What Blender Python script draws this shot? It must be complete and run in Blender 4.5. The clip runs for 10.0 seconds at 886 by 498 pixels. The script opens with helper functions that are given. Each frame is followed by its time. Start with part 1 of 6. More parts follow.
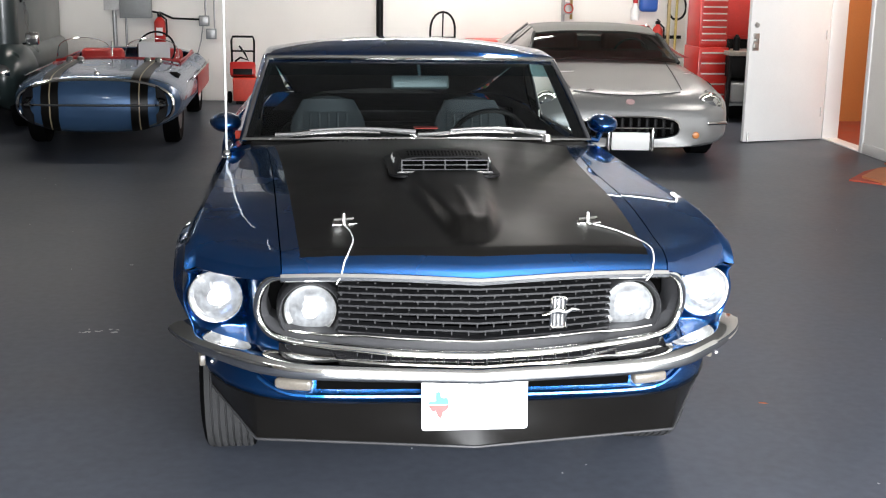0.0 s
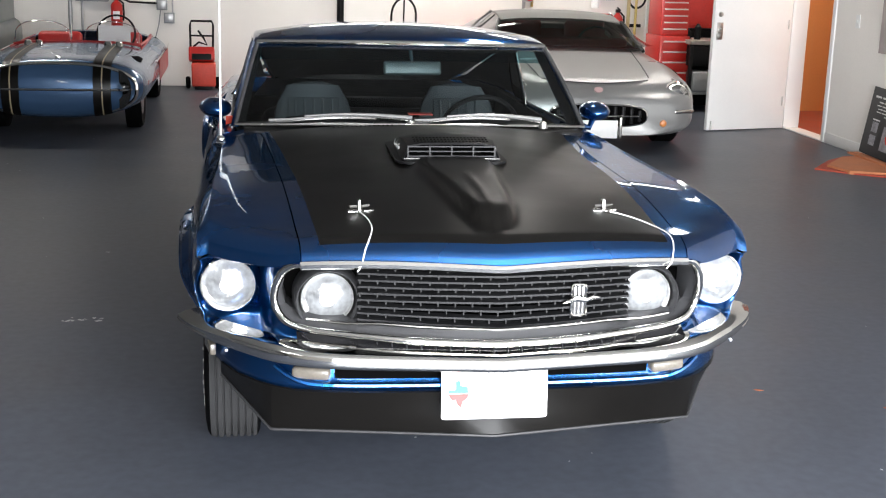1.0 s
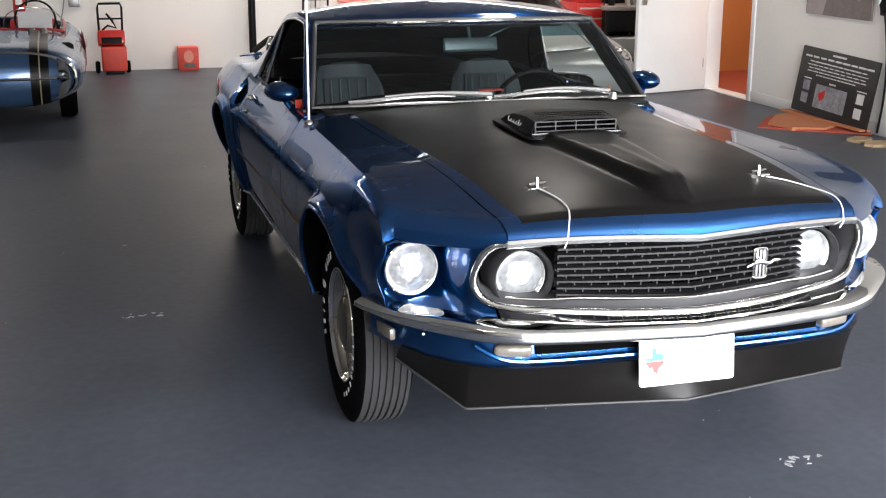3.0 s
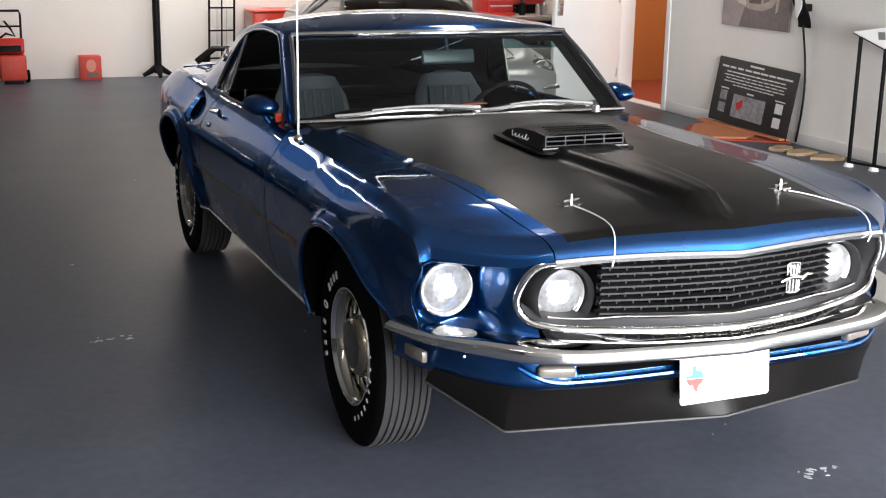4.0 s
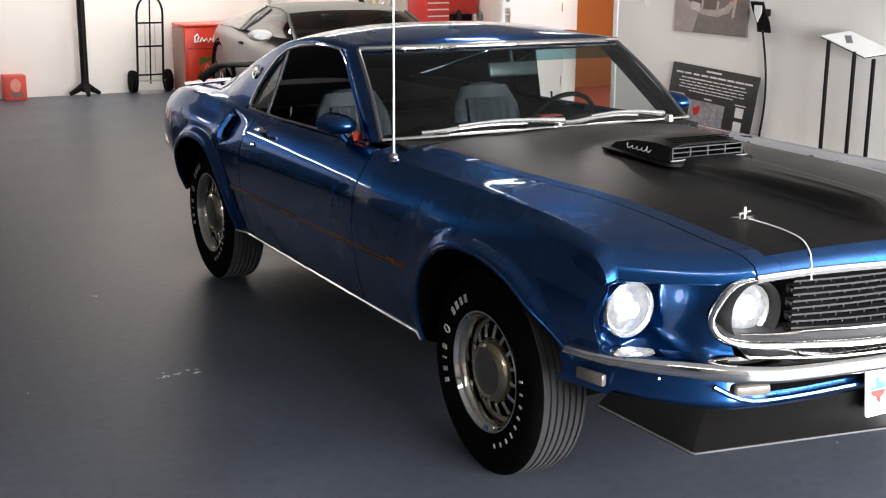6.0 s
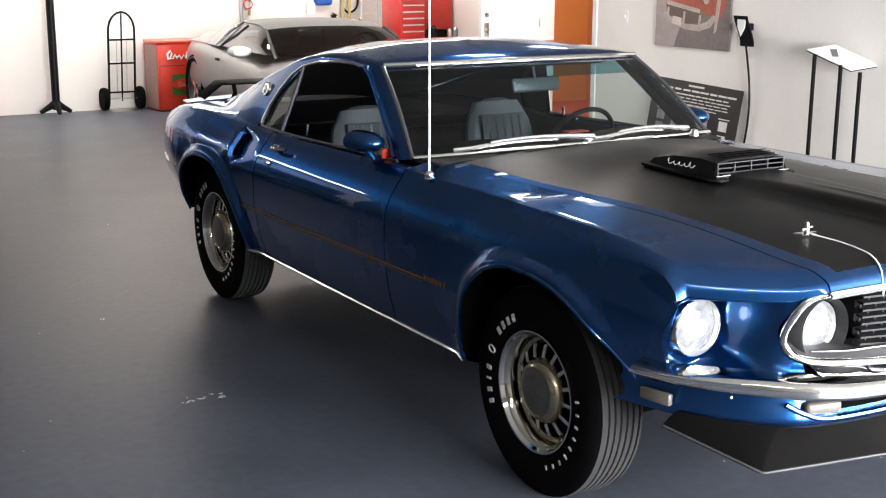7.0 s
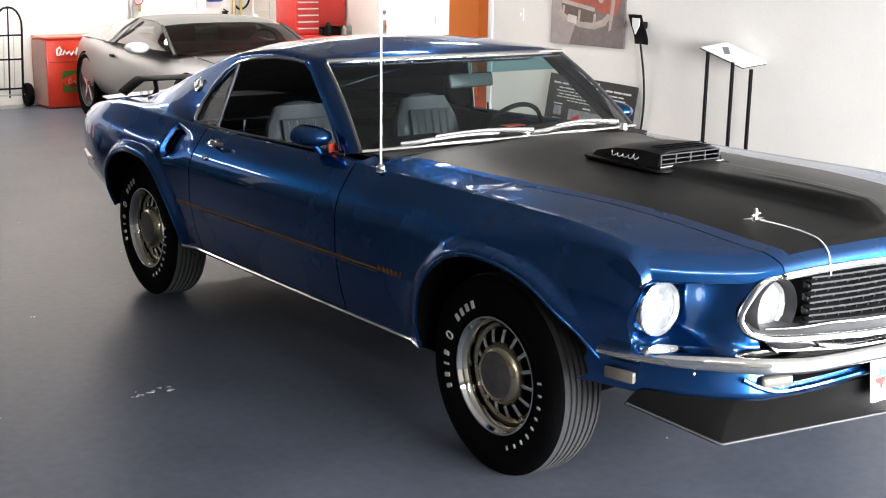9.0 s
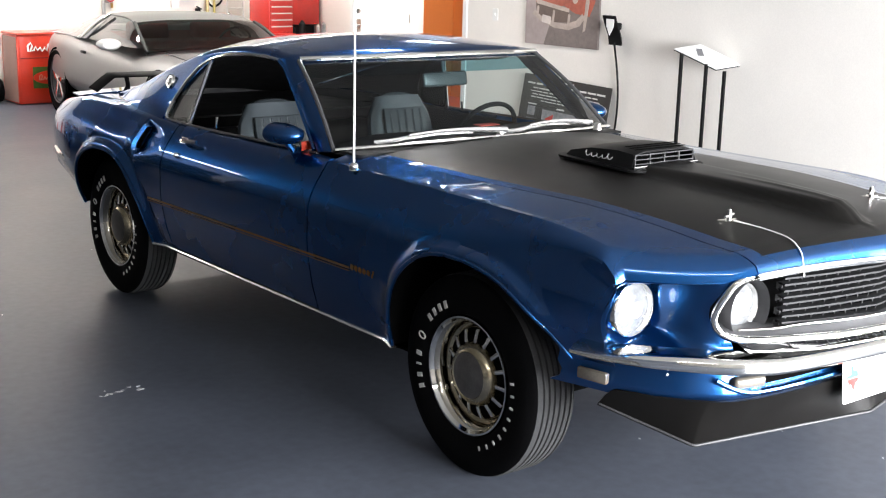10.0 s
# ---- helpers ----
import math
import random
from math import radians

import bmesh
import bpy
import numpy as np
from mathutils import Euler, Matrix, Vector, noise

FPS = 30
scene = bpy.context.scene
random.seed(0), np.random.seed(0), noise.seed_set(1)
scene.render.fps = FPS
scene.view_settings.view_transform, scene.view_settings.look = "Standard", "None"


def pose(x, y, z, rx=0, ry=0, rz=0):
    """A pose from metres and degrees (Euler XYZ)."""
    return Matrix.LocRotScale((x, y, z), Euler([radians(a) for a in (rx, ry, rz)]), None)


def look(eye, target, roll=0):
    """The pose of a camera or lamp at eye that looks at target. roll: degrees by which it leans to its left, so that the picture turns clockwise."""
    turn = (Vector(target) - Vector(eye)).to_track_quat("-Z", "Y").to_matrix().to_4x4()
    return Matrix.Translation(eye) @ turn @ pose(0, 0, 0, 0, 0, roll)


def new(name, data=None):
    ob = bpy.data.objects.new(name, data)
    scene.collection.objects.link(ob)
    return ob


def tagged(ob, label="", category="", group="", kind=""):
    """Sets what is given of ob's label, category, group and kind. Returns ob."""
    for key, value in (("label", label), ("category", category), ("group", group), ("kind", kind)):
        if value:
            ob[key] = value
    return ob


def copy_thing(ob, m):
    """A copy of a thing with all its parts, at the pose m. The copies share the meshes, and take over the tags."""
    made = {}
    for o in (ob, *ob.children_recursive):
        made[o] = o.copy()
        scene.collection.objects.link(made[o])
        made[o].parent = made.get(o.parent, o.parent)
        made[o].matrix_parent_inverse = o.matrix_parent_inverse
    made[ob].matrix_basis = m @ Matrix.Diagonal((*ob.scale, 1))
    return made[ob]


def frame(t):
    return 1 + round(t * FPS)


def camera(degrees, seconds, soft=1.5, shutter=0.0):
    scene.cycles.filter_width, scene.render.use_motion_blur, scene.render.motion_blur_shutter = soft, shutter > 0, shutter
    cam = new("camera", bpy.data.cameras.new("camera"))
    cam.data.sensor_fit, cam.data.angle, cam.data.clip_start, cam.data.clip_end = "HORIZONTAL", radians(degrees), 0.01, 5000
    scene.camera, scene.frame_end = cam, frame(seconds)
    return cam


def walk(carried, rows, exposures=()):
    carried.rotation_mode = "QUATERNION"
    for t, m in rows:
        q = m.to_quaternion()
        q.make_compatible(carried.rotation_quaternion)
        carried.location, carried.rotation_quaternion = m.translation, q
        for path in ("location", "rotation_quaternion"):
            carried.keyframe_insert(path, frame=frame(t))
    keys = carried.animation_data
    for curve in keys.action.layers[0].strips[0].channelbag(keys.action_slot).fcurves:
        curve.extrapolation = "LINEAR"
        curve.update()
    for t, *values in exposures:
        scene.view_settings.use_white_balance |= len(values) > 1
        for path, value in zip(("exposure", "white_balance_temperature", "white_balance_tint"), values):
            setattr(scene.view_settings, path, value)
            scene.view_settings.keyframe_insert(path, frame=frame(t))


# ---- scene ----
cam = camera(38.8, 10.0, soft=1.15)
PATH = [
    (0, (-0.487, -4.322, 1.714), (-0.267, -2.386, 1.26), 1.0),
    (0.5, (-0.575, -4.338, 1.708), (-0.349, -2.411, 1.224), 0.5),
    (1, (-0.7, -4.254, 1.699), (-0.389, -2.335, 1.228), 1.7),
    (1.5, (-0.893, -4.183, 1.698), (-0.512, -2.271, 1.249), 1.9),
    (2, (-1.174, -4.179, 1.713), (-0.698, -2.29, 1.262), 1.7),
    (2.5, (-1.463, -4.189, 1.716), (-0.969, -2.313, 1.229), 0.4),
    (2.7, (-1.552, -4.155, 1.703), (-1.033, -2.289, 1.203), 0.1),
    (3.8, (-2.015, -3.853, 1.720), (-1.320, -2.049, 1.214), 1.2),
    (4, (-2.091, -3.815, 1.71), (-1.343, -2.027, 1.214), 1.0),
    (4.5, (-2.311, -3.701, 1.699), (-1.519, -1.942, 1.173), 2.2),
    (5, (-2.445, -3.508, 1.707), (-1.59, -1.765, 1.226), 2.8),
    (5.5, (-2.606, -3.386, 1.713), (-1.72, -1.658, 1.232), 3.2),
    (5.7, (-2.692, -3.360, 1.707), (-1.789, -1.644, 1.219), 1.2),
    (6.8, (-3.021, -3.116, 1.690), (-2.021, -1.443, 1.240), 0.6),
    (7, (-3.048, -3.086, 1.693), (-2.036, -1.422, 1.238), 0.3),
    (7.5, (-3.137, -3.042, 1.705), (-2.09, -1.401, 1.244), 0.9),
    (8, (-3.264, -3.042, 1.708), (-2.172, -1.431, 1.247), 0.2),
    (8.5, (-3.342, -3.038, 1.699), (-2.196, -1.462, 1.249), 0.3),
    (9, (-3.366, -3.036, 1.697), (-2.185, -1.488, 1.24), 0.9),
    (9.5, (-3.365, -3.025, 1.689), (-2.166, -1.49, 1.234), 1.2),
    (10, (-3.352, -3.018, 1.689), (-2.137, -1.496, 1.233), 1.5),
]
walk(cam, [(t, look(eye, target, roll)) for t, eye, target, roll in PATH], [(0.0, -0.22, 6550, 11), (2.0, -0.17, 6600, 12), (4.5, -0.28, 6740, 14), (5.5, -0.20, 6740, 14), (7.0, 0.30, 6700, 13), (9.0, 0.50, 6640, 12), (10.0, 0.52, 6620, 12)])

# ---- world and light ----
world = bpy.data.worlds.new("daylight")
scene.world = world
world.use_nodes = True
wn = world.node_tree.nodes
sky = wn.new("ShaderNodeTexSky")
sky.sky_type, sky.sun_disc = "NISHITA", False
sky.sun_elevation, sky.sun_rotation = radians(48), radians(200)
wn["Background"].inputs["Strength"].default_value = 0.12
world.node_tree.links.new(sky.outputs["Color"], wn["Background"].inputs["Color"])
sun = new("sun", bpy.data.lights.new("sun", "SUN"))
sun.data.energy, sun.data.angle, sun.data.color = 3.0, radians(0.53), (1.0, 0.95, 0.88)
sun.matrix_basis = look((0, 0, 30), (4, 22, 0))


def area(name, eye, target, sx, sy, watts, color=(1, 1, 1)):
    lamp = new(name, bpy.data.lights.new(name, "AREA"))
    lamp.data.shape, lamp.data.size, lamp.data.size_y = "RECTANGLE", sx, sy
    lamp.data.energy, lamp.data.color = watts, color
    lamp.matrix_basis = look(eye, target)
    return lamp


WALL_E, WALL_W, WALL_N, WALL_S, CEIL = 4.66, -6.2, 10.8, -5.4, 2.75
area("daylight_opening", (1.45, WALL_S - 0.05, 1.22), (1.45, 5, 1.22), 5.9, 2.44, 1540, (0.92, 0.96, 1.0))

# ---- small tools ----


def pchip(xs, ys):
    """A smooth curve through points that never overshoots them."""
    xs, ys = np.array(xs, float), np.array(ys, float)
    h, d = np.diff(xs), np.diff(ys) / np.diff(xs)
    m = np.zeros(len(xs))
    m[0], m[-1] = d[0], d[-1]
    for k in range(1, len(xs) - 1):
        if d[k - 1] * d[k] > 0:
            a, b = 2 * h[k] + h[k - 1], h[k] + 2 * h[k - 1]
            m[k] = (a + b) / (a / d[k - 1] + b / d[k])

    def f(x):
        x = min(max(x, xs[0]), xs[-1])
        k = min(max(int(np.searchsorted(xs, x)) - 1, 0), len(h) - 1)
        t = (x - xs[k]) / h[k]
        return float(ys[k] * (1 + 2 * t) * (1 - t) ** 2 + m[k] * h[k] * t * (1 - t) ** 2 + ys[k + 1] * t * t * (3 - 2 * t) + m[k + 1] * h[k] * t * t * (t - 1))
    return f


def grid(P, out=None, close_u=False, close_v=False):
    """A sheet of quads from rows of points; out: the way that its outside faces."""
    bm = bmesh.new()
    rows = [[bm.verts.new(p) for p in row] for row in P]
    n, m = len(rows), len(rows[0])
    for i in range(n if close_u else n - 1):
        for j in range(m if close_v else m - 1):
            q = (rows[i][j], rows[(i + 1) % n][j], rows[(i + 1) % n][(j + 1) % m], rows[i][(j + 1) % m])
            try:
                bm.faces.new(q)
            except ValueError:
                pass
    bmesh.ops.remove_doubles(bm, verts=bm.verts, dist=1e-5)
    if out is not None:
        facing(bm, out)
    return bm


def facing(bm, out):
    bm.normal_update()
    if sum(f.normal.dot(Vector(out)) * f.calc_area() for f in bm.faces) < 0:
        bmesh.ops.reverse_faces(bm, faces=bm.faces)
    return bm


def solid(bm):
    bmesh.ops.recalc_face_normals(bm, faces=bm.faces)
    return bm


def box(sx, sy, sz, at=(0, 0, 0), bevel=0.0, seg=2, turn=None):
    bm = bmesh.new()
    bmesh.ops.create_cube(bm, size=1)
    bmesh.ops.scale(bm, vec=(sx, sy, sz), verts=bm.verts)
    if bevel:
        bmesh.ops.bevel(bm, geom=bm.edges[:], offset=bevel, segments=seg, profile=0.5, affect="EDGES")
    if turn:
        bmesh.ops.transform(bm, matrix=pose(0, 0, 0, *turn), verts=bm.verts)
    bmesh.ops.translate(bm, vec=at, verts=bm.verts)
    return bm


def lathe(profile, axis="z", seg=32, at=(0, 0, 0), closed=False):
    """Turns (radius, along) points round an axis."""
    P = []
    for k in range(seg):
        a = 2 * math.pi * k / seg
        c, s = math.cos(a), math.sin(a)
        row = []
        for r, h in profile:
            p = {"z": (r * c, r * s, h), "y": (r * c, h, r * s), "x": (h, r * c, r * s)}[axis]
            row.append((p[0] + at[0], p[1] + at[1], p[2] + at[2]))
        P.append(row)
    return solid(grid(P, None, close_u=True, close_v=closed))


def tube(points, r, seg=8, cap=True):
    """A round bar along points; r: one radius or one for each point."""
    pts = [Vector(p) for p in points]
    rs = r if isinstance(r, (list, tuple)) else [r] * len(pts)
    bm = bmesh.new()
    rings, up = [], None
    for k, p in enumerate(pts):
        d = (pts[min(k + 1, len(pts) - 1)] - pts[max(k - 1, 0)]).normalized()
        if up is None:
            up = Vector((0, 0, 1)) if abs(d.z) < 0.9 else Vector((1, 0, 0))
        side = d.cross(up).normalized()
        up = side.cross(d).normalized()
        rings.append([bm.verts.new(p + rs[k] * (math.cos(2 * math.pi * j / seg) * side + math.sin(2 * math.pi * j / seg) * up)) for j in range(seg)])
    for a, b in zip(rings, rings[1:]):
        for j in range(seg):
            bm.faces.new((a[j], a[(j + 1) % seg], b[(j + 1) % seg], b[j]))
    if cap:
        bm.faces.new(rings[0])
        bm.faces.new(rings[-1])
    return solid(bm)


def prism(outline, depth, m=None):
    """A plate from an outline in its own xy plane, depth thick."""
    bm = bmesh.new()
    lo = [bm.verts.new((x, y, 0)) for x, y in outline]
    hi = [bm.verts.new((x, y, depth)) for x, y in outline]
    bm.faces.new(lo[::-1])
    bm.faces.new(hi)
    for k in range(len(lo)):
        j = (k + 1) % len(lo)
        bm.faces.new((lo[k], lo[j], hi[j], hi[k]))
    solid(bm)
    if m is not None:
        bmesh.ops.transform(bm, matrix=m, verts=bm.verts)
    return bm


def join(*bms):
    out = bms[0]
    for b in bms[1:]:
        me = bpy.data.meshes.new("t")
        b.to_mesh(me)
        out.from_mesh(me)
        b.free()
        bpy.data.meshes.remove(me)
    return out


def moved(bm, m):
    bmesh.ops.transform(bm, matrix=m, verts=bm.verts)
    return bm


def thing(name, label, category, m=None, group="", kind=""):
    ob = new(name)
    ob.empty_display_size = 0.2
    ob.matrix_basis = m or Matrix()
    return tagged(ob, label, category, group, kind)


def mesh_of(name, bm, material, sharp=38):
    me = bpy.data.meshes.new(name)
    bm.edges.index_update()
    border = [e.index for e in bm.edges if e.is_boundary]
    bm.to_mesh(me)
    bm.free()
    for m in material if isinstance(material, (list, tuple)) else [material]:
        me.materials.append(m)
    me.shade_smooth()
    me.set_sharp_from_angle(angle=radians(sharp))
    for k in border:
        me.edges[k].use_edge_sharp = True
    return me


def part(name, bm, material, parent=None, label="", thick=0.0, sharp=38, at=None, lined=None):
    ob = new(name, mesh_of(name, bm, material, sharp))
    if parent is not None:
        ob.parent = parent
    if label:
        ob["label"] = label
    if at is not None:
        ob.matrix_basis = at
    if thick:
        mod = ob.modifiers.new("thickness", "SOLIDIFY")
        mod.thickness, mod.offset = thick, -1
        if lined:
            ob.data.materials.append(lined)
            mod.material_offset = 1
    return ob


def again(ob, m):
    """The same mesh once more under the same parent."""
    c = ob.copy()
    scene.collection.objects.link(c)
    c.matrix_basis = m
    return c


def arc(cx, cy, r, a0, a1, n):
    return [(cx + r * math.cos(radians(a0 + (a1 - a0) * k / (n - 1))), cy + r * math.sin(radians(a0 + (a1 - a0) * k / (n - 1)))) for k in range(n)]


def rounded(w, h, r, n=5):
    """A rectangle's outline with round corners, centred."""
    x, y = w / 2 - r, h / 2 - r
    return arc(x, y, r, 0, 90, n) + arc(-x, y, r, 90, 180, n) + arc(-x, -y, r, 180, 270, n) + arc(x, -y, r, 270, 360, n)


# ---- materials ----


def material(name, color, rough=0.5, metal=0.0, coat=0.0, vary=0.12, scale=6.0, fine=60.0, bump=0.0, rough_vary=0.1, second=None, spec=0.5, coat_rough=0.04, emit=None, strength=0.0):
    """A surface with colour and gloss that vary at two scales, and fine relief."""
    m = bpy.data.materials.new(name)
    m.use_nodes = True
    nt, N = m.node_tree, m.node_tree.nodes
    b = N["Principled BSDF"]
    L = nt.links.new
    co = N.new("ShaderNodeTexCoord")
    n1, n2 = N.new("ShaderNodeTexNoise"), N.new("ShaderNodeTexNoise")
    n1.inputs["Scale"].default_value, n1.inputs["Detail"].default_value = scale, 5
    n2.inputs["Scale"].default_value, n2.inputs["Detail"].default_value = fine, 3
    L(co.outputs["Object"], n1.inputs["Vector"])
    L(co.outputs["Object"], n2.inputs["Vector"])
    add = N.new("ShaderNodeMath")
    add.operation = "MULTIPLY_ADD"
    add.inputs[1].default_value = 0.4
    L(n2.outputs["Fac"], add.inputs[0])
    mul = N.new("ShaderNodeMath")
    mul.operation = "MULTIPLY"
    mul.inputs[1].default_value = 0.6
    L(n1.outputs["Fac"], mul.inputs[0])
    L(mul.outputs[0], add.inputs[2])
    ramp = N.new("ShaderNodeValToRGB")
    dark = second or tuple(c * (1 - vary) for c in color)
    light = tuple(min(1, c * (1 + vary)) for c in color)
    ramp.color_ramp.elements[0].position, ramp.color_ramp.elements[1].position = 0.35, 0.65
    ramp.color_ramp.elements[0].color, ramp.color_ramp.elements[1].color = (*dark, 1), (*light, 1)
    L(add.outputs[0], ramp.inputs["Fac"])
    L(ramp.outputs["Color"], b.inputs["Base Color"])
    mr = N.new("ShaderNodeMapRange")
    mr.inputs["From Min"].default_value, mr.inputs["From Max"].default_value = 0.3, 0.7
    mr.inputs["To Min"].default_value, mr.inputs["To Max"].default_value = max(0.01, rough * (1 - rough_vary)), min(1, rough * (1 + rough_vary))
    L(n1.outputs["Fac"], mr.inputs["Value"])
    L(mr.outputs["Result"], b.inputs["Roughness"])
    b.inputs["Metallic"].default_value = metal
    b.inputs["Specular IOR Level"].default_value = spec
    b.inputs["Coat Weight"].default_value, b.inputs["Coat Roughness"].default_value = coat, coat_rough
    if bump:
        bp = N.new("ShaderNodeBump")
        bp.inputs["Strength"].default_value, bp.inputs["Distance"].default_value = bump, 0.004
        L(n2.outputs["Fac"], bp.inputs["Height"])
        L(bp.outputs["Normal"], b.inputs["Normal"])
    if emit:
        b.inputs["Emission Color"].default_value, b.inputs["Emission Strength"].default_value = (*emit, 1), strength
    return m


def glass(name, tint, gloss=1.0):
    """A pane: clear or tinted, with a mirror gloss that grows at a slant."""
    m = bpy.data.materials.new(name)
    m.use_nodes = True
    nt, N = m.node_tree, m.node_tree.nodes
    N.remove(N["Principled BSDF"])
    L = nt.links.new
    tr, gl, mix, fr = N.new("ShaderNodeBsdfTransparent"), N.new("ShaderNodeBsdfGlossy"), N.new("ShaderNodeMixShader"), N.new("ShaderNodeFresnel")
    tr.inputs["Color"].default_value = (*tint, 1)
    gl.inputs["Color"].default_value, gl.inputs["Roughness"].default_value = (gloss, gloss, gloss, 1), 0.01
    fr.inputs["IOR"].default_value = 1.5
    L(fr.outputs["Fac"], mix.inputs["Fac"])
    L(tr.outputs["BSDF"], mix.inputs[1])
    L(gl.outputs["BSDF"], mix.inputs[2])
    L(mix.outputs["Shader"], N["Material Output"].inputs["Surface"])
    return m


PAINT = material("metallic_blue_paint", (0.009, 0.080, 0.262), 0.27, 0.95, 1.0, 0.10, 2.0, 900.0, 0.0, spec=0.3, coat_rough=0.015)
PAINT.node_tree.nodes["Principled BSDF"].inputs["Specular Tint"].default_value = (0.30, 0.45, 0.65, 1)
BLACK_HOOD = material("satin_black_paint", (0.0055, 0.005, 0.0045), 0.33, 0.0, 0.0, 0.2, 3.0, 400.0, 0.02, 0.12, spec=0.19)
CHROME = material("chrome", (0.80, 0.79, 0.76), 0.07, 1.0, 0.0, 0.04, 5.0, 120.0, 0.0, 0.3)
STEEL = material("bare_steel", (0.55, 0.54, 0.52), 0.32, 1.0, 0.0, 0.15, 8.0, 200.0, 0.05)
# warm surroundings mirrored in the wheels are put into these two chrome colours
YELLOW_CHROME = material("yellow_reflection_chrome", (0.50, 0.43, 0.30), 0.22, 1.0, 0.0, 0.2, 8.0, 150.0)
WARM_CHROME = material("warm_reflection_chrome", (0.60, 0.56, 0.48), 0.12, 1.0, 0.0, 0.12, 9.0, 150.0, 0.0, 0.3)
WIPER = material("polished_wiper_metal", (0.75, 0.75, 0.74), 0.22, 0.8, 0.0, 0.06)
SATIN = material("satin_grey_trim", (0.055, 0.055, 0.058), 0.45, 0.2, 0.0, 0.1)
SATIN_DARK = material("dark_grey_housing", (0.030, 0.030, 0.032), 0.5, 0.0, 0.0, 0.12, spec=0.35)
GLOSS_BLACK = material("glossy_black_enamel", (0.008, 0.008, 0.009), 0.12, 0.0, 0.0, 0.1)
BLACK = material("black_plastic", (0.006, 0.006, 0.0065), 0.42, 0.0, 0.0, 0.2, spec=0.14)
# near-black that puts the shade of hollows and undersides into the colour
VOID = material("shade_black", (0.0018, 0.0018, 0.0018), 0.9, 0.0, 0.0, 0.3, spec=0.02)
RUBBER = material("tyre_rubber", (0.004, 0.004, 0.0043), 0.66, 0.0, 0.0, 0.25, 12.0, 140.0, 0.15, spec=0.03)
TREAD = material("dusty_tread_rubber", (0.028, 0.028, 0.029), 0.85, 0.0, 0.0, 0.2, 20.0, 200.0, 0.2)
LETTER = material("raised_white_lettering", (0.56, 0.55, 0.52), 0.6, 0.0, 0.0, 0.06)
GRILLE = material("grille_black", (0.009, 0.009, 0.010), 0.5, 0.0, 0.0, 0.2, spec=0.3)
WHITE = material("white_enamel", (0.80, 0.80, 0.78), 0.4, 0.0, 0.0, 0.03)
LENS = material("lit_lamp_lens", (0.20, 0.21, 0.22), 0.12, 0.3, 1.0, 0.6, 26.0, 90.0, 0.3, emit=(0.95, 0.98, 1.0), strength=0.26)
LENS_CLEAR = glass("clear_lamp_glass", (0.95, 0.95, 0.95))
BULB = material("glowing_bulb", (1, 1, 1), 0.4, emit=(1.0, 0.98, 0.95), strength=3.0)
SIGNAL = material("frosted_signal_lens", (0.13, 0.115, 0.095), 0.25, 0.0, 0.6, 0.15, 30.0, 160.0, 0.15)
WINDSHIELD = glass("windshield_glass", (0.66, 0.74, 0.73))
SIDEGLASS = glass("side_glass", (0.72, 0.80, 0.78))
VINYL = material("silver_blue_vinyl", (0.075, 0.090, 0.100), 0.22, 0.4, 0.0, 0.12, 10.0, 300.0, 0.12, spec=0.4)
INTERIOR = material("black_vinyl_interior", (0.004, 0.004, 0.0044), 0.55, 0.0, 0.0, 0.2, 10.0, 200.0, 0.1, spec=0.25)
GOLD = material("gold_tape_stripe", (0.24, 0.115, 0.022), 0.45, 0.3, 0.5, 0.15, 20.0, 300.0)
RED = material("red_enamel", (0.50, 0.018, 0.012), 0.35, 0.0, 0.3, 0.12)
ORANGE_RED = material("faded_red_plastic", (0.62, 0.06, 0.035), 0.5, 0.0, 0.0, 0.12)
STAR_BLUE = material("blue_print", (0.03, 0.22, 0.62), 0.5)

# ---- the blue fastback coupe ----
# Front axle at y = 0, rear axle at y = 2.743, nose towards -y; half widths and heights along the body.
car = thing("fastback_coupe", "metallic blue fastback muscle car with matte black hood and lit headlights", "car")
W_MID = pchip([-0.75, -0.5, 0, 0.5, 1.5, 2.1, 2.5, 2.75, 3.2, 3.5, 3.7], [0.828, 0.862, 0.888, 0.880, 0.880, 0.880, 0.890, 0.893, 0.868, 0.815, 0.75])
W_CREST = pchip([-0.75, -0.6, -0.2, 0.1, 0.7, 0.95, 1.5, 2.1, 2.4, 2.75, 3.2, 3.5, 3.7], [0.806, 0.806, 0.802, 0.792, 0.784, 0.785, 0.785, 0.785, 0.785, 0.785, 0.765, 0.72, 0.67])
Z_CREST0 = pchip([-0.95, -0.66, -0.57, -0.45, -0.25, 0, 0.3, 0.7, 0.95, 1.5, 2.1, 2.5, 2.9, 3.3, 3.5, 3.7], [0.838, 0.869, 0.891, 0.907, 0.918, 0.919, 0.919, 0.921, 0.923, 0.915, 0.905, 0.915, 0.925, 0.915, 0.89, 0.86])
Z_SEAM = pchip([-0.95, -0.9, -0.75, -0.6, -0.4, -0.2, 0, 0.3, 0.7, 0.8, 1.0], [0.886, 0.889, 0.898, 0.914, 0.930, 0.937, 0.935, 0.933, 0.942, 0.945, 0.942])
DROP = 0.09


def ease(t):
    t = min(max(t, 0), 1)
    return t * t * (3 - 2 * t)


def front_drop(y, y_front):
    """How much of the front edge's fall has been reached, 0 to 1."""
    u = min(max((y_front + DROP - y) / DROP, 0), 1)
    return 0.52 * (u / 0.88) ** 2 if u < 0.88 else 0.52 + 4 * (u - 0.88)


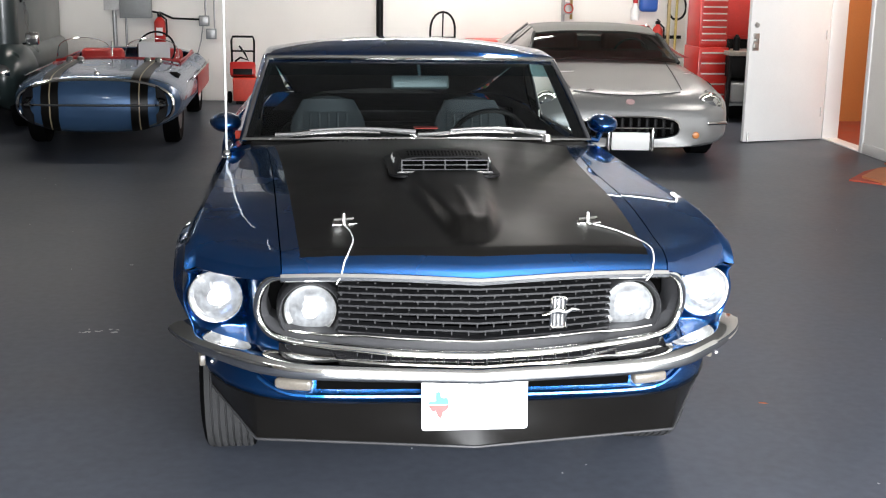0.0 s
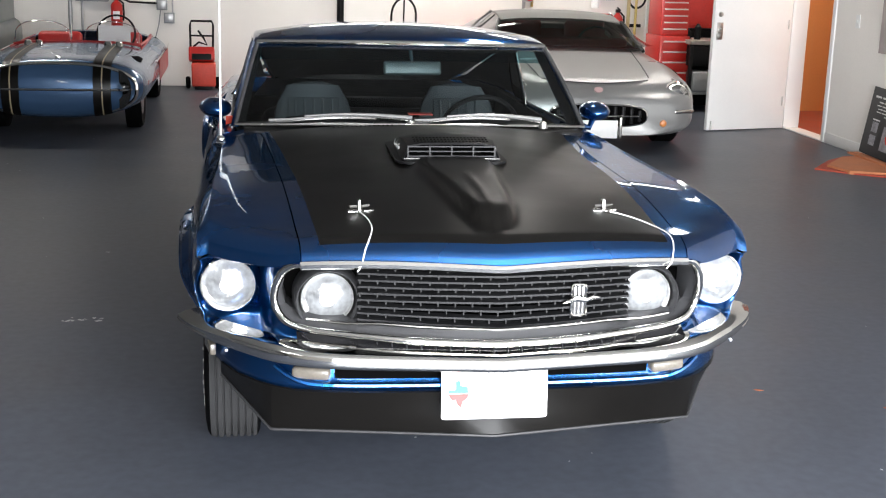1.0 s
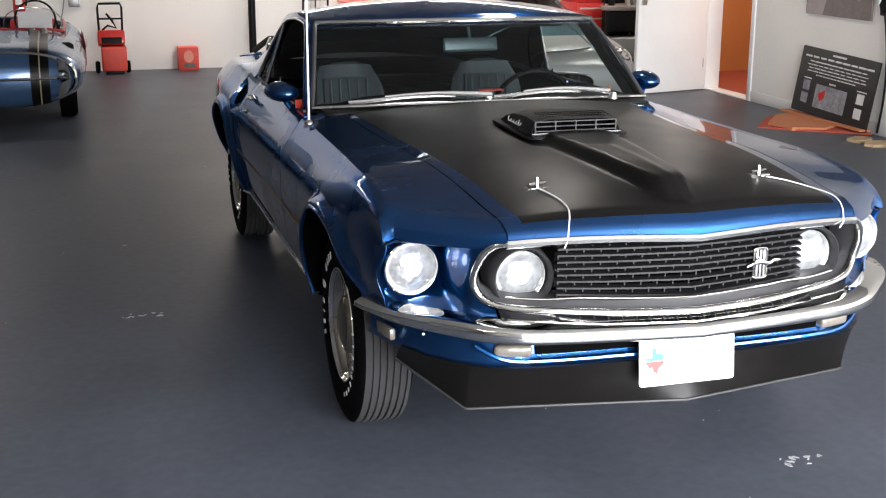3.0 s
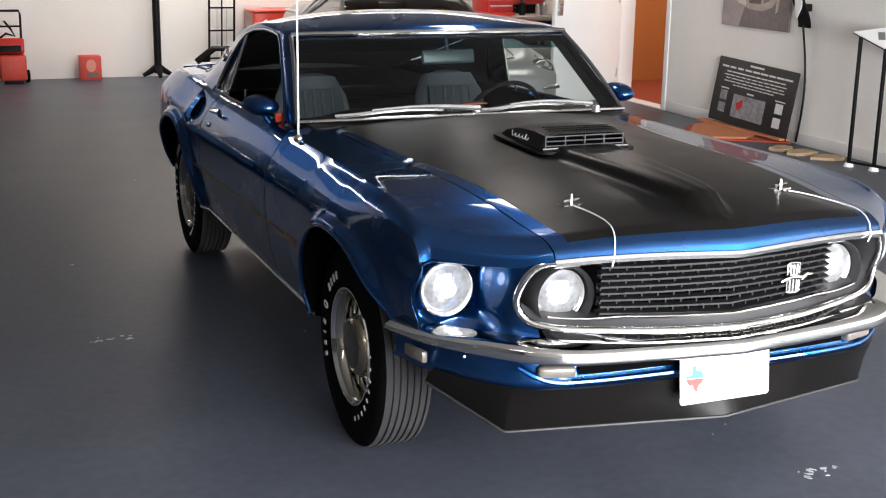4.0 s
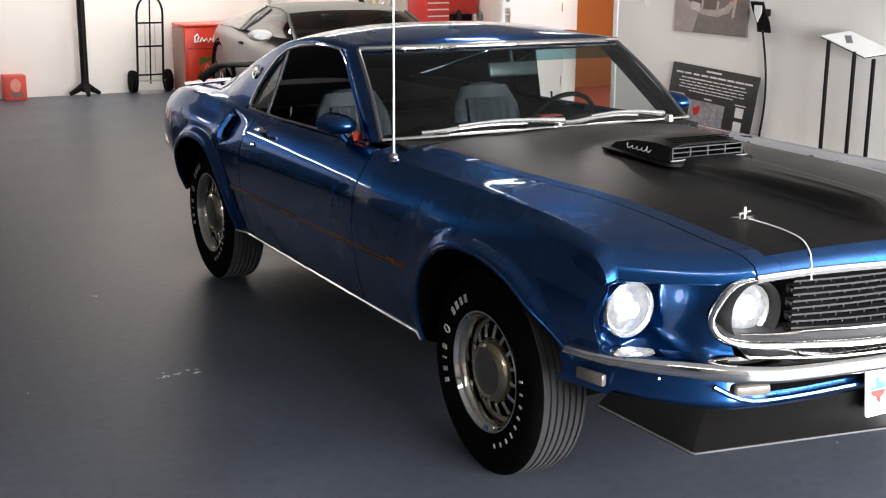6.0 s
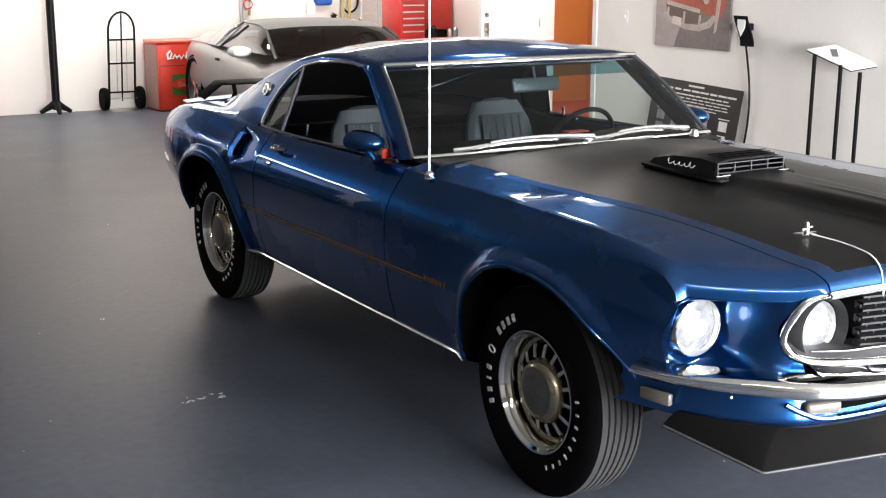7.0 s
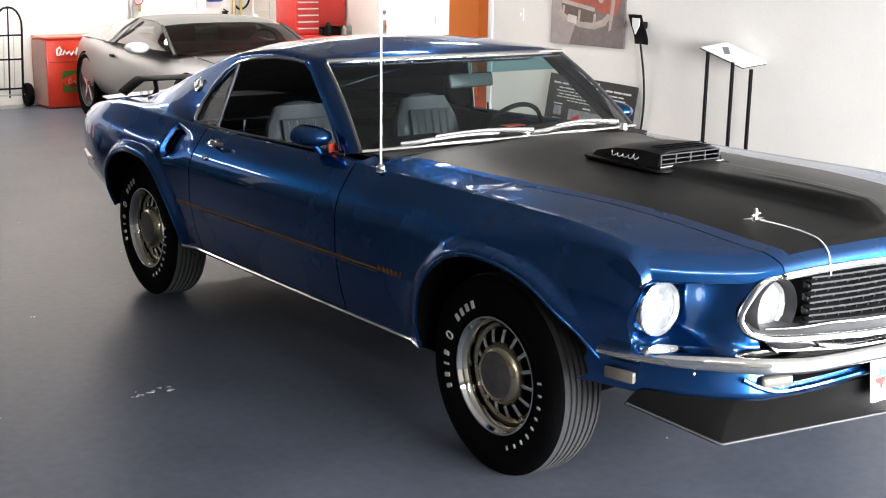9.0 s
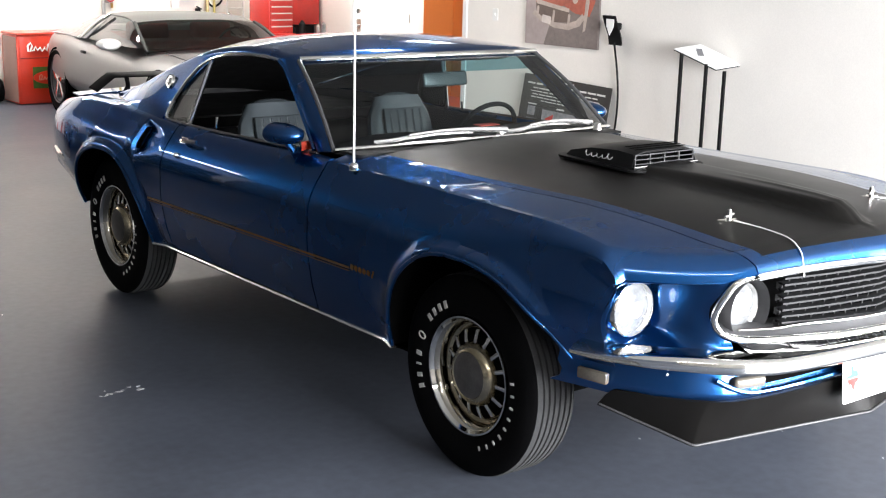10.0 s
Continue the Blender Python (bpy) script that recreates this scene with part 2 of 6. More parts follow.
def Z_CREST(y):
    return Z_CREST0(y) - 0.062 * front_drop(y, -0.655)


W_LOW = pchip([-0.7, -0.45, -0.1, 0.4, 2.4, 3.0, 3.8], [0.765, 0.785, 0.815, 0.825, 0.815, 0.80, 0.72])
Z_LOW = pchip([-0.7, -0.5, 0.4, 2.4, 3.1, 3.4, 3.7], [0.56, 0.50, 0.345, 0.345, 0.39, 0.46, 0.52])
Z_TOP = pchip([-1.0, -0.92, -0.65, 0, 0.5, 0.8, 1.0], [0.903, 0.916, 0.948, 0.972, 0.983, 0.985, 0.985])
X_SEAM = pchip([-0.95, -0.5, 0, 0.5, 0.8, 0.9, 1.0], [0.548, 0.568, 0.588, 0.612, 0.64, 0.70, 0.72])
ARCHES = ((0.0, 0.335, 0.505, 0.388, 0.420), (2.70, 0.335, 0.41, 0.43, 0.405))  # y, z, reach ahead, reach behind, height
_T = (0, 0.22, 0.52, 0.78, 0.92, 1.0)


def arch_at(y):
    """The height of the wheel opening's edge at y, or 0."""
    for cy, cz, fore, aft, h in ARCHES:
        a = fore if y < cy else aft
        q = abs(y - cy) / a
        if q < 1:
            return cz + h * (1 - q ** 2.2) ** (1 / 2.2)
    return 0.0


def arch_gap(y, z):
    """How far a point lies outside the nearest wheel opening, roughly in metres."""
    best = 1.0
    for cy, cz, fore, aft, h in ARCHES:
        a = fore if y < cy else aft
        q = (abs((y - cy) / a) ** 2.2 + abs((z - cz) / h) ** 2.2) ** (1 / 2.2)
        best = min(best, (q - 1) * h)
    return best


def half_width(y, z):
    z0, zc = Z_LOW(y), Z_CREST(y)
    w0, wm, wc = W_LOW(y), W_MID(y), W_CREST(y)
    t = min(max((z - z0) / (zc - z0), 0), 1)
    w = pchip(_T, (w0, w0 + 0.62 * (wm - w0), wm, wm - 0.016, wc + 0.034, wc))(t)
    w += 0.007 * max(0, 1 - abs(t - 0.70) / 0.10) * min(max((y + 0.35) / 0.5, 0), 1) * min(max((2.45 - y) / 0.3, 0), 1)
    d = arch_gap(y, z)
    if z < 0.78 and d > -0.1:
        w += 0.028 * (1 - 0.8 * ease((-0.22 - y) / 0.25) * ease((0.68 - z) / 0.10)) * math.exp(-((max(d, 0) / 0.036) ** 4))
    return w


def skin_top(x, y):
    """The height of fenders and hood at x, y."""
    ax = abs(x)
    wc, xs, zc, zs, zt = W_CREST(y), X_SEAM(y), Z_CREST0(y), Z_SEAM(y), Z_TOP(y)
    if ax < xs:
        z = zs + (zt - zs) * (1 - (ax / xs) ** 2.1)
    else:
        z = zs + (zc - zs) * min((ax - xs) / (wc - xs), 1)
    return z - (0.060 - 0.018 * min(ax / 0.55, 1) + 0.020 * ease((ax - 0.55) / 0.08)) * front_drop(y, nose(ax))


def nose(ax):
    """y of the front edge of the hood and fender tops."""
    if ax < 0.55:
        return -0.985 + 0.07 * (ax / 0.55) ** 1.3
    t = min((ax - 0.55) / 0.2560, 1)
    return -0.915 + 0.260 * t ** 1.15


def front_edge(z):
    return -0.655 + 0.05 * min(max((0.803 - z) / 0.12, 0), 1)


def spaced(a, b, n):
    return [a + (b - a) * k / (n - 1) for k in range(n)]


def side_ys(y0, y1):
    ys = set(round(v, 4) for v in spaced(y0, y1, max(3, int((y1 - y0) / 0.06))))
    for cy, cz, fore, aft, h in ARCHES:
        for k in range(33):
            a = math.pi * k / 32
            v = cy - math.cos(a) * (fore if math.cos(a) > 0 else aft)
            for w in (v,) if 0 < k < 32 else (v - 0.0015, v + 0.0015):
                if y0 <= w <= y1:
                    ys.add(round(w, 4))
    return sorted(ys)


SIDES = ((-1, "passenger"), (1, "driver"))
for s, _ in SIDES:
    # fender: side, crest and top in one pressing
    ys = sorted(set(side_ys(-0.655, 0.895) + [-0.652, -0.649, -0.6442, -0.640, -0.634, -0.626, -0.617, -0.607, -0.596, -0.584, -0.572, -0.560]))
    P = []
    for y in ys:
        col = []
        for v in spaced(0, 1, 18):
            v = 1 - (1 - v) ** 1.25
            zz = Z_CREST(y) * v + 0.6 * (1 - v)
            yy = y if y > -0.3 else -0.3 + (y + 0.3) * (front_edge(zz) + 0.3) / (-0.655 + 0.3)
            zl = max(Z_LOW(yy), arch_at(yy))
            z = zl + (Z_CREST(yy) - zl) * v
            col.append((s * half_width(yy, z), yy, z + 0.003 * max(0, (v - 0.93) / 0.07) * min(max((y + 0.655) / 0.20, 0), 1)))
        for v in [u ** 1.7 for u in spaced(0, 1, 14)[1:]]:
            xa, yy = W_CREST(y), y
            for _k in range(3):
                xa = W_CREST(yy) + (X_SEAM(yy) + 0.002 - W_CREST(yy)) * v
                yf = nose(xa)
                yy = y if y > -0.2 else (yf + y + 0.655 if y < DROP - 0.655 else -0.2 + (y + 0.2) * (yf + DROP + 0.2) / (DROP - 0.655 + 0.2))
            keep = min(max((yy - nose(xa)) / 0.20, 0), 1)
            ridge = (0.003 * max(0, 1 - v / 0.15) + 0.001 * math.sin(math.pi * v)) * keep
            col.append((s * xa, yy, skin_top(xa, yy) + ridge))
        P.append(col)
    fender = part("front_fender", grid(P, (s, 0, 0.5)), PAINT, car, thick=0.006, sharp=50, lined=INTERIOR)
    # door
    P = []
    for y in spaced(0.903, 2.125, 30):
        col = []
        for v in spaced(0, 1, 18):
            z = Z_LOW(y) + 0.012 + (Z_CREST(y) - Z_LOW(y) - 0.012) * v
            col.append((s * half_width(y, z), y, z))
        col += [(s * (W_CREST(y) - 0.02), y, Z_CREST(y) + 0.008), (s * (W_CREST(y) - 0.045), y, Z_CREST(y) + 0.006), (s * (W_CREST(y) - 0.055), y, Z_CREST(y) - 0.03)]
        P.append(col)
    door = part("door", grid(P, (s, 0, 0.3)), PAINT, car, thick=0.006, sharp=50, lined=INTERIOR)
    # quarter panel with its dummy scoop pocket
    P = []
    for y in sorted(set(side_ys(2.133, 3.70) + spaced(2.15, 2.395, 14) + spaced(2.40, 2.47, 12))):
        col = []
        zl = max(Z_LOW(y), arch_at(y))
        for v in spaced(0, 1, 34):
            z = zl + (Z_CREST(y) - zl) * v
            w = half_width(y, z)
            run = min(max((y - 2.17) / 0.23, 0), 1)
            tall = math.exp(-((z - 0.825) / (0.030 + 0.034 * run)) ** 6)
            pit = run ** 1.2 * tall * (1 - ease((y - 2.405) / 0.016))
            lip = ease((y - 2.402) / 0.016) * math.exp(-(max(y - 2.425, 0) / 0.09) ** 2) * math.exp(-((z - 0.825) / 0.075) ** 4)
            col.append((s * (w - 0.038 * pit + 0.010 * lip), y, z))
        wi = 0.735 if y < 2.5 else max(0.735 - (y - 2.5) * 0.19, 0.50)
        for v in spaced(0, 1, 6)[1:]:
            col.append((s * (W_CREST(y) + (wi - W_CREST(y)) * v), y, Z_CREST(y) + 0.012 * math.sin(v * math.pi / 2)))
        P.append(col)
    part("quarter_panel", grid(P, (s, 0, 0.5)), PAINT, car, thick=0.006, sharp=50, lined=INTERIOR)
    # near-black sheet in place of the shade inside the scoop's mouth
    part("scoop_opening", grid([[(s * (half_width(2.402, z) - 0.010), 2.403, z), (s * (half_width(2.402, z) - 0.034), 2.399, z)] for z in spaced(0.778, 0.872, 6)], (s, -0.5, 0)), VOID, car, "black sheet standing in for the shaded mouth of the quarter scoop", thick=0.003)
    # rolled wheel-opening flanges, liners and wells
    for (cy, cz, fore, aft, h), y_in in zip(ARCHES, (0.50, 0.50)):
        rim_pts, P = [], []
        for k in range(41):
            a = math.pi * (k / 40)
            c = math.cos(a)
            y = cy - (abs(c) ** (1 / 1.1)) * math.copysign(fore if c > 0 else aft, c)
            z = max(cz + h * math.sin(a) ** (1 / 1.1), Z_LOW(y) + 0.004) if 0 < k < 40 else Z_LOW(y) + 0.004
            w = half_width(y, z)
            rim_pts.append((s * (w - 0.004), y, z))
            P.append([(s * (w - 0.006), y, z), (s * (w - 0.05), y, z + 0.002), (s * 0.50, y, z + 0.03)])
        part("wheel_opening_lip", tube(rim_pts, 0.008, 8), PAINT, car)
        # well is near-black, its shade painted in
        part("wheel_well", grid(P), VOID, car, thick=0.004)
    # chrome rocker moulding
    P = [[(s * (half_width(y, Z_LOW(y)) + dx), y, Z_LOW(y) + dz) for dx, dz in ((-0.02, -0.006), (0.005, -0.006), (0.009, -0.001), (0.005, 0.005), (-0.01, 0.007))] for y in spaced(0.385, 2.285, 24)]
    part("rocker_moulding", grid(P, (s, 0, 0)), WIPER, car, "bright metal rocker moulding")
    # underside of the sill, blackened as if in shade
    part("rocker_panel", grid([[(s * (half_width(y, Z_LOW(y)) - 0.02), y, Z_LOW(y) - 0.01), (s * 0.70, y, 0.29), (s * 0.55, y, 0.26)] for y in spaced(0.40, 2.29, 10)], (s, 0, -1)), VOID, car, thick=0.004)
    # gold side stripe: a broad line with a thin one, and a small script plate of plain strokes
    for z0, hgt, name in ((0.585, 0.009, "side_stripe"), (0.573, 0.003, "side_stripe_line")):
        P = []
        for y in spaced(0.62, 2.265, 36):
            zz = z0 - 0.017 * (y - 0.54) / 1.75
            P.append([(s * (half_width(y, zz + d * hgt) + 0.0022), y, zz + d * hgt) for d in (-0.5, 0, 0.5)])
        part(name, grid(P, (s, 0, 0)), GOLD, car, "gold tape stripe")
    strokes = []
    for k in range(6):
        y = 0.60 - k * 0.026
        z = 0.59
        strokes.append(box(0.003, 0.017 if k < 5 else 0.006, 0.017 if k < 5 else 0.026, (s * (half_width(y, z) + 0.003), y, z), turn=(20, 0, 0)))
    part("stripe_script", join(*strokes), GOLD, car, "small gold strokes at the stripe's end")
    # chrome door handle and lock
    w = half_width(1.93, 0.862)
    part("door_handle", join(tube([(s * (w + 0.006), 1.985, 0.862), (s * (w + 0.03), 1.97, 0.866), (s * (w + 0.034), 1.90, 0.872), (s * (w + 0.024), 1.845, 0.874)], [0.012, 0.011, 0.010, 0.008], 8), box(0.012, 0.05, 0.034, (s * (w + 0.002), 1.99, 0.861), 0.004)), CHROME, car, "chrome door handle")
    part("door_lock", lathe([(0, 0.012), (0.011, 0.012), (0.013, 0.0)], "x", 14, (s * half_width(2.0, 0.80), 2.0, 0.80)) if s > 0 else lathe([(0, -0.012), (0.011, -0.012), (0.013, 0.0)], "x", 14, (s * half_width(2.0, 0.80), 2.0, 0.80)), CHROME, car)
    # racing mirror on a short arm
    mx, my, mz = s * (0.815 if s < 0 else 0.845), 1.16, 0.995
    prof = [(0.0, -0.085), (0.022, -0.078), (0.042, -0.055), (0.053, -0.015), (0.056, 0.03), (0.055, 0.055), (0.048, 0.058), (0.0, 0.056)]
    head = lathe(prof, "y", 20)
    bmesh.ops.scale(head, vec=(1.2, 1.05, 0.74), verts=head.verts)
    mirror = part("door_mirror", moved(head, pose(mx, my, mz, 0, 0, -s * 8)), PAINT, car, "blue bullet-shaped door mirror")
    part("mirror_arm", tube([(mx - s * 0.01, my + 0.0, mz - 0.035), (mx - s * 0.03, my - 0.02, mz - 0.07), (s * 0.775, 1.12, 0.935)], [0.014, 0.012, 0.016], 8), PAINT, mirror)
    # side marker under the bumper's end
    part("side_marker", box(0.020, 0.105, 0.036, (s * 0.806, -0.550, 0.497), 0.006, turn=(0, 0, -s * 10)), SIGNAL, car, "pale side marker lamp in a bright bezel")

# ---- hood with black centre, bulge and seams ----
HX, HN = 26, 44
P, inside = [], []
us = spaced(0, 1, HN + 1)
vs = sorted(set([round(v, 4) for v in spaced(-1, 1, 4 * HX + 1)] + [-0.905, 0.905]))


def bulge(x, y):
    if y < -0.93 or y > 0.2:
        return 0.0
    hw = 0.075 + 0.060 * min(max((y + 0.70) / 0.65, 0), 1)
    fore = min(max((y + 0.86) / 0.22, 0), 1)
    hw *= max(fore * (2 - fore), 0.02) ** 0.5
    q = abs(x) / hw
    high = 0.024 + 0.018 * min(max(-y / 0.8, 0), 1)
    high *= ease((y + 0.875) / 0.085)
    ridge = 0.004 * ease((y + 0.93) / 0.05) * max(0, 1 - abs(x) / 0.02) * ease((-0.25 - y) / 0.3)
    return high / (1 + math.exp(min((q - 1.0) * 13, 60))) + ridge


def hood_point(v, u):
    edge = 0.905 + 0.045 * u
    a = abs(v)
    v = math.copysign(a * edge / 0.905 if a <= 0.905 else edge + (a - 0.905) / 0.095 * (1 - edge), v)
    x = v * 0.6
    for _k in range(4):
        yf = nose(abs(x))
        y = yf + (0.775 + 0.02 * v * v - yf) * u
        x = v * (X_SEAM(y) - 0.002)
    return x, y, skin_top(x, y) + bulge(x, y)


us = sorted(set([round(u, 4) for u in us] + [0.003, 0.0061, 0.010, 0.015, 0.021, 0.025, 0.030, 0.037, 0.045, 0.0511, 0.058]))
bm = bmesh.new()
rows = [[bm.verts.new(hood_point(v, u)) for v in vs] for u in us]
for i in range(len(us) - 1):
    for j in range(len(vs) - 1):
        f = bm.faces.new((rows[i][j], rows[i][j + 1], rows[i + 1][j + 1], rows[i + 1][j]))
        vm, um = (vs[j] + vs[j + 1]) / 2, (us[i] + us[i + 1]) / 2
        f.material_index = 1 if abs(vm) < 0.905 and um > 0.023 else 0
hood = part("hood", facing(bm, (0, 0, 1)), [PAINT, BLACK_HOOD], car, "blue hood with satin black centre panel", thick=0.012, sharp=50)
# chrome lip along the hood's front edge
P = []
for x in spaced(-0.552, 0.552, 41):
    y = nose(abs(x))
    z = skin_top(x, y)
    P.append([(x, y + dy, z + dz) for dy, dz in ((0.012, 0.004), (-0.006, 0.002), (-0.011, -0.007), (-0.009, -0.017), (0.004, -0.024))])
part("hood_lip_moulding", grid(P, (0, -1, 0.5)), CHROME, car, "chrome moulding along the hood edge")

# ---- shaker scoop ----
scoop = part("hood_scoop", join(solid(grid([
    [(-0.168, -0.06, 0.985), (-0.150, -0.055, 1.030), (-0.10, -0.055, 1.040), (0.10, -0.055, 1.040), (0.150, -0.055, 1.030), (0.168, -0.06, 0.985)],
    [(-0.172, 0.02, 0.985), (-0.158, 0.02, 1.038), (-0.10, 0.02, 1.050), (0.10, 0.02, 1.050), (0.158, 0.02, 1.038), (0.172, 0.02, 0.985)],
    [(-0.172, 0.15, 0.99), (-0.155, 0.15, 1.030), (-0.10, 0.15, 1.040), (0.10, 0.15, 1.040), (0.155, 0.15, 1.030), (0.172, 0.15, 0.99)],
    [(-0.165, 0.275, 0.985), (-0.14, 0.270, 1.005), (-0.10, 0.270, 1.010), (0.10, 0.270, 1.010), (0.14, 0.270, 1.005), (0.165, 0.275, 0.985)],
    [(-0.165, 0.290, 0.97), (-0.14, 0.290, 0.97), (-0.10, 0.290, 0.97), (0.10, 0.290, 0.97), (0.14, 0.290, 0.97), (0.165, 0.290, 0.97)]], (0, 0, 1)))), BLACK, car, "black hood scoop with barred mouth", sharp=25)
mod = scoop.modifiers.new("thickness", "SOLIDIFY")
mod.thickness = 0.006
part("scoop_base", prism(rounded(0.385, 0.41, 0.05), 0.008, pose(0, 0.105, 0.978, 1.2)), BLACK, scoop)
# black plate carries the shade behind the mouth bars
part("mouth_back", box(0.30, 0.006, 0.045, (0, 0.01, 1.008)), VOID, scoop)
for z in (0.996, 1.012, 1.028):
    part("mouth_bar", box(0.30, 0.008, 0.0035, (0, -0.056, z)), SATIN_DARK, scoop)
for x in (-0.15, -0.075, 0, 0.075, 0.15):
    part("mouth_post", box(0.005, 0.009, 0.046, (x, -0.056, 1.008)), SATIN_DARK, scoop)
part("scoop_lip", box(0.335, 0.016, 0.010, (0, -0.066, 0.985), 0.004), BLACK, scoop)
part("lip_edge", tube([(-0.165, -0.070, 0.988), (-0.12, -0.077, 0.990), (0, -0.079, 0.991), (0.12, -0.077, 0.990), (0.165, -0.070, 0.988)], 0.0028, 6), WIPER, scoop, "thin bright lower lip")
for k in range(3):
    for j in range(22):
        part("air_hole", box(0.006, 0.008, 0.002, (-0.126 + 0.012 * j, -0.035 + 0.022 * k, 1.0435 + 0.0030 * k)), VOID, scoop)
for s, _ in SIDES:
    part("scoop_script", tube([(s * (0.1725 - 0.0028 * (1 + math.sin(k * 0.42))), 0.170 - 0.0018 * k - 0.005 * math.sin(k * 0.42 + 1.2), 1.003 + (0.011 if 14 < k < 60 else 0.018) * (0.5 + 0.5 * math.sin(k * 0.42))) for k in range(76)], 0.0013, 6), WHITE, scoop, "small white script-like squiggle")
# cowl vent slots as near-black bars, their shade put into the colour
for k in range(14):
    part("vent_slot", box(0.006, 0.018, 0.002, (-0.345 + 0.018 * k, 0.755, skin_top(-0.345 + 0.018 * k, 0.755) + 0.001)), VOID, hood)

# ---- hood pins with lanyards ----
for s, _ in SIDES:
    px, py = s * 0.369, -0.655
    pz = skin_top(px, py)
    star = []
    for k in range(10):
        r = 0.042 if k % 2 == 0 else 0.018
        star.append((r * math.cos(math.pi * k / 5), r * math.sin(math.pi * k / 5) * 0.7))
    pin = part("hood_pin", join(prism(star, 0.004, pose(px, py, pz)), lathe([(0, 0.034), (0.006, 0.032), (0.008, 0.02), (0.008, 0)], "z", 12, (px, py, pz + 0.002)), tube([(px - 0.03, py - 0.01, pz + 0.016), (px + 0.03, py + 0.008, pz + 0.016)], 0.004, 6)), CHROME, car, "chrome hood pin on a pointed plate")
    far = s > 0
    reach = 0.17 if far else 0.022
    pts = []
    for t in spaced(0, 1, 18):
        x = px + (reach * math.sin(t * math.pi / 2) if far else reach * math.sin(t * math.pi))
        y = py - 0.02 - 0.29 * (t ** (1.6 if far else 1.1))
        x -= 0.06 * t ** 6 * (1 if far else 0.5)
        y = max(y, nose(abs(x)) - 0.02)
        z = skin_top(x, max(y, nose(abs(x)))) + 0.005 - 0.03 * max(0, t - 0.9) * 10
        pts.append((x, y, z))
    part("lanyard", tube(pts, 0.0022, 6), WHITE, pin, "thin white plastic-coated lanyard")

# ---- front face: headlamp panels, grille, bumper, valance ----


FACE = pchip([0, 0.2, 0.4, 0.5, 0.56, 0.60, 0.64], [-0.985, -0.963, -0.926, -0.903, -0.879, -0.855, -0.822])


def face_y(x):
    return FACE(min(abs(x), 0.64))


BUMP = pchip([0, 0.25, 0.50, 0.60, 0.72, 0.83, 0.885, 0.9], [-1.035, -1.015, -0.985, -0.945, -0.835, -0.70, -0.59, -0.54])
BUMP_Z = pchip([0, 0.5, 0.62, 0.9], [0.574, 0.582, 0.586, 0.588])
BUMP_H = pchip([0, 0.5, 0.62, 0.80, 0.9], [0.021, 0.022, 0.023, 0.018, 0.010])


def ring_back(x, z):
    """How far the lower outer corner of the grille opening lies back."""
    return 0.030 * ease((abs(x) - 0.22) / 0.34) * ease((0.79 - z) / 0.12)


def lamp(parent, x, y, z, r, yaw, inner):
    """A lit round sealed-beam lamp with its ring."""
    m = pose(x, y, z, 0, 0, yaw)
    glassy = part("headlamp", lathe([(0, -0.020), (r * 0.5, -0.016), (r * 0.85, -0.006), (r, 0.006)], "y", 32), LENS, parent, "lit round headlamp", at=m)
    part("lamp_ring", lathe([(r * 0.97, -0.004), (r * 1.02, -0.012), (r * 1.06, -0.010), (r * 1.08, 0.004), (r * 1.07, 0.03), (r * 0.97, 0.03)], "y", 36, closed=True), CHROME, glassy)
    part("bulb_glow", lathe([(0, -0.0225), (r * 0.20, -0.0215), (r * 0.30, -0.0195)], "y", 20), BULB, glassy)
    if inner:
        part("lamp_bucket", lathe([(r * 1.10, 0.0), (r * 1.16, -0.040), (r * 1.20, -0.044), (r * 1.25, -0.040), (r * 1.34, 0.01), (r * 1.34, 0.06), (r * 1.10, 0.06)], "y", 40, closed=True), SATIN_DARK, glassy, "black lamp housing")
    return glassy


RING_X = pchip([0.56, 0.60, 0.640, 0.664, 0.698, 0.735, 0.780, 0.816, 0.85], [0.555, 0.555, 0.565, 0.596, 0.618, 0.624, 0.615, 0.592, 0.546])
POCKET = pchip([0.50, 0.56, 0.60, 0.622, 0.636, 0.648, 0.660, 0.680, 0.705, 0.76, 0.80, 0.828, 0.845], [-0.915, -0.882, -0.857, -0.832, -0.775, -0.700, -0.640, -0.600, -0.585, -0.576, -0.580, -0.598, -0.640])


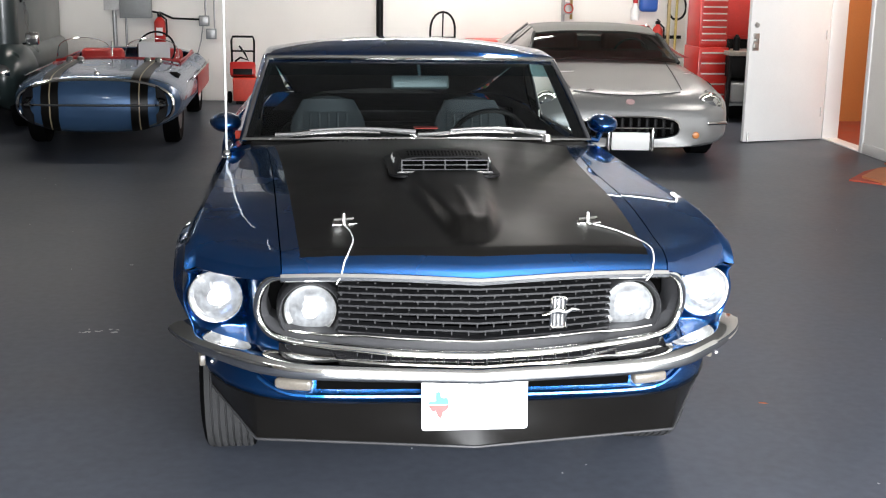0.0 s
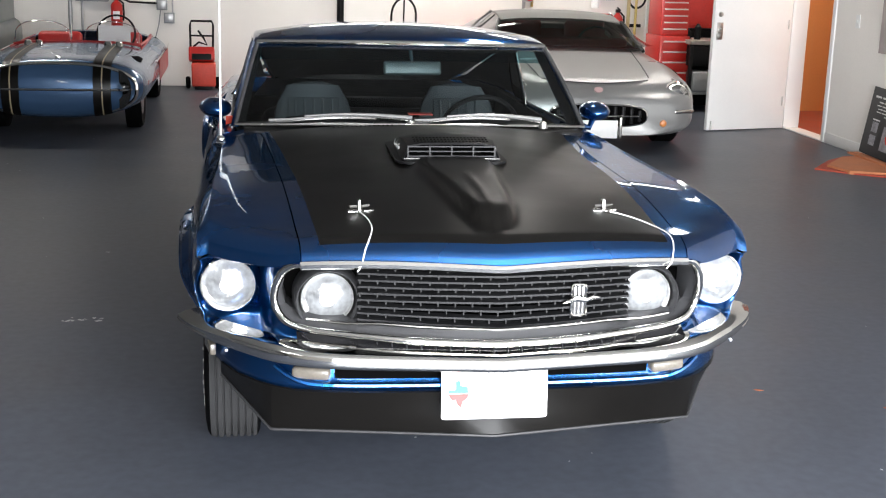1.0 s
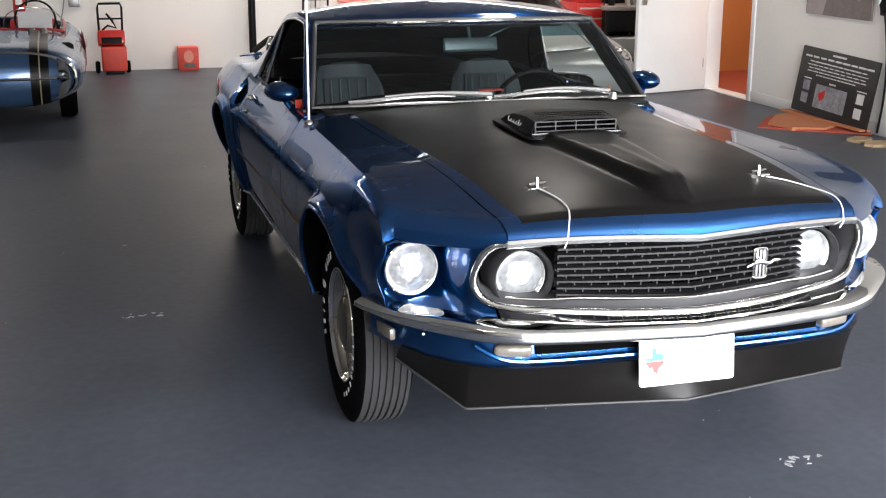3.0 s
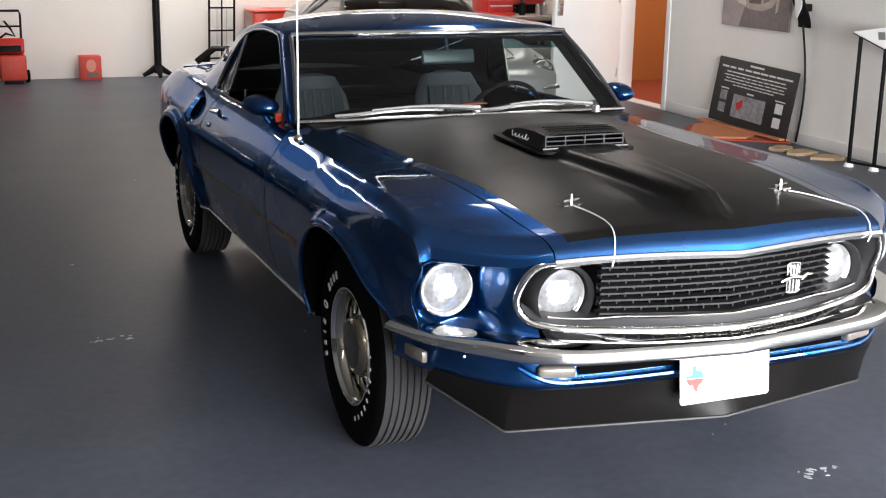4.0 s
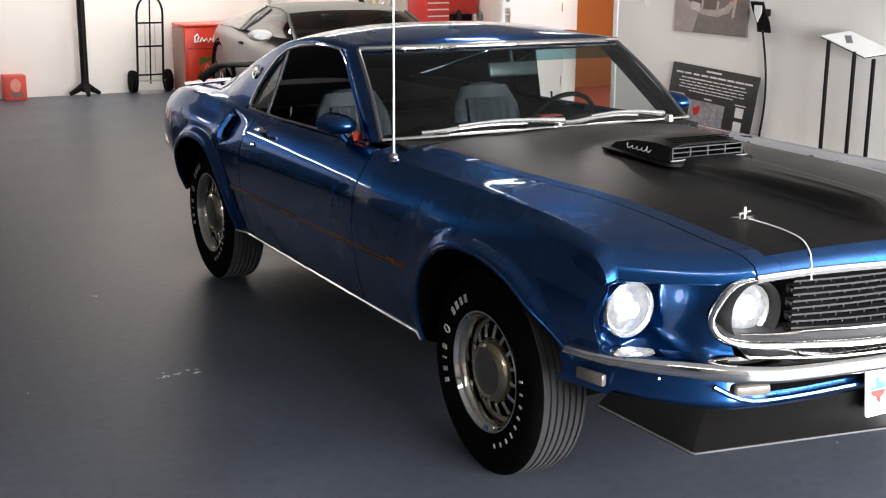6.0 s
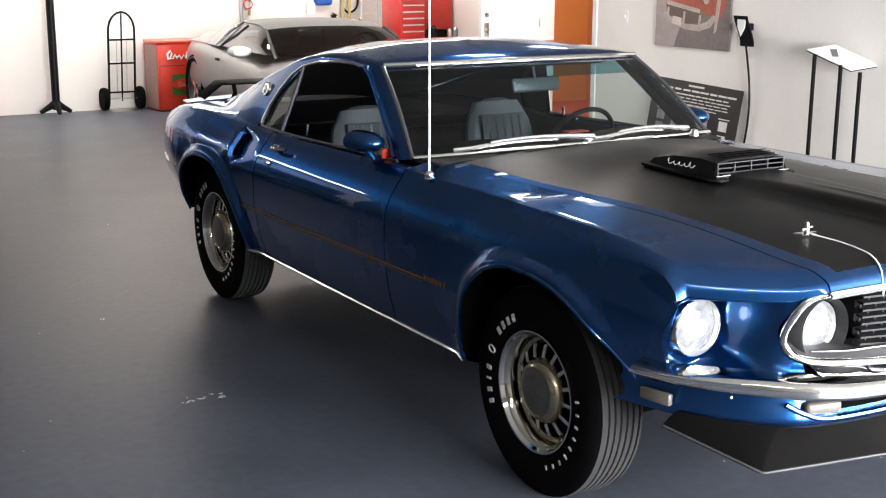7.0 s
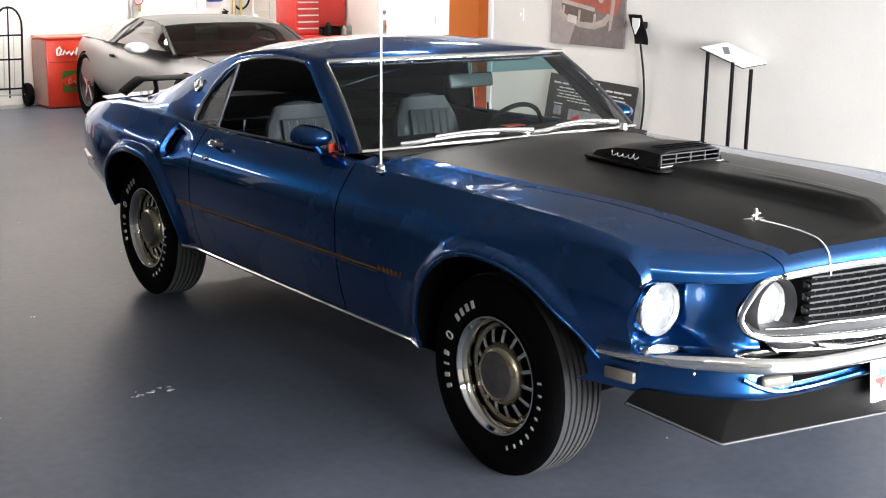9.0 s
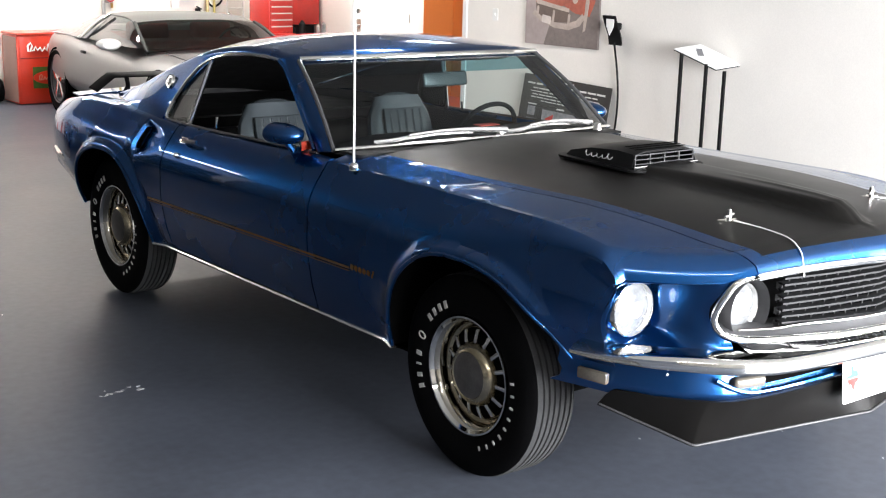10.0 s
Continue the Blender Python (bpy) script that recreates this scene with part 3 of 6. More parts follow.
for s, _ in SIDES:
    P = []
    for t in [0, 0.04, 0.08, 0.12, 0.16, 0.20, 0.24, 0.28, 0.33, 0.39, 0.46, 0.54, 0.62, 0.69, 0.75, 0.80, 0.84, 0.88, 0.905, 0.92, 0.935, 0.95, 0.965, 0.98, 0.99, 1.0]:
        row = []
        for u in [0, 0.015, 0.03, 0.055, 0.09, 0.14] + spaced(0.19, 1, 34):
            xt = 0.8060 + (0.546 - 0.8060) * u
            zt = skin_top(xt, nose(xt)) - 0.003
            z = 0.570 + (zt - 0.570) * t
            yf = front_edge(z)
            xo = half_width(yf, z) - 0.001
            x = xo + (RING_X(z) - xo) * u
            side = ease(u / 0.14)
            y = yf + (POCKET(x) - yf) * side - 0.012 * math.sin(math.pi * min(u / 0.06, 1)) * ease((z - 0.60) / 0.05) * ease((zt - 0.020 - z) / 0.06)
            y += ring_back(x, z) * ease((u - 0.45) / 0.4)
            start = 0.612 + 0.045 * ease((x - 0.58) / 0.10)
            f = min(max((start - z) / (start - 0.570), 0), 1) ** 1.15
            y += (max(BUMP(min(x, 0.86)) + 0.040, -0.955) - y) * f * ease(u / 0.10)
            g = ease((z - zt + 0.022) / 0.022)
            yb = nose(xt) + 0.003
            y += (yb - y) * g
            x += (xt - x) * g
            row.append((s * x, y, z))
        P.append(row)
    part("headlamp_panel", grid(P, (0, -1, 0)), PAINT, car, thick=0.005, sharp=70)
    lamp(car, s * 0.750, -0.634, 0.711, 0.078, 0, False)
    lamp(car, s * 0.470, -0.795, 0.711, 0.0735, 0, True)


def ring_path(grow=0.0):
    """Outline of the grille opening, seen from the front: x, z."""
    half = [(0.0, 0.627), (0.15, 0.629), (0.30, 0.633), (0.44, 0.636), (0.53, 0.641), (0.586, 0.656), (0.614, 0.690), (0.621, 0.730), (0.613, 0.776), (0.593, 0.813), (0.56, 0.834), (0.50, 0.841)]
    return [(x * (1 + grow), 0.735 + (z - 0.735) * (1 + 2.6 * grow)) for x, z in half]


loop = [(-x, z) for x, z in ring_path()[::-1]] + ring_path()[1:]
smooth = []
for k in range(len(loop) - 1):
    p0, p1, p2, p3 = (Vector(loop[min(max(j, 0), len(loop) - 1)]) for j in (k - 1, k, k + 1, k + 2))
    for t in (0, 0.2, 0.4, 0.6, 0.8):
        smooth.append(tuple(0.5 * (2 * p1 + (p2 - p0) * t + (2 * p0 - 5 * p1 + 4 * p2 - p3) * t * t + (3 * p1 - p0 - 3 * p2 + p3) * t ** 3)))
smooth.append(loop[-1])
grille = part("grille_surround", tube([(x, face_y(x) - 0.012 + ring_back(x, z), z) for x, z in smooth], 0.0115, 10), CHROME, car, "chrome grille surround")
inner = []
for k, (x, z) in enumerate(loop):
    t = min(max((0.70 - z) / 0.06, 0), 1)
    inner.append((x * (0.965 - 0.03 * t), z + (0.030 - 0.012 * ease((abs(x) - 0.30) / 0.15)) * t + 0.004, face_y(x) + 0.035 + ring_back(x, z)))
part("grille_tray", grid([[(x, face_y(x) - 0.004 + ring_back(x, z), z) for x, z in loop], [(x, y - 0.012, z) for x, z, y in inner], [(x * 0.99, y + 0.07, z) for x, z, y in inner]], (0, -1, 1)), SATIN, grille, "satin grey tray round the grille", thick=0.003)
part("grille_lower_line", tube([(x, face_y(x) + 0.018 + ring_back(x, 0.66), 0.658 + 0.012 * (abs(x) / 0.41) ** 1.3 - 0.012 * ease((abs(x) - 0.30) / 0.15)) for x in spaced(-0.53, 0.53, 31)], 0.0045, 8), CHROME, grille)
# black sheet behind the slats stands for the grille's deep shade
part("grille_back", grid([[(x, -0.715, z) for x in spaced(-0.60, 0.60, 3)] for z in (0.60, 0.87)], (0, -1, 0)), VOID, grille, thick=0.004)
top_z, low_z = 0.826, 0.668
for k in range(10):
    z = low_z - 0.012 + (top_z - low_z + 0.012) * k / 9
    P = []
    for x in spaced(-0.392, 0.392, 25):
        dip = 0.020 * (1 - abs(x) / 0.39) * max(0, 1 - k / 4)
        y = face_y(x) + 0.040
        P.append([(x, y + dy, z - dip + dz) for dy, dz in ((0.020, 0.005), (-0.004, 0.001), (-0.004, -0.0045), (0.020, -0.002))])
    part("grille_slat", solid(grid(P, close_v=True)), GRILLE, grille)
upright = None
for k in range(9):
    z_lo, z_hi = (low_z - 0.012 + (top_z - low_z + 0.012) * j / 9 for j in (k, k + 1))
    n = 17 if k % 2 == 0 else 16
    for j in range(n):
        x = -0.384 + 0.048 * j + (0.0 if k % 2 == 0 else 0.024)
        dip = 0.020 * (1 - abs(x) / 0.39) * max(0, 1 - (k + 0.5) / 4)
        at = pose(x, face_y(x) + 0.062, (z_lo + z_hi) / 2 - dip)
        if upright is None:
            upright = part("grille_upright", box(0.0040, 0.020, z_hi - z_lo), GRILLE, grille, at=at)
        else:
            again(upright, at)
# plain badge: upright bar frame with a slanting stroke
bx = 0.233
by = face_y(bx) + 0.032
frame_pts = [(bx + u, by, 0.730 + v) for u, v in rounded(0.042, 0.090, 0.008, 3)]
badge = part("grille_badge", tube(frame_pts + frame_pts[:1], 0.0035, 6), CHROME, grille, "chrome upright badge with a cross stroke")
part("badge_back", prism(rounded(0.038, 0.086, 0.006), 0.004, pose(bx, by + 0.006, 0.730, 90)), SATIN, badge)
for u in (-0.0115, 0.0, 0.0115):
    part("badge_bar", box(0.006, 0.006, 0.080, (bx + u, by - 0.001, 0.730), 0.002), WIPER, badge)
part("badge_stroke", tube([(bx - 0.048, by - 0.010, 0.724), (bx - 0.030, by - 0.012, 0.732), (bx - 0.008, by - 0.014, 0.738), (bx + 0.018, by - 0.014, 0.733), (bx + 0.038, by - 0.012, 0.742), (bx + 0.060, by - 0.010, 0.740)], [0.002, 0.006, 0.009, 0.008, 0.006, 0.002], 8), CHROME, badge)

path = []
for q in spaced(-1, 1, 71):
    ax = abs(q)
    x = 0.899 * (1 - (1 - ax) ** 1.6) if ax < 1 else 0.899
    path.append((math.copysign(x, q), BUMP(x), BUMP_Z(x), BUMP_H(x)))
P = []
for k, (x, y, z, h) in enumerate(path):
    a, b = path[max(k - 1, 0)], path[min(k + 1, len(path) - 1)]
    t = Vector((b[0] - a[0], b[1] - a[1], 0)).normalized()
    n = Vector((t.y, -t.x, 0))
    prof = ((-0.065, h + 0.012), (-0.02, h + 0.006), (-0.004, h - 0.002), (0.004, h * 0.55), (0.002, 0.1 * h), (0.006, -0.4 * h), (0.0, -h * 0.85), (-0.012, -h), (-0.05, -h))
    P.append([(x + n.x * d, y + n.y * d, z + dz) for d, dz in prof])
bumper = part("front_bumper", grid(P, (0, -1, 0)), CHROME, car, "slim chrome front bumper with pointed centre", thick=0.003, sharp=60)
for s, _ in SIDES:
    part("bumper_bolt", lathe([(0, -0.004), (0.004, -0.003), (0.005, 0)], "y", 12, (s * 0.755, BUMP(0.755) + 0.010, 0.556)), STEEL, bumper)
# splash shelf between grille and bumper with short ribs
P = [[(x, face_y(x) + 0.01, 0.617 + 0.024 * (abs(x) / 0.6) ** 2), (x, BUMP(abs(x)) + 0.045, BUMP_Z(abs(x)) + 0.032)] for x in spaced(-0.40, 0.40, 27)]
shelf = part("splash_shelf", grid(P, (0, -0.5, 1)), GLOSS_BLACK, car, thick=0.004)
for s, _ in SIDES:
    P = []
    for x in spaced(0.385, 0.560, 12):
        dip = 0.018 * math.sin(math.pi * (x - 0.385) / 0.175)
        za, zb = 0.615 + 0.024 * (x / 0.6) ** 2, BUMP_Z(x) + 0.032
        ya, yb = face_y(x) + 0.006, BUMP(x) + 0.046
        P.append([(s * x, ya + (yb - ya) * t, za + (zb - za) * t - dip * math.sin(math.pi * t)) for t in spaced(0, 1, 7)])
    part("bumper_dish", grid(P, (0, -0.5, 1)), GLOSS_BLACK, shelf, "dished glossy black filler between bumper and grille", thick=0.003)
for k in range(18):
    x = -0.34 + 0.04 * k
    part("shelf_rib", box(0.004, 0.045, 0.008, (x, face_y(x) - 0.004, 0.610 + 0.020 * (abs(x) / 0.6) ** 2), 0.002, turn=(35, 0, 0)), SATIN_DARK, shelf)

VAL = pchip([0, 0.35, 0.55, 0.70, 0.78, 0.83], [-0.930, -0.918, -0.888, -0.765, -0.60, -0.42])
xs = [-x for x in spaced(0.05, 0.825, 16)[::-1]] + [0.0] + spaced(0.05, 0.825, 16)
P = []
for x in xs:
    a = abs(x)
    P.append([(x, VAL(a) + 0.03, 0.575), (x, VAL(a) + 0.012, 0.545), (x, VAL(a) + 0.02, 0.515), (x, VAL(a), 0.490), (x, VAL(a) + 0.010, 0.466), (x, VAL(a) + 0.05, 0.445)])
val = part("front_valance", grid(P, (0, -1, 0)), PAINT, car, thick=0.005, sharp=60)
# black sheet laid on the valance as the slot's shade
part("valance_slot", grid([[(x, VAL(abs(x)) + 0.004, 0.545), (x, VAL(abs(x)) + 0.006, 0.505)] for x in spaced(-0.455, 0.455, 19)], (0, -1, 0)), VOID, val, "black sheet standing in for a shaded air slot", thick=0.002)
part("valance_lip", tube([(x, VAL(abs(x)) - 0.006, 0.488 + 0.042 * max(0, (abs(x) - 0.50) / 0.12) ** 2) for x in spaced(-0.62, 0.62, 41)], 0.009, 8), PAINT, val)
for s, _ in SIDES:
    part("turn_signal", box(0.110, 0.04, 0.036, (s * 0.518, -0.885, 0.518), 0.012, 3, (0, 0, s * 14)), SIGNAL, val, "frosted turn signal lens")
# black chin spoiler
P = []
xs_c = [0.0, 0.12, 0.24, 0.36, 0.48, 0.56, 0.625, 0.632, 0.66, 0.69, 0.72, 0.75, 0.775]
for x in [-x for x in xs_c[:0:-1]] + xs_c:
    a = abs(x)
    yb = float(np.interp(a, (0, 0.63, 0.82), (-0.962, -0.797, -0.47)))
    zb = float(np.interp(a, (0, 0.63, 0.82), (0.344, 0.320, 0.430)))
    P.append([(x, VAL(a) + 0.001, 0.464), (x, (VAL(a) + yb) / 2 + 0.006, (0.456 + zb) / 2 + 0.006), (x, yb, zb), (x, yb + 0.004, zb - 0.008)])
part("chin_spoiler", grid(P, (0, -1, 0)), BLACK_HOOD, car, "satin black chin spoiler", thick=0.008, sharp=30)
# greyer tube paints the highlight on the spoiler's rolled edge
part("spoiler_edge", tube([(p[2][0], p[2][1] - 0.003, p[2][2] - 0.002) for p in P], 0.0045, 6), SATIN_DARK, car, "rolled edge of the chin spoiler, greyer for its highlight")


# ---- number plate with plain bars in place of its characters ----
plate = part("number_plate", prism(rounded(0.305, 0.152, 0.010), 0.003, pose(-0.006, -0.958, 0.472, 84)), WHITE, car, "white front number plate with a small coloured map shape")
pm = pose(-0.006, -0.9615, 0.472, 84)
upper = [(-0.112, 0.010), (-0.112, 0.036), (-0.098, 0.036), (-0.098, 0.022), (-0.078, 0.018), (-0.074, 0.000), (-0.134, 0.000), (-0.132, 0.008)]
lower = [(-0.134, -0.002), (-0.074, -0.002), (-0.078, -0.014), (-0.092, -0.024), (-0.096, -0.042), (-0.106, -0.034), (-0.113, -0.018), (-0.121, -0.022)]
part("map_upper", prism(upper, 0.001, pm), STAR_BLUE, plate, "blue map shape")
part("map_lower", prism(lower, 0.001, pm), RED, plate, "red map shape")
GREY_INK = material("grey_print", (0.16, 0.16, 0.17), 0.5)
for k in range(5):
    part("plate_bar", prism(rounded(0.026, 0.062, 0.004, 3), 0.001, pm @ pose(-0.045 + 0.040 * k, -0.014, 0)), GREY_INK, plate)
txt = bpy.data.curves.new("state_word", "FONT")
txt.body, txt.size, txt.extrude, txt.align_x = "TEXAS", 0.028, 0.0006, "CENTER"
word = new("state_word", txt)
word.data.materials.append(GREY_INK)
word.parent = plate
word.matrix_basis = pm @ pose(0.0, 0.047, 0.001)
for x in (-0.09, 0.09):
    for y in (0.062, -0.062):
        part("plate_screw", lathe([(0, 0.003), (0.006, 0.002), (0.007, 0)], "z", 10), STEEL, plate, at=pm @ pose(x, y, 0.001))

# ---- greenhouse ----
X_RAIL = pchip([1.2, 1.34, 1.7, 2.1, 2.5, 3.0, 3.42], [0.655, 0.648, 0.645, 0.635, 0.605, 0.555, 0.515])
Z_RAIL = pchip([1.2, 1.34, 1.7, 2.05, 2.4, 2.7, 3.0, 3.42], [1.245, 1.268, 1.283, 1.248, 1.165, 1.085, 1.00, 0.905])
Z_ROOF = pchip([1.18, 1.3, 1.45, 1.7, 2.1, 2.5, 3.0, 3.42, 3.5], [1.268, 1.300, 1.320, 1.335, 1.312, 1.245, 1.105, 0.945, 0.915])
X_BELT = pchip([0.9, 2.3, 2.5, 3.0, 3.42], [0.745, 0.742, 0.735, 0.645, 0.52])


def shell_x(y, z):
    zb = Z_CREST(y)
    t = min(max((z - zb) / max(Z_RAIL(y) - zb, 0.01), 0), 1)
    return X_BELT(y) + (X_RAIL(y) - X_BELT(y)) * (t * 0.85 + 0.15 * t * t)


def roof_front(x):
    return 1.215 + 0.125 * (abs(x) / 0.648) ** 2


P = []
for u in spaced(0, 1, 44):
    row = []
    for v in spaced(-1, 1, 41):
        x = v * 0.64
        for _k in range(3):
            yf = roof_front(x)
            y = yf + (3.45 - yf) * u
            x = v * X_RAIL(y)
        z = Z_RAIL(y) + (Z_ROOF(y) - Z_RAIL(y)) * (1 - abs(v) ** 2.3)
        z -= 0.018 * max(0, 1 - (y - yf) / 0.05) ** 2
        row.append((x, y, z))
    for sgn, end in ((-1, 0), (1, -1)):
        x, y, z = row[end]
        extra = [(x + sgn * 0.010, y, z - 0.012), (x + sgn * 0.012, y, z - 0.026)]
        row = extra[::-1] + row if end == 0 else row + extra
    P.append(row)
roof = part("roof", grid(P, (0, 0, 1)), PAINT, car, thick=0.015, sharp=60, lined=INTERIOR)
part("rear_window", grid([[(x * X_RAIL(y) * 0.80, y, Z_RAIL(y) + (Z_ROOF(y) - Z_RAIL(y)) * (1 - abs(x * 0.8) ** 2.3) + 0.006) for x in spaced(-1, 1, 13)] for y in spaced(2.45, 3.28, 14)], (0, 0, 1)), material("dark_rear_glass", (0.01, 0.012, 0.013), 0.06, 0.0, 0.5), car, "dark sloping rear window", thick=0.004)
part("headliner", grid([[(x * (X_RAIL(y) - 0.03), y, Z_RAIL(y) - 0.035 + (Z_ROOF(y) - Z_RAIL(y)) * (1 - abs(x) ** 2.3)) for x in spaced(-1, 1, 11)] for y in spaced(1.36, 3.40, 16)], (0, 0, -1)), INTERIOR, car, thick=0.004)
W0, W1 = [], []
for u in spaced(-1, 1, 25):
    W0.append(Vector((0.735 * u, 0.785 + 0.155 * u * u, 0.978 - 0.026 * u * u)))
    W1.append(Vector((0.640 * u, 1.205 + 0.135 * u * u, 1.272 - 0.014 * u * u)))
P = [[tuple(a.lerp(b, t) + Vector((0, -0.012, 0.012)) * math.sin(math.pi * t)) for a, b in zip(W0, W1)] for t in spaced(0, 1, 11)]
shield = part("windshield", grid(P, (0, -1, 0.5)), WINDSHIELD, car, "curved windshield with a faint green tint")
shield.visible_shadow = False
band = part("tint_band", grid([[tuple(a.lerp(b, t) + Vector((0, 0.006, -0.004))) for a, b in zip(W0, W1)] for t in spaced(0.80, 0.99, 4)], (0, -1, 0.5)), glass("tinted_band_glass", (0.30, 0.55, 0.62), 0.3), shield, "blue-green tinted band along the windshield top")
band.visible_shadow = False
part("windshield_top_trim", tube([tuple(p + Vector((0, -0.006, 0.006))) for p in W1], 0.011, 8), CHROME, shield)
part("windshield_base_trim", tube([tuple(p + Vector((0, -0.008, 0.004))) for p in W0], 0.009, 8), CHROME, shield)
for e in (0, -1):
    part("windshield_side_trim", tube([P[k][e] for k in range(11)], 0.009, 8), SATIN, shield)
P = []
for k, p in enumerate(W0):
    v = p.x / 0.735
    a = Vector(hood_point(max(-1, min(1, v)), 1.0)) - Vector((0, -0.004, 0.006))
    P.append([tuple(a), tuple(a.lerp(p, 0.5) - Vector((0, 0, 0.012))), tuple(p - Vector((0, 0, 0.006)))])
part("cowl_panel", grid(P, (0, 0, 1)), BLACK_HOOD, car, thick=0.006)

for s, _ in SIDES:
    DLO = [(1.06, 0.940), (1.16, 1.030), (1.28, 1.130), (1.40, 1.222), (1.46, 1.250), (1.56, 1.258), (1.70, 1.258), (1.90, 1.240), (2.05, 1.210), (2.15, 1.165), (2.24, 1.09), (2.30, 1.01), (2.325, 0.95), (2.325, 0.918)]
    dlo = [(s * (shell_x(y, z) + 0.004), y, z) for y, z in DLO]
    # A pillar between windshield and side window
    P = []
    for k in range(11):
        t = k / 10
        e = W0[0].lerp(W1[0], t)
        f = (1.03 + 0.43 * t, 0.935 + 0.322 * t)
        fx = shell_x(*f) + 0.005
        a, b = Vector((s * abs(e.x), e.y, e.z)), Vector((s * fx, f[0], f[1]))
        mid = a.lerp(b, 0.5) + Vector((s * 0.012, -0.012, 0.004))
        P.append([tuple(a), tuple(mid), tuple(b), (b.x - s * 0.05, b.y + 0.01, b.z)])
    pillar = part("a_pillar", grid(P, (s, -1, 0)), PAINT, car, thick=0.008, sharp=60, lined=INTERIOR)
    # sail panel behind the side glass
    P = []
    for u in spaced(0, 1, 26):
        row = []
        for t in spaced(0, 1, 16):
            y0 = pchip([0, 0.12, 0.35, 0.6, 0.8, 1.0], [2.330, 2.330, 2.300, 2.225, 2.13, 1.98])(t)
            y = y0 + (3.44 - y0) * u
            zb, zr = Z_CREST(y) + 0.008, Z_RAIL(y) - (0.024 if t > 0.98 else 0.022)
            z = zb + (max(zr, zb + 0.002) - zb) * t
            row.append((s * (shell_x(y, z) + 0.006 + 0.02 * (1 - t) ** 6), y, z))
        P.append(row)
    sail = part("sail_panel", grid(P, (s, 0, 0.3)), PAINT, car, thick=0.008, sharp=60, lined=INTERIOR)
    part("sail_badge", lathe([(0, 0.012), (0.012, 0.014), (0.022, 0.010), (0.032, 0.012), (0.036, 0.0)], "z", 20), CHROME, car, "round chrome badge", at=pose(s * (shell_x(2.42, 1.075) + 0.010), 2.42, 1.075, 0, s * 72, 0))
    part("window_trim", tube(dlo[3:], [0.0075] * 6 + [0.010, 0.012, 0.013, 0.013, 0.012], 8), CHROME, car, "chrome window trim")
    part("window_front_trim", tube(dlo[:5], 0.009, 8), PAINT, pillar)
    part("belt_trim", tube([(s * (W_CREST(y) - 0.035), y, Z_CREST(y) + 0.010) for y in spaced(1.03, 2.32, 14)], 0.006, 6), SATIN, car)
    part("window_divider", tube([(s * (shell_x(2.045, 1.195)), 2.045, 1.205), (s * (shell_x(2.106, 0.909)), 2.106, 0.909)], 0.010, 8), CHROME, car, "chrome window divider")
    P = []
    for t in spaced(0, 1, 9):
        z = 0.915 + 0.30 * t
        ya = 2.106 - 0.064 * t
        yb = max(pchip([0.91, 0.95, 1.01, 1.09, 1.165, 1.215], [2.325, 2.325, 2.30, 2.24, 2.15, 2.045])(z), ya + 0.001)
        P.append([(s * (shell_x(y, z) - 0.004), y, z) for y in spaced(ya, yb, 5)])
    q = part("quarter_glass", grid(P, (s, 0, 0)), SIDEGLASS, car, "small rear quarter glass")
    part("lock_knob", tube([(s * 0.70, 1.93, 0.915), (s * 0.695, 1.93, 0.965)], [0.005, 0.007], 8), CHROME, car)

# rear deck, tail panel, bumper and wing
P = [[(x * W_CREST(y) * 0.94, y, Z_CREST(y) + 0.012 + 0.02 * (1 - x * x) + 0.025 * max(0, (y - 3.5) / 0.2)) for x in spaced(-1, 1, 17)] for y in spaced(3.38, 3.70, 10)]
part("deck_lid", grid(P, (0, 0, 1)), PAINT, car, thick=0.008)
part("tail_panel", grid([[(x * (half_width(3.69, z) - 0.008), 3.688 + 0.012 * (1 - x * x), z) for x in spaced(-1, 1, 9)] for z in spaced(0.53, 0.862, 5)], (0, 1, 0)), PAINT, car, thick=0.01)
part("rear_bumper", tube([(-0.80, 3.36, 0.60), (-0.79, 3.48, 0.60), (-0.755, 3.62, 0.60), (-0.66, 3.73, 0.60), (0, 3.77, 0.60), (0.66, 3.73, 0.60), (0.755, 3.62, 0.60), (0.79, 3.48, 0.60), (0.80, 3.36, 0.60)], 0.03, 10), CHROME, car)
P = []
for v in spaced(-1, 1, 25):
    x = 0.60 * v
    drop = 0.075 * max(0, abs(v) - 0.84) / 0.16
    y0 = 3.40 + 0.04 * abs(v)
    P.append([(x, y0, 1.000 - drop), (x, y0 + 0.03, 1.008 - drop), (x, y0 + 0.11, 1.014 - drop), (x, y0 + 0.11, 1.008 - drop), (x, y0 + 0.03, 0.999 - drop), (x, y0, 0.994 - drop)])
wing = part("rear_wing", solid(grid(P, close_v=True)), BLACK, car, "black adjustable rear deck wing")
for s, _ in SIDES:
    part("wing_stand", tube([(s * 0.42, 3.47, 0.90), (s * 0.42, 3.45, 0.95), (s * 0.42, 3.47, 1.0)], [0.026, 0.012, 0.014], 8), BLACK, wing)

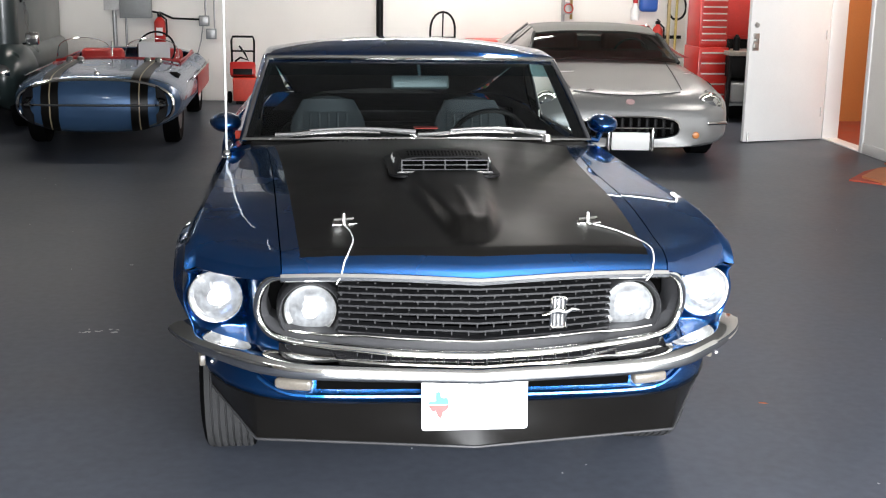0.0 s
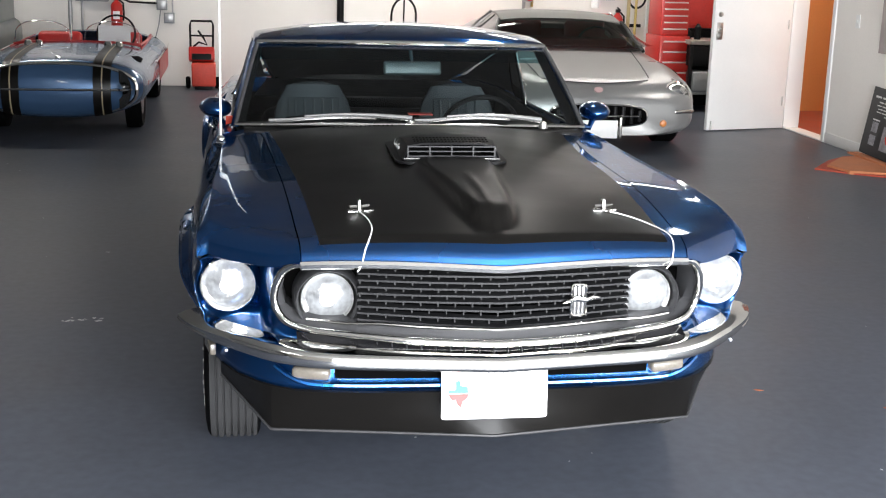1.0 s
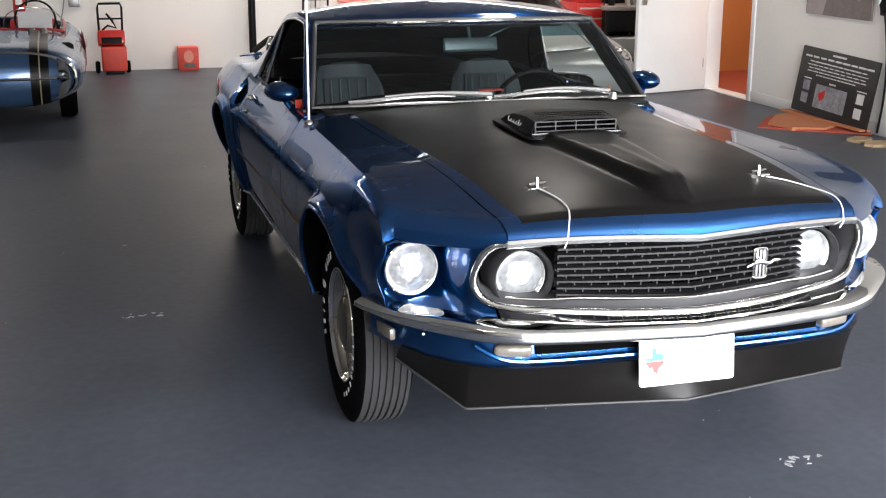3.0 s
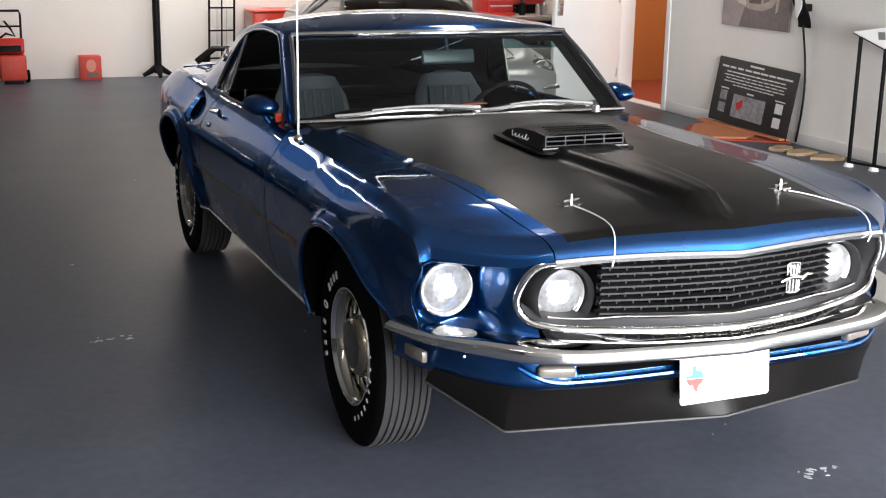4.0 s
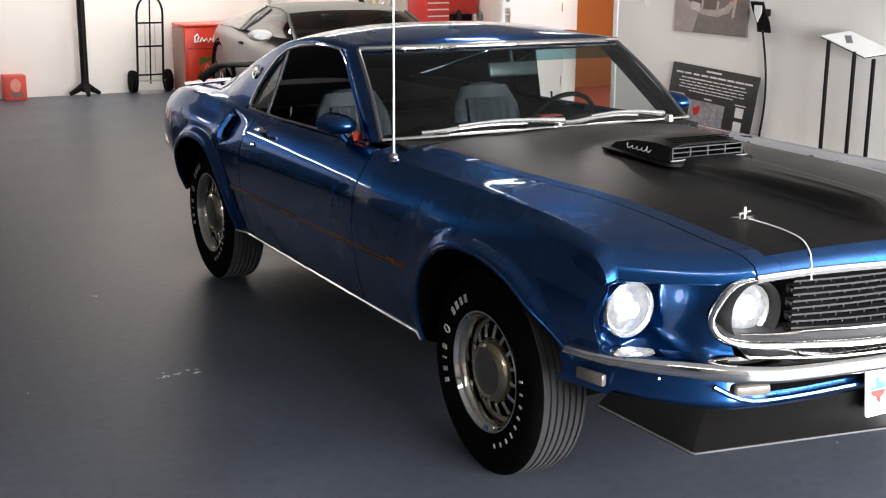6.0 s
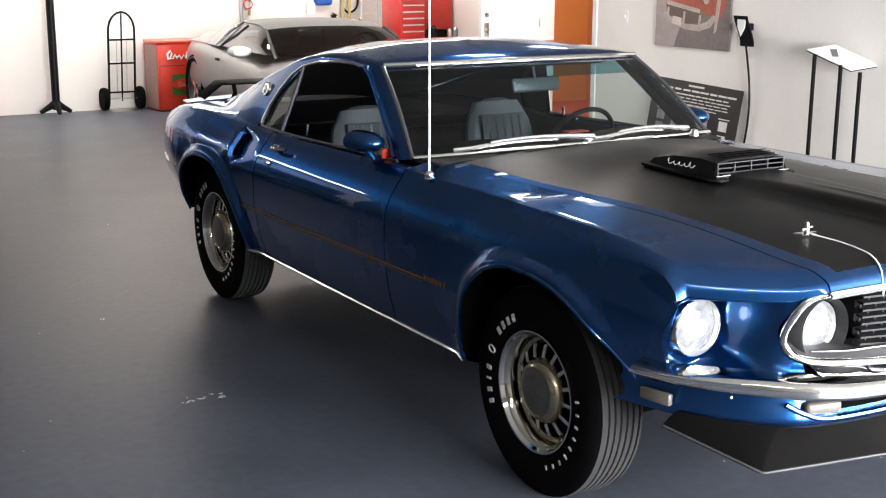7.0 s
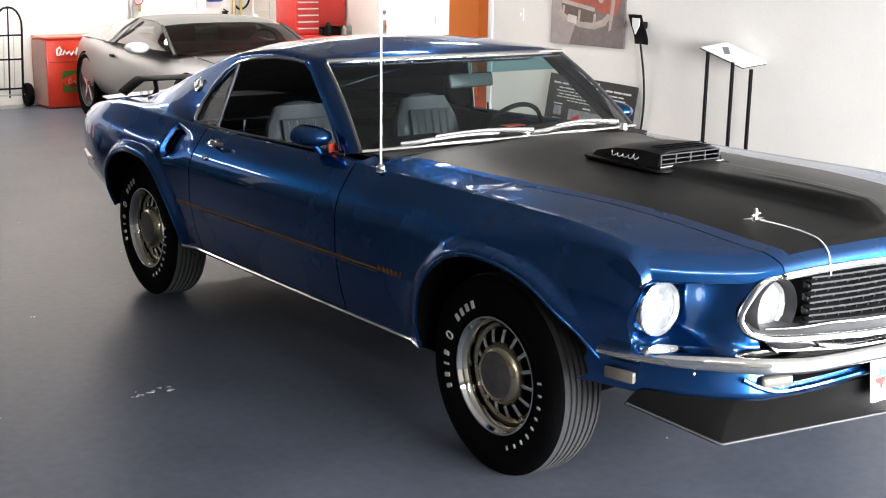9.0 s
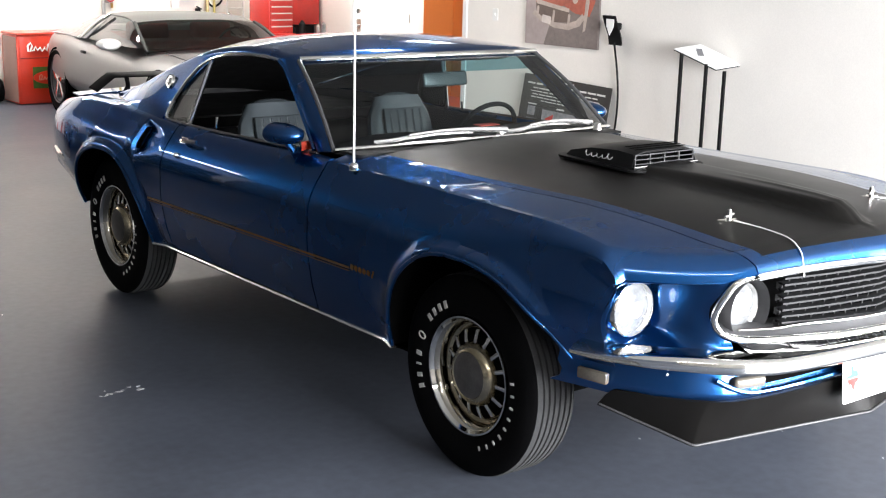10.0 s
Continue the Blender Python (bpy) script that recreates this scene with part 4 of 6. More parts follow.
# wipers
for x0, x1 in ((-0.03, -0.60), (0.52, -0.02)):
    pts, arm = [], []
    for t in spaced(0, 1, 9):
        x = x0 + (x1 - x0) * t
        u = x / 0.735
        up = 0.018 if x0 < 0 else 0.022
        y = 0.785 + 0.155 * u * u - 0.020 + 0.03 * math.sin(math.pi * t)
        pts.append((x, y, 0.984 - 0.026 * u * u + 0.018 + up * math.sin(math.pi * min(1, t * 1.15)) * 0.6))
        arm.append((x, y - 0.012, pts[-1][2] + 0.010))
    w = part("wiper", tube(arm[: 7], [0.012, 0.010, 0.009, 0.008, 0.007, 0.006, 0.006], 8), WIPER, car, "bright metal windshield wiper")
    part("wiper_blade", tube(pts[2:], 0.008, 6), WIPER, w)
    part("wiper_pivot", lathe([(0, 0.03), (0.014, 0.026), (0.020, 0.0)], "z", 12, (x0, 0.79, 0.972)), STEEL, w)
# antenna
part("antenna", tube([(-0.79, 0.724, 0.935), (-0.79, 0.724, 1.2), (-0.79, 0.726, 1.555)], [0.0045, 0.004, 0.0032], 8), WHITE, car, "thin bright antenna mast")
part("antenna_base", lathe([(0, 0.030), (0.008, 0.029), (0.015, 0.022), (0.018, 0.013), (0.015, 0.004), (0.020, 0)], "z", 16, (-0.79, 0.724, 0.916)), CHROME, car)

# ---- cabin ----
# plain near-black blocks added to fill the body and darken the ground beneath
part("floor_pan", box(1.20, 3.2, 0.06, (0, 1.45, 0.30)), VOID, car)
part("underbody_block", box(1.10, 3.2, 0.10, (0, 1.60, 0.225), 0.03), VOID, car, "plain dark block under the floor, added to keep light out")
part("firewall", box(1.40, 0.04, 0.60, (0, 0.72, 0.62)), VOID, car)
part("engine_bay_block", box(1.0, 1.40, 0.45, (0, -0.05, 0.58), 0.02), VOID, car)
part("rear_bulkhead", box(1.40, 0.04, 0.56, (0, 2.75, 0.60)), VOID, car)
part("parcel_shelf", grid([[(x * X_RAIL(y) * 1.08, y, 0.885) for x in (-1, 0, 1)] for y in spaced(2.55, 3.44, 6)], (0, 0, 1)), INTERIOR, car, thick=0.01)
P = []
for x in spaced(-0.70, 0.70, 29):
    hump = 0.03 * (math.exp(-((x - 0.36) / 0.20) ** 4) + math.exp(-((x + 0.36) / 0.20) ** 4))
    P.append([(x, 0.82, 0.950), (x, 0.98, 0.955 + hump * 0.6), (x, 1.08, 0.950 + hump), (x, 1.12, 0.915 + hump * 0.5), (x, 1.10, 0.80), (x, 1.06, 0.62)])
part("dashboard", grid(P, (0, 0.5, 1)), INTERIOR, car, "black twin-cowl dashboard", thick=0.01)
for s, _ in SIDES:
    part("door_card", grid([[(s * 0.73, y, 0.90), (s * 0.715, y, 0.7), (s * 0.72, y, 0.40)] for y in (1.0, 1.6, 2.3, 2.8)], (-s, 0, 0)), INTERIOR, car, thick=0.01)


def seat(x):
    """A bucket seat with pleated backrest."""
    sq = part("bucket_seat", moved(box(0.50, 0.50, 0.16, (0, 0, 0), 0.05, 3), pose(x, 1.68, 0.52, 6)), VINYL, car, "silver-blue pleated vinyl bucket seat")
    P = []
    for t in spaced(0, 1, 14):
        wdt = 0.225 - 0.045 * t - 0.05 * max(0, t - 0.82) / 0.18
        ring = []
        for k in range(20):
            a = 2 * math.pi * k / 20
            c, sn = math.cos(a), math.sin(a)
            ring.append((wdt * math.copysign(abs(c) ** 0.55, c), 0.055 * (1 - 0.35 * t) * math.copysign(abs(sn) ** 0.7, sn), 0.575 * t))
        P.append(ring)
    bm = solid(grid(P, close_v=True))
    back = part("backrest", moved(bm, pose(x, 1.90, 0.44, -14)), VINYL, sq)
    part("backrest_top", moved(lathe([(0, 0.03), (0.6, 0.02), (1, 0)], "z", 20), pose(x, 1.90, 0.44, -14) @ pose(0, 0, 0.570) @ Matrix.Diagonal((0.131, 0.036, 1, 1))), VINYL, sq)
    part("pleat_panel", moved(box(0.25, 0.02, 0.30, (0, 0, 0), 0.008), pose(x, 1.90, 0.44, -14) @ pose(0, -0.050, 0.36)), VINYL, sq)
    for k in range(5):
        part("pleat", moved(tube([(0, 0, -0.14), (0, 0, 0.14)], 0.009, 6), pose(x, 1.90, 0.44, -14) @ pose(-0.09 + 0.045 * k, -0.056, 0.36)), VINYL, sq)
    return sq


seat(-0.36)
seat(0.36)
part("rear_closing", box(1.02, 0.02, 0.07, (0, 3.435, 0.885)), INTERIOR, car)
part("rear_bench", box(1.20, 0.30, 0.36, (0, 2.62, 0.62), 0.06, 3, (-18, 0, 0)), INTERIOR, car)
part("floor_console", box(0.18, 0.90, 0.22, (0, 1.55, 0.44), 0.03), INTERIOR, car)
swm = pose(0.36, 1.36, 0.885, -62)
ringp = [(0.175 * math.cos(2 * math.pi * k / 40), 0.175 * math.sin(2 * math.pi * k / 40), 0) for k in range(41)]
wheel_s = part("steering_wheel", moved(tube(ringp, 0.011, 8), swm), BLACK, car, "thin-rimmed black steering wheel")
part("hub_pad", moved(box(0.30, 0.07, 0.03, (0, 0, -0.02), 0.012), swm), BLACK, wheel_s)
part("steering_column", moved(tube([(0, 0, -0.02), (0, 0, -0.34)], 0.03, 10), swm), BLACK, wheel_s)
rv = part("rear_view_mirror", box(0.26, 0.018, 0.062, (0.03, 1.235, 1.168), 0.012, 3, (-10, 0, 6)), material("mirror_glass_back", (0.075, 0.10, 0.105), 0.25, 0.6), car, "wide rear-view mirror")
part("mirror_stem", tube([(0.03, 1.24, 1.18), (0.02, 1.25, 1.258)], 0.008, 8), SATIN, rv)
for s, _ in SIDES:
    part("sun_visor", box(0.40, 0.12, 0.016, (s * 0.34, 1.40, 1.242), 0.006, 2, (-14, 0, 0)), INTERIOR, car)
part("paper_tag", box(0.07, 0.004, 0.035, (-0.742, 1.115, 0.952), turn=(0, 0, 20)), material("red_tag", (0.60, 0.06, 0.03), 0.6), car, "small red tag in the window")
part("dash_tag", box(0.10, 0.05, 0.004, (0.03, 0.95, 1.005)), material("red_card", (0.55, 0.05, 0.03), 0.6), car, "small red card on the dashboard")

# ---- wheels ----
TR = 0.341
prof = [(0.195, 0.074), (0.209, 0.098), (0.245, 0.108), (0.290, 0.106), (0.318, 0.100), (0.332, 0.092)]
groove = [-0.066, -0.043, -0.020, 0.003, 0.026, 0.049]
tp = [(TR - 0.004, 0.066)]
for g in groove[::-1]:
    tp += [(TR, g + 0.004), (TR - 0.008, g + 0.0025), (TR - 0.008, g - 0.0025), (TR, g - 0.004)]
tp += [(TR - 0.004, -0.088)]
side_out = [(r, -h) for r, h in prof]
# local wheel: axis along x, outer face at -x
w0 = part("wheel", lathe([(0.195, 0.085), (0.182, 0.08), (0.172, 0.0), (0.170, -0.05), (0.176, -0.075), (0.187, -0.088), (0.196, -0.094), (0.201, -0.089), (0.195, -0.080)], "x", 48), WARM_CHROME, car, "chrome styled-steel wheel on a raised-letter tyre")
tyre = part("tyre", lathe([(0.195, 0.062)] + [(r, h * 0.76) for r, h in prof[1:]] + [(TR - 0.004, 0.066)], "x", 56), RUBBER, w0)
part("outer_sidewall", lathe([(TR - 0.004, -0.088)] + side_out[::-1], "x", 56), RUBBER, tyre)
part("tread_band", lathe(tp, "x", 72), TREAD, tyre, "grooved dusty tread")
part("trim_ring", lathe([(0.186, -0.088), (0.194, -0.101), (0.200, -0.101), (0.204, -0.090)], "x", 48), CHROME, w0)
part("wheel_dish", lathe([(0.172, -0.045), (0.156, -0.036), (0.140, -0.048), (0.09, -0.055), (0.0, -0.055)], "x", 48), YELLOW_CHROME, w0)
# black ring between the spokes stands in for shaded slots
part("slot_ring", lathe([(0.154, -0.043), (0.147, -0.046), (0.118, -0.056), (0.108, -0.058)], "x", 48), VOID, w0)
blk = box(0.018, 0.016, 0.048, (0, 0, 0), 0.005)
sp = part("spoke_block", blk, CHROME, w0, at=pose(-0.056, 0, 0.129, 0, 14, 0))
for k in range(1, 15):
    again(sp, pose(0, 0, 0, 360 * k / 15) @ pose(-0.056, 0, 0.129, 0, 14, 0))
part("cap_ring", lathe([(0.106, -0.055), (0.104, -0.072), (0.093, -0.088), (0.081, -0.094), (0.077, -0.090)], "x", 40), YELLOW_CHROME, w0)
part("hub_cap", lathe([(0.080, -0.090), (0.066, -0.095), (0.03, -0.100), (0, -0.101)], "x", 40), material("brushed_cap", (0.16, 0.15, 0.14), 0.35, 0.7, 0.0, 0.2, 20, 150), w0, "dark brushed hub cap")
marks = []


def sidewall(deg, r, hgt, wid):
    a = radians(deg)
    hh = pchip([0.205, 0.215, 0.245, 0.290, 0.318, 0.332], [0.080, 0.098, 0.108, 0.106, 0.100, 0.092])(r) + 0.001
    return moved(box(0.003, wid, hgt, bevel=0.0), pose(0, 0, 0, deg) @ pose(-hh, 0, r))


for k in range(4):
    marks.append(sidewall(-86 - 9.0 * k, 0.245, 0.026, 0.015 if k != 1 else 0.007))
for k in range(4):
    marks.append(sidewall(-50 + 8.0 * k, 0.245, 0.026, 0.015))
for k in range(9):
    marks.append(sidewall(80 + 9.8 * k, 0.240, 0.015 if k not in (0, 5) else 0.018, 0.007))
ringm = []
for k in range(13):
    a = 2 * math.pi * k / 12
    ringm.append((0.011 * math.cos(a), 0.017 * math.sin(a)))
marks.append(moved(tube([(0, u, v) for u, v in ringm], 0.003, 6), pose(0, 0, 0, -70) @ pose(-0.108, 0, 0.245)))
for bm in marks:
    part("sidewall_mark", bm, LETTER, w0)
w0.matrix_basis = pose(-0.730, 0.002, TR)
for x, y, turn in ((-0.725, 2.743, 0), (0.730, 0.002, 180), (0.725, 2.743, 180)):
    copy_thing(w0, pose(x, y, TR, 0, 0, turn))

# ---- room ----
WALLPAINT = material("off_white_wall_paint", (0.80, 0.77, 0.725), 0.6, 0.0, 0.0, 0.05, 1.2, 90.0, 0.06)
CEILPAINT = material("grey_ceiling_paint", (0.24, 0.235, 0.225), 0.8, 0.0, 0.0, 0.05, 1.0, 60.0, 0.05)
DOORPAINT = material("white_door_paint", (0.80, 0.79, 0.77), 0.38, 0.0, 0.0, 0.04, 2.0, 120.0, 0.03)
FLOORPAINT = material("slate_blue_floor_paint", (0.074, 0.083, 0.104), 0.40, 0.0, 0.0, 0.20, 1.6, 22.0, 0.0, 0.10, spec=0.17)
ORANGE = material("orange_wall_paint", (0.50, 0.20, 0.06), 0.6, 0.0, 0.0, 0.06, 1.0, 60.0, 0.05)
BRICKRED = material("red_floor_tile", (0.30, 0.06, 0.035), 0.5, 0.0, 0.0, 0.2)
ASPHALT = material("asphalt", (0.16, 0.155, 0.15), 0.9, 0.0, 0.0, 0.2, 0.5, 30.0, 0.2)


def setting(name, bm, mat, label):
    return tagged(part(name, bm, mat), label, name.split("_")[0], kind="structure")


def slab(x0, x1, y0, y1, z0, z1, bevel=0.0):
    return box(x1 - x0, y1 - y0, z1 - z0, ((x0 + x1) / 2, (y0 + y1) / 2, (z0 + z1) / 2), bevel)


setting("ground", grid([[(x, y, -0.03) for x in (-400, -12, 12, 400)] for y in (-400, -12, 14, 400)], (0, 0, 1)), ASPHALT, "grey asphalt ground outside")
setting("floor", slab(WALL_W - 0.2, WALL_E, WALL_S - 0.3, WALL_N, -0.15, 0), FLOORPAINT, "glossy slate-blue painted concrete floor")
setting("wall_north", slab(WALL_W - 0.2, WALL_E + 0.14, WALL_N, WALL_N + 0.2, 0, CEIL), WALLPAINT, "plain off-white painted wall")
# out of view; dark grey added so the car's side mirrors little light
setting("wall_west", slab(WALL_W - 0.2, WALL_W, WALL_S, WALL_N, 0, CEIL), material("unseen_wall_grey", (0.07, 0.07, 0.073), 0.7, 0.0, 0.0, 0.06, 1.2, 90.0, 0.05), "unseen closing wall, dark grey to keep the car's side dark")
D0, D1, DH = 6.785, 7.64, 2.06
setting("wall_east", join(slab(WALL_E, WALL_E + 0.14, WALL_S, D0, 0, CEIL), slab(WALL_E, WALL_E + 0.14, D1, WALL_N, 0, CEIL), slab(WALL_E, WALL_E + 0.14, D0, D1, DH, CEIL)), WALLPAINT, "off-white painted wall with a doorway")
setting("wall_south", join(slab(WALL_W - 0.2, -1.55, WALL_S - 0.2, WALL_S, 0, CEIL), slab(4.4, WALL_E + 0.14, WALL_S - 0.2, WALL_S, 0, CEIL), slab(-1.55, 4.4, WALL_S - 0.2, WALL_S, 2.46, CEIL)), WALLPAINT, "wall with a wide open garage doorway")
setting("ceiling", slab(WALL_W - 0.2, WALL_E + 0.14, WALL_S - 0.2, WALL_N + 0.2, CEIL, CEIL + 0.2), CEILPAINT, "dull grey painted ceiling")
setting("baseboard_east", join(slab(WALL_E - 0.012, WALL_E, WALL_S, D0 - 0.07, 0, 0.10, 0.003)), DOORPAINT, "white painted baseboard")
# door frame and open door
setting("trim_doorway", join(slab(WALL_E - 0.014, WALL_E + 0.15, D0 - 0.06, D0 + 0.006, 0, DH + 0.06, 0.004), slab(WALL_E - 0.014, WALL_E + 0.15, D1 - 0.006, D1 + 0.06, 0, DH + 0.06, 0.004), slab(WALL_E - 0.014, WALL_E + 0.15, D0 + 0.006, D1 - 0.006, DH - 0.006, DH + 0.06, 0.004)), DOORPAINT, "white painted door frame")
yaw_door = math.degrees(math.atan2(7.40 - 7.62, 3.74 - 4.62))
door_t = thing("door_1", "white flush door standing open", "door", pose(4.615, 7.615, 0, 0, 0, yaw_door), kind="structure")
part("leaf", slab(0.0, 0.905, -0.022, 0.022, 0.012, 2.04, 0.003), DOORPAINT, door_t)
part("latch_plate", join(box(0.07, 0.006, 0.165, (0.84, 0.026, 0.965), 0.003), box(0.030, 0.045, 0.022, (0.845, 0.045, 0.985), 0.006), box(0.05, 0.02, 0.05, (0.84, 0.034, 0.93), 0.006)), STEEL, door_t, "steel latch plate with lever")
part("deadbolt", lathe([(0, 0.045), (0.018, 0.045), (0.024, 0.03), (0.026, 0.022)], "y", 18, (0.84, 0.0, 1.125)), STEEL, door_t)
for z in (0.28, 1.03, 1.80):
    part("hinge", tube([(0.035, 0.026, z - 0.045), (0.035, 0.026, z + 0.045)], 0.006, 8), STEEL, door_t)
part("door_stop", tube([(0.86, 0.03, 0.10), (0.87, 0.045, 0.015)], 0.010, 8), STEEL, door_t)
# hall behind the doorway
setting("floor_hall", slab(WALL_E, 7.0, 5.6, 9.2, -0.15, 0.004), BRICKRED, "red-brown tiled hall floor")
setting("wall_hall", join(slab(6.3, 6.4, 5.6, 9.2, 0, 2.6), slab(WALL_E + 0.14, 6.4, 9.0, 9.1, 0, 2.6), slab(WALL_E + 0.14, 6.4, 5.6, 5.7, 0, 2.6)), ORANGE, "orange painted hall wall")
setting("ceiling_hall", slab(WALL_E + 0.14, 6.4, 5.6, 9.1, 2.6, 2.7), ORANGE, "hall ceiling")
# unseen lamp added to brighten the orange hall
area("hall_fill", (5.5, 7.4, 2.55), (5.5, 7.4, 0), 0.6, 0.6, 45, (1.0, 0.92, 0.8))
part("hall_threshold", slab(WALL_E - 0.01, WALL_E + 0.15, D0, D1, 0, 0.012, 0.003), DOORPAINT)
tagged(bpy.data.objects["hall_threshold"], "white painted threshold of the doorway", "threshold", kind="structure")

# tube lights added out of view; panels placed from highlights on the car
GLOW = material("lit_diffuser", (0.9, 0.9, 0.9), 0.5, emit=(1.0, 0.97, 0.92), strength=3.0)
first = thing("added_tube_light", "long white tube light, added out of view on the ceiling", "ceiling light", pose(1.0, 9.7, CEIL, 0, 0, 90), "ceiling lights")
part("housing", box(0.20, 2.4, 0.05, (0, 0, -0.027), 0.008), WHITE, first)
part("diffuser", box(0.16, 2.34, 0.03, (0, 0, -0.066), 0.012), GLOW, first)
copy_thing(first, pose(3.2, 8.8, CEIL, 0, 0, 90))
# fill for the south-west floor, no lamp known there
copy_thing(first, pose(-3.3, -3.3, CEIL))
# one more added tube, to brighten the roadster and van
copy_thing(first, pose(-3.6, 8.9, CEIL, 0, 0, 90))
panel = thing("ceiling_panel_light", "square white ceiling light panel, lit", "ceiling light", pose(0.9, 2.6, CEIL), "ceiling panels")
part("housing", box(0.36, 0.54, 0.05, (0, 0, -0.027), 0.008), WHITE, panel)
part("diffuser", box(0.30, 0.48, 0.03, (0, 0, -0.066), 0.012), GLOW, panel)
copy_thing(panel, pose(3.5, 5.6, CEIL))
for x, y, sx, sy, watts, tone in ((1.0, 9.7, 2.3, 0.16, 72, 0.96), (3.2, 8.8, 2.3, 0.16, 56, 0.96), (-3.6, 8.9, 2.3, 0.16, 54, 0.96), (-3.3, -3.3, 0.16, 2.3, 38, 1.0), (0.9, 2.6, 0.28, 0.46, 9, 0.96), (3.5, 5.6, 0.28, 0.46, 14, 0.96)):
    area("unseen_ceiling_lamp", (x, y, CEIL - 0.09), (x, y + 0.0001, 0), sx, sy, watts, (1.0, tone, 2 * tone - 1.01))

# ---- paint flecks and leaves on the floor ----
FLECK = material("pale_paint_fleck", (0.45, 0.46, 0.47), 0.6, 0.0, 0.0, 0.2)
LEAF = material("dry_leaf", (0.45, 0.12, 0.04), 0.7, 0.0, 0.0, 0.3)
rng = random.Random(4)


def fleck(cx, cy, spread, n, size, mat, name, label):
    bms = []
    for k in range(n):
        a, r = rng.uniform(0, 360), rng.uniform(0.3, 1.0) * size
        pts = [(r * rng.uniform(0.5, 1.0) * math.cos(2 * math.pi * j / 7), 0.5 * r * rng.uniform(0.4, 1.0) * math.sin(2 * math.pi * j / 7)) for j in range(7)]
        bms.append(prism(pts, 0.0015, pose(cx + rng.uniform(-1, 1) * spread, cy + rng.uniform(-1, 1) * spread * 0.35, 0, 0, 0, a)))
    tagged(part(name, join(*bms), mat), label, name.split("_")[-1], kind="stuff")


fleck(-1.434, 1.39, 0.09, 14, 0.022, FLECK, "paint_mark", "pale worn paint mark on the floor")
fleck(0.54, -0.775, 0.08, 12, 0.022, FLECK, "paint_mark", "pale worn paint mark on the floor")
fleck(0.18, -0.98, 0.06, 4, 0.016, FLECK, "paint_mark", "pale worn paint mark on the floor")
fleck(-1.444, 2.66, 0.02, 2, 0.014, FLECK, "paint_mark", "pale fleck on the floor")
tiny = []
for k in range(70):
    x, y, r = rng.uniform(-4.5, 3.2), rng.uniform(-2.2, 8.5), rng.uniform(0.003, 0.007)
    tiny.append(prism([(r * math.cos(a), r * 0.6 * math.sin(a)) for a in (0, 1.3, 2.4, 3.6, 5.0)], 0.0012, pose(x, y, 0, 0, 0, rng.uniform(0, 360))))
tagged(part("floor_specks", join(*tiny), FLECK), "tiny pale specks and grit on the floor", "specks", kind="stuff")
fleck(1.325, 0.249, 0.012, 2, 0.03, LEAF, "dry_leaf", "small dry orange leaf on the floor")
fleck(1.75, 0.02, 0.008, 1, 0.02, LEAF, "dry_leaf", "small dry orange leaf on the floor")

# ---- east wall: poster, bracket, board, mats, stand ----
GREYBROWN = material("poster_ground", (0.17, 0.14, 0.13), 0.45, 0.0, 0.0, 0.25, 2.0, 30.0)
POSTERRED = material("poster_red", (0.36, 0.085, 0.05), 0.45, 0.0, 0.0, 0.25, 4.0, 30.0)
POSTERPALE = material("poster_pale", (0.42, 0.35, 0.31), 0.45, 0.0, 0.0, 0.2, 8.0, 40.0)
POSTERDARK = material("poster_dark", (0.12, 0.085, 0.07), 0.45, 0.0, 0.0, 0.2)
pw, ph = 0.95, 0.72
pmx = pose(WALL_E - 0.002, 5.37, 0.905 + ph / 2, 90, 0, -90)
poster = thing("wall_poster", "faded canvas poster of a red vintage car front", "poster", pmx)
part("canvas", prism([(-pw / 2, -ph / 2), (pw / 2, -ph / 2), (pw / 2, ph / 2), (-pw / 2, ph / 2)], 0.02), GREYBROWN, poster)
part("printed_haze", prism([(-pw / 2, -0.36), (-0.22, -0.36), (-0.10, -0.05), (-0.30, 0.36), (-pw / 2, 0.36)], 0.0205), material("poster_haze", (0.36, 0.30, 0.29), 0.45, 0.0, 0.0, 0.15, 3.0, 20.0), poster)
part("printed_body", prism([(-0.33, -0.02), (-0.36, 0.10), (-0.30, 0.30), (-0.18, 0.36), (0.40, 0.36), (0.45, 0.22), (0.42, 0.04), (0.36, -0.08), (0.18, -0.06), (0.04, 0.0)], 0.0215), POSTERRED, poster)
part("printed_shade", prism([(-0.34, 0.02), (0.10, -0.04), (0.10, -0.14), (-0.20, -0.16), (-0.32, -0.10)], 0.0220), POSTERDARK, poster)
part("printed_grille", prism([(-0.34, 0.05), (0.10, -0.02), (0.10, -0.055), (-0.33, 0.01)], 0.0225), POSTERPALE, poster)
bump = [(-0.38, -0.09), (-0.26, -0.15), (-0.08, -0.20), (0.10, -0.21), (0.24, -0.17), (0.31, -0.09), (0.27, -0.06), (0.20, -0.12), (0.08, -0.155), (-0.08, -0.15), (-0.26, -0.10), (-0.36, -0.05)]
part("printed_bumper", prism(bump, 0.0228), POSTERPALE, poster)
for x, y, h in ((-0.31, -0.06, 0.10), (-0.10, -0.11, 0.14), (0.10, -0.13, 0.12)):
    part("printed_guard", prism(rounded(0.028, h, 0.012), 0.0232, pose(x, y, 0, 0, 0, -6)), POSTERPALE, poster)
part("printed_guard", prism([(0.285, -0.22), (0.315, -0.20), (0.355, 0.04), (0.345, 0.14), (0.315, 0.12), (0.30, -0.04)], 0.0234), POSTERPALE, poster)
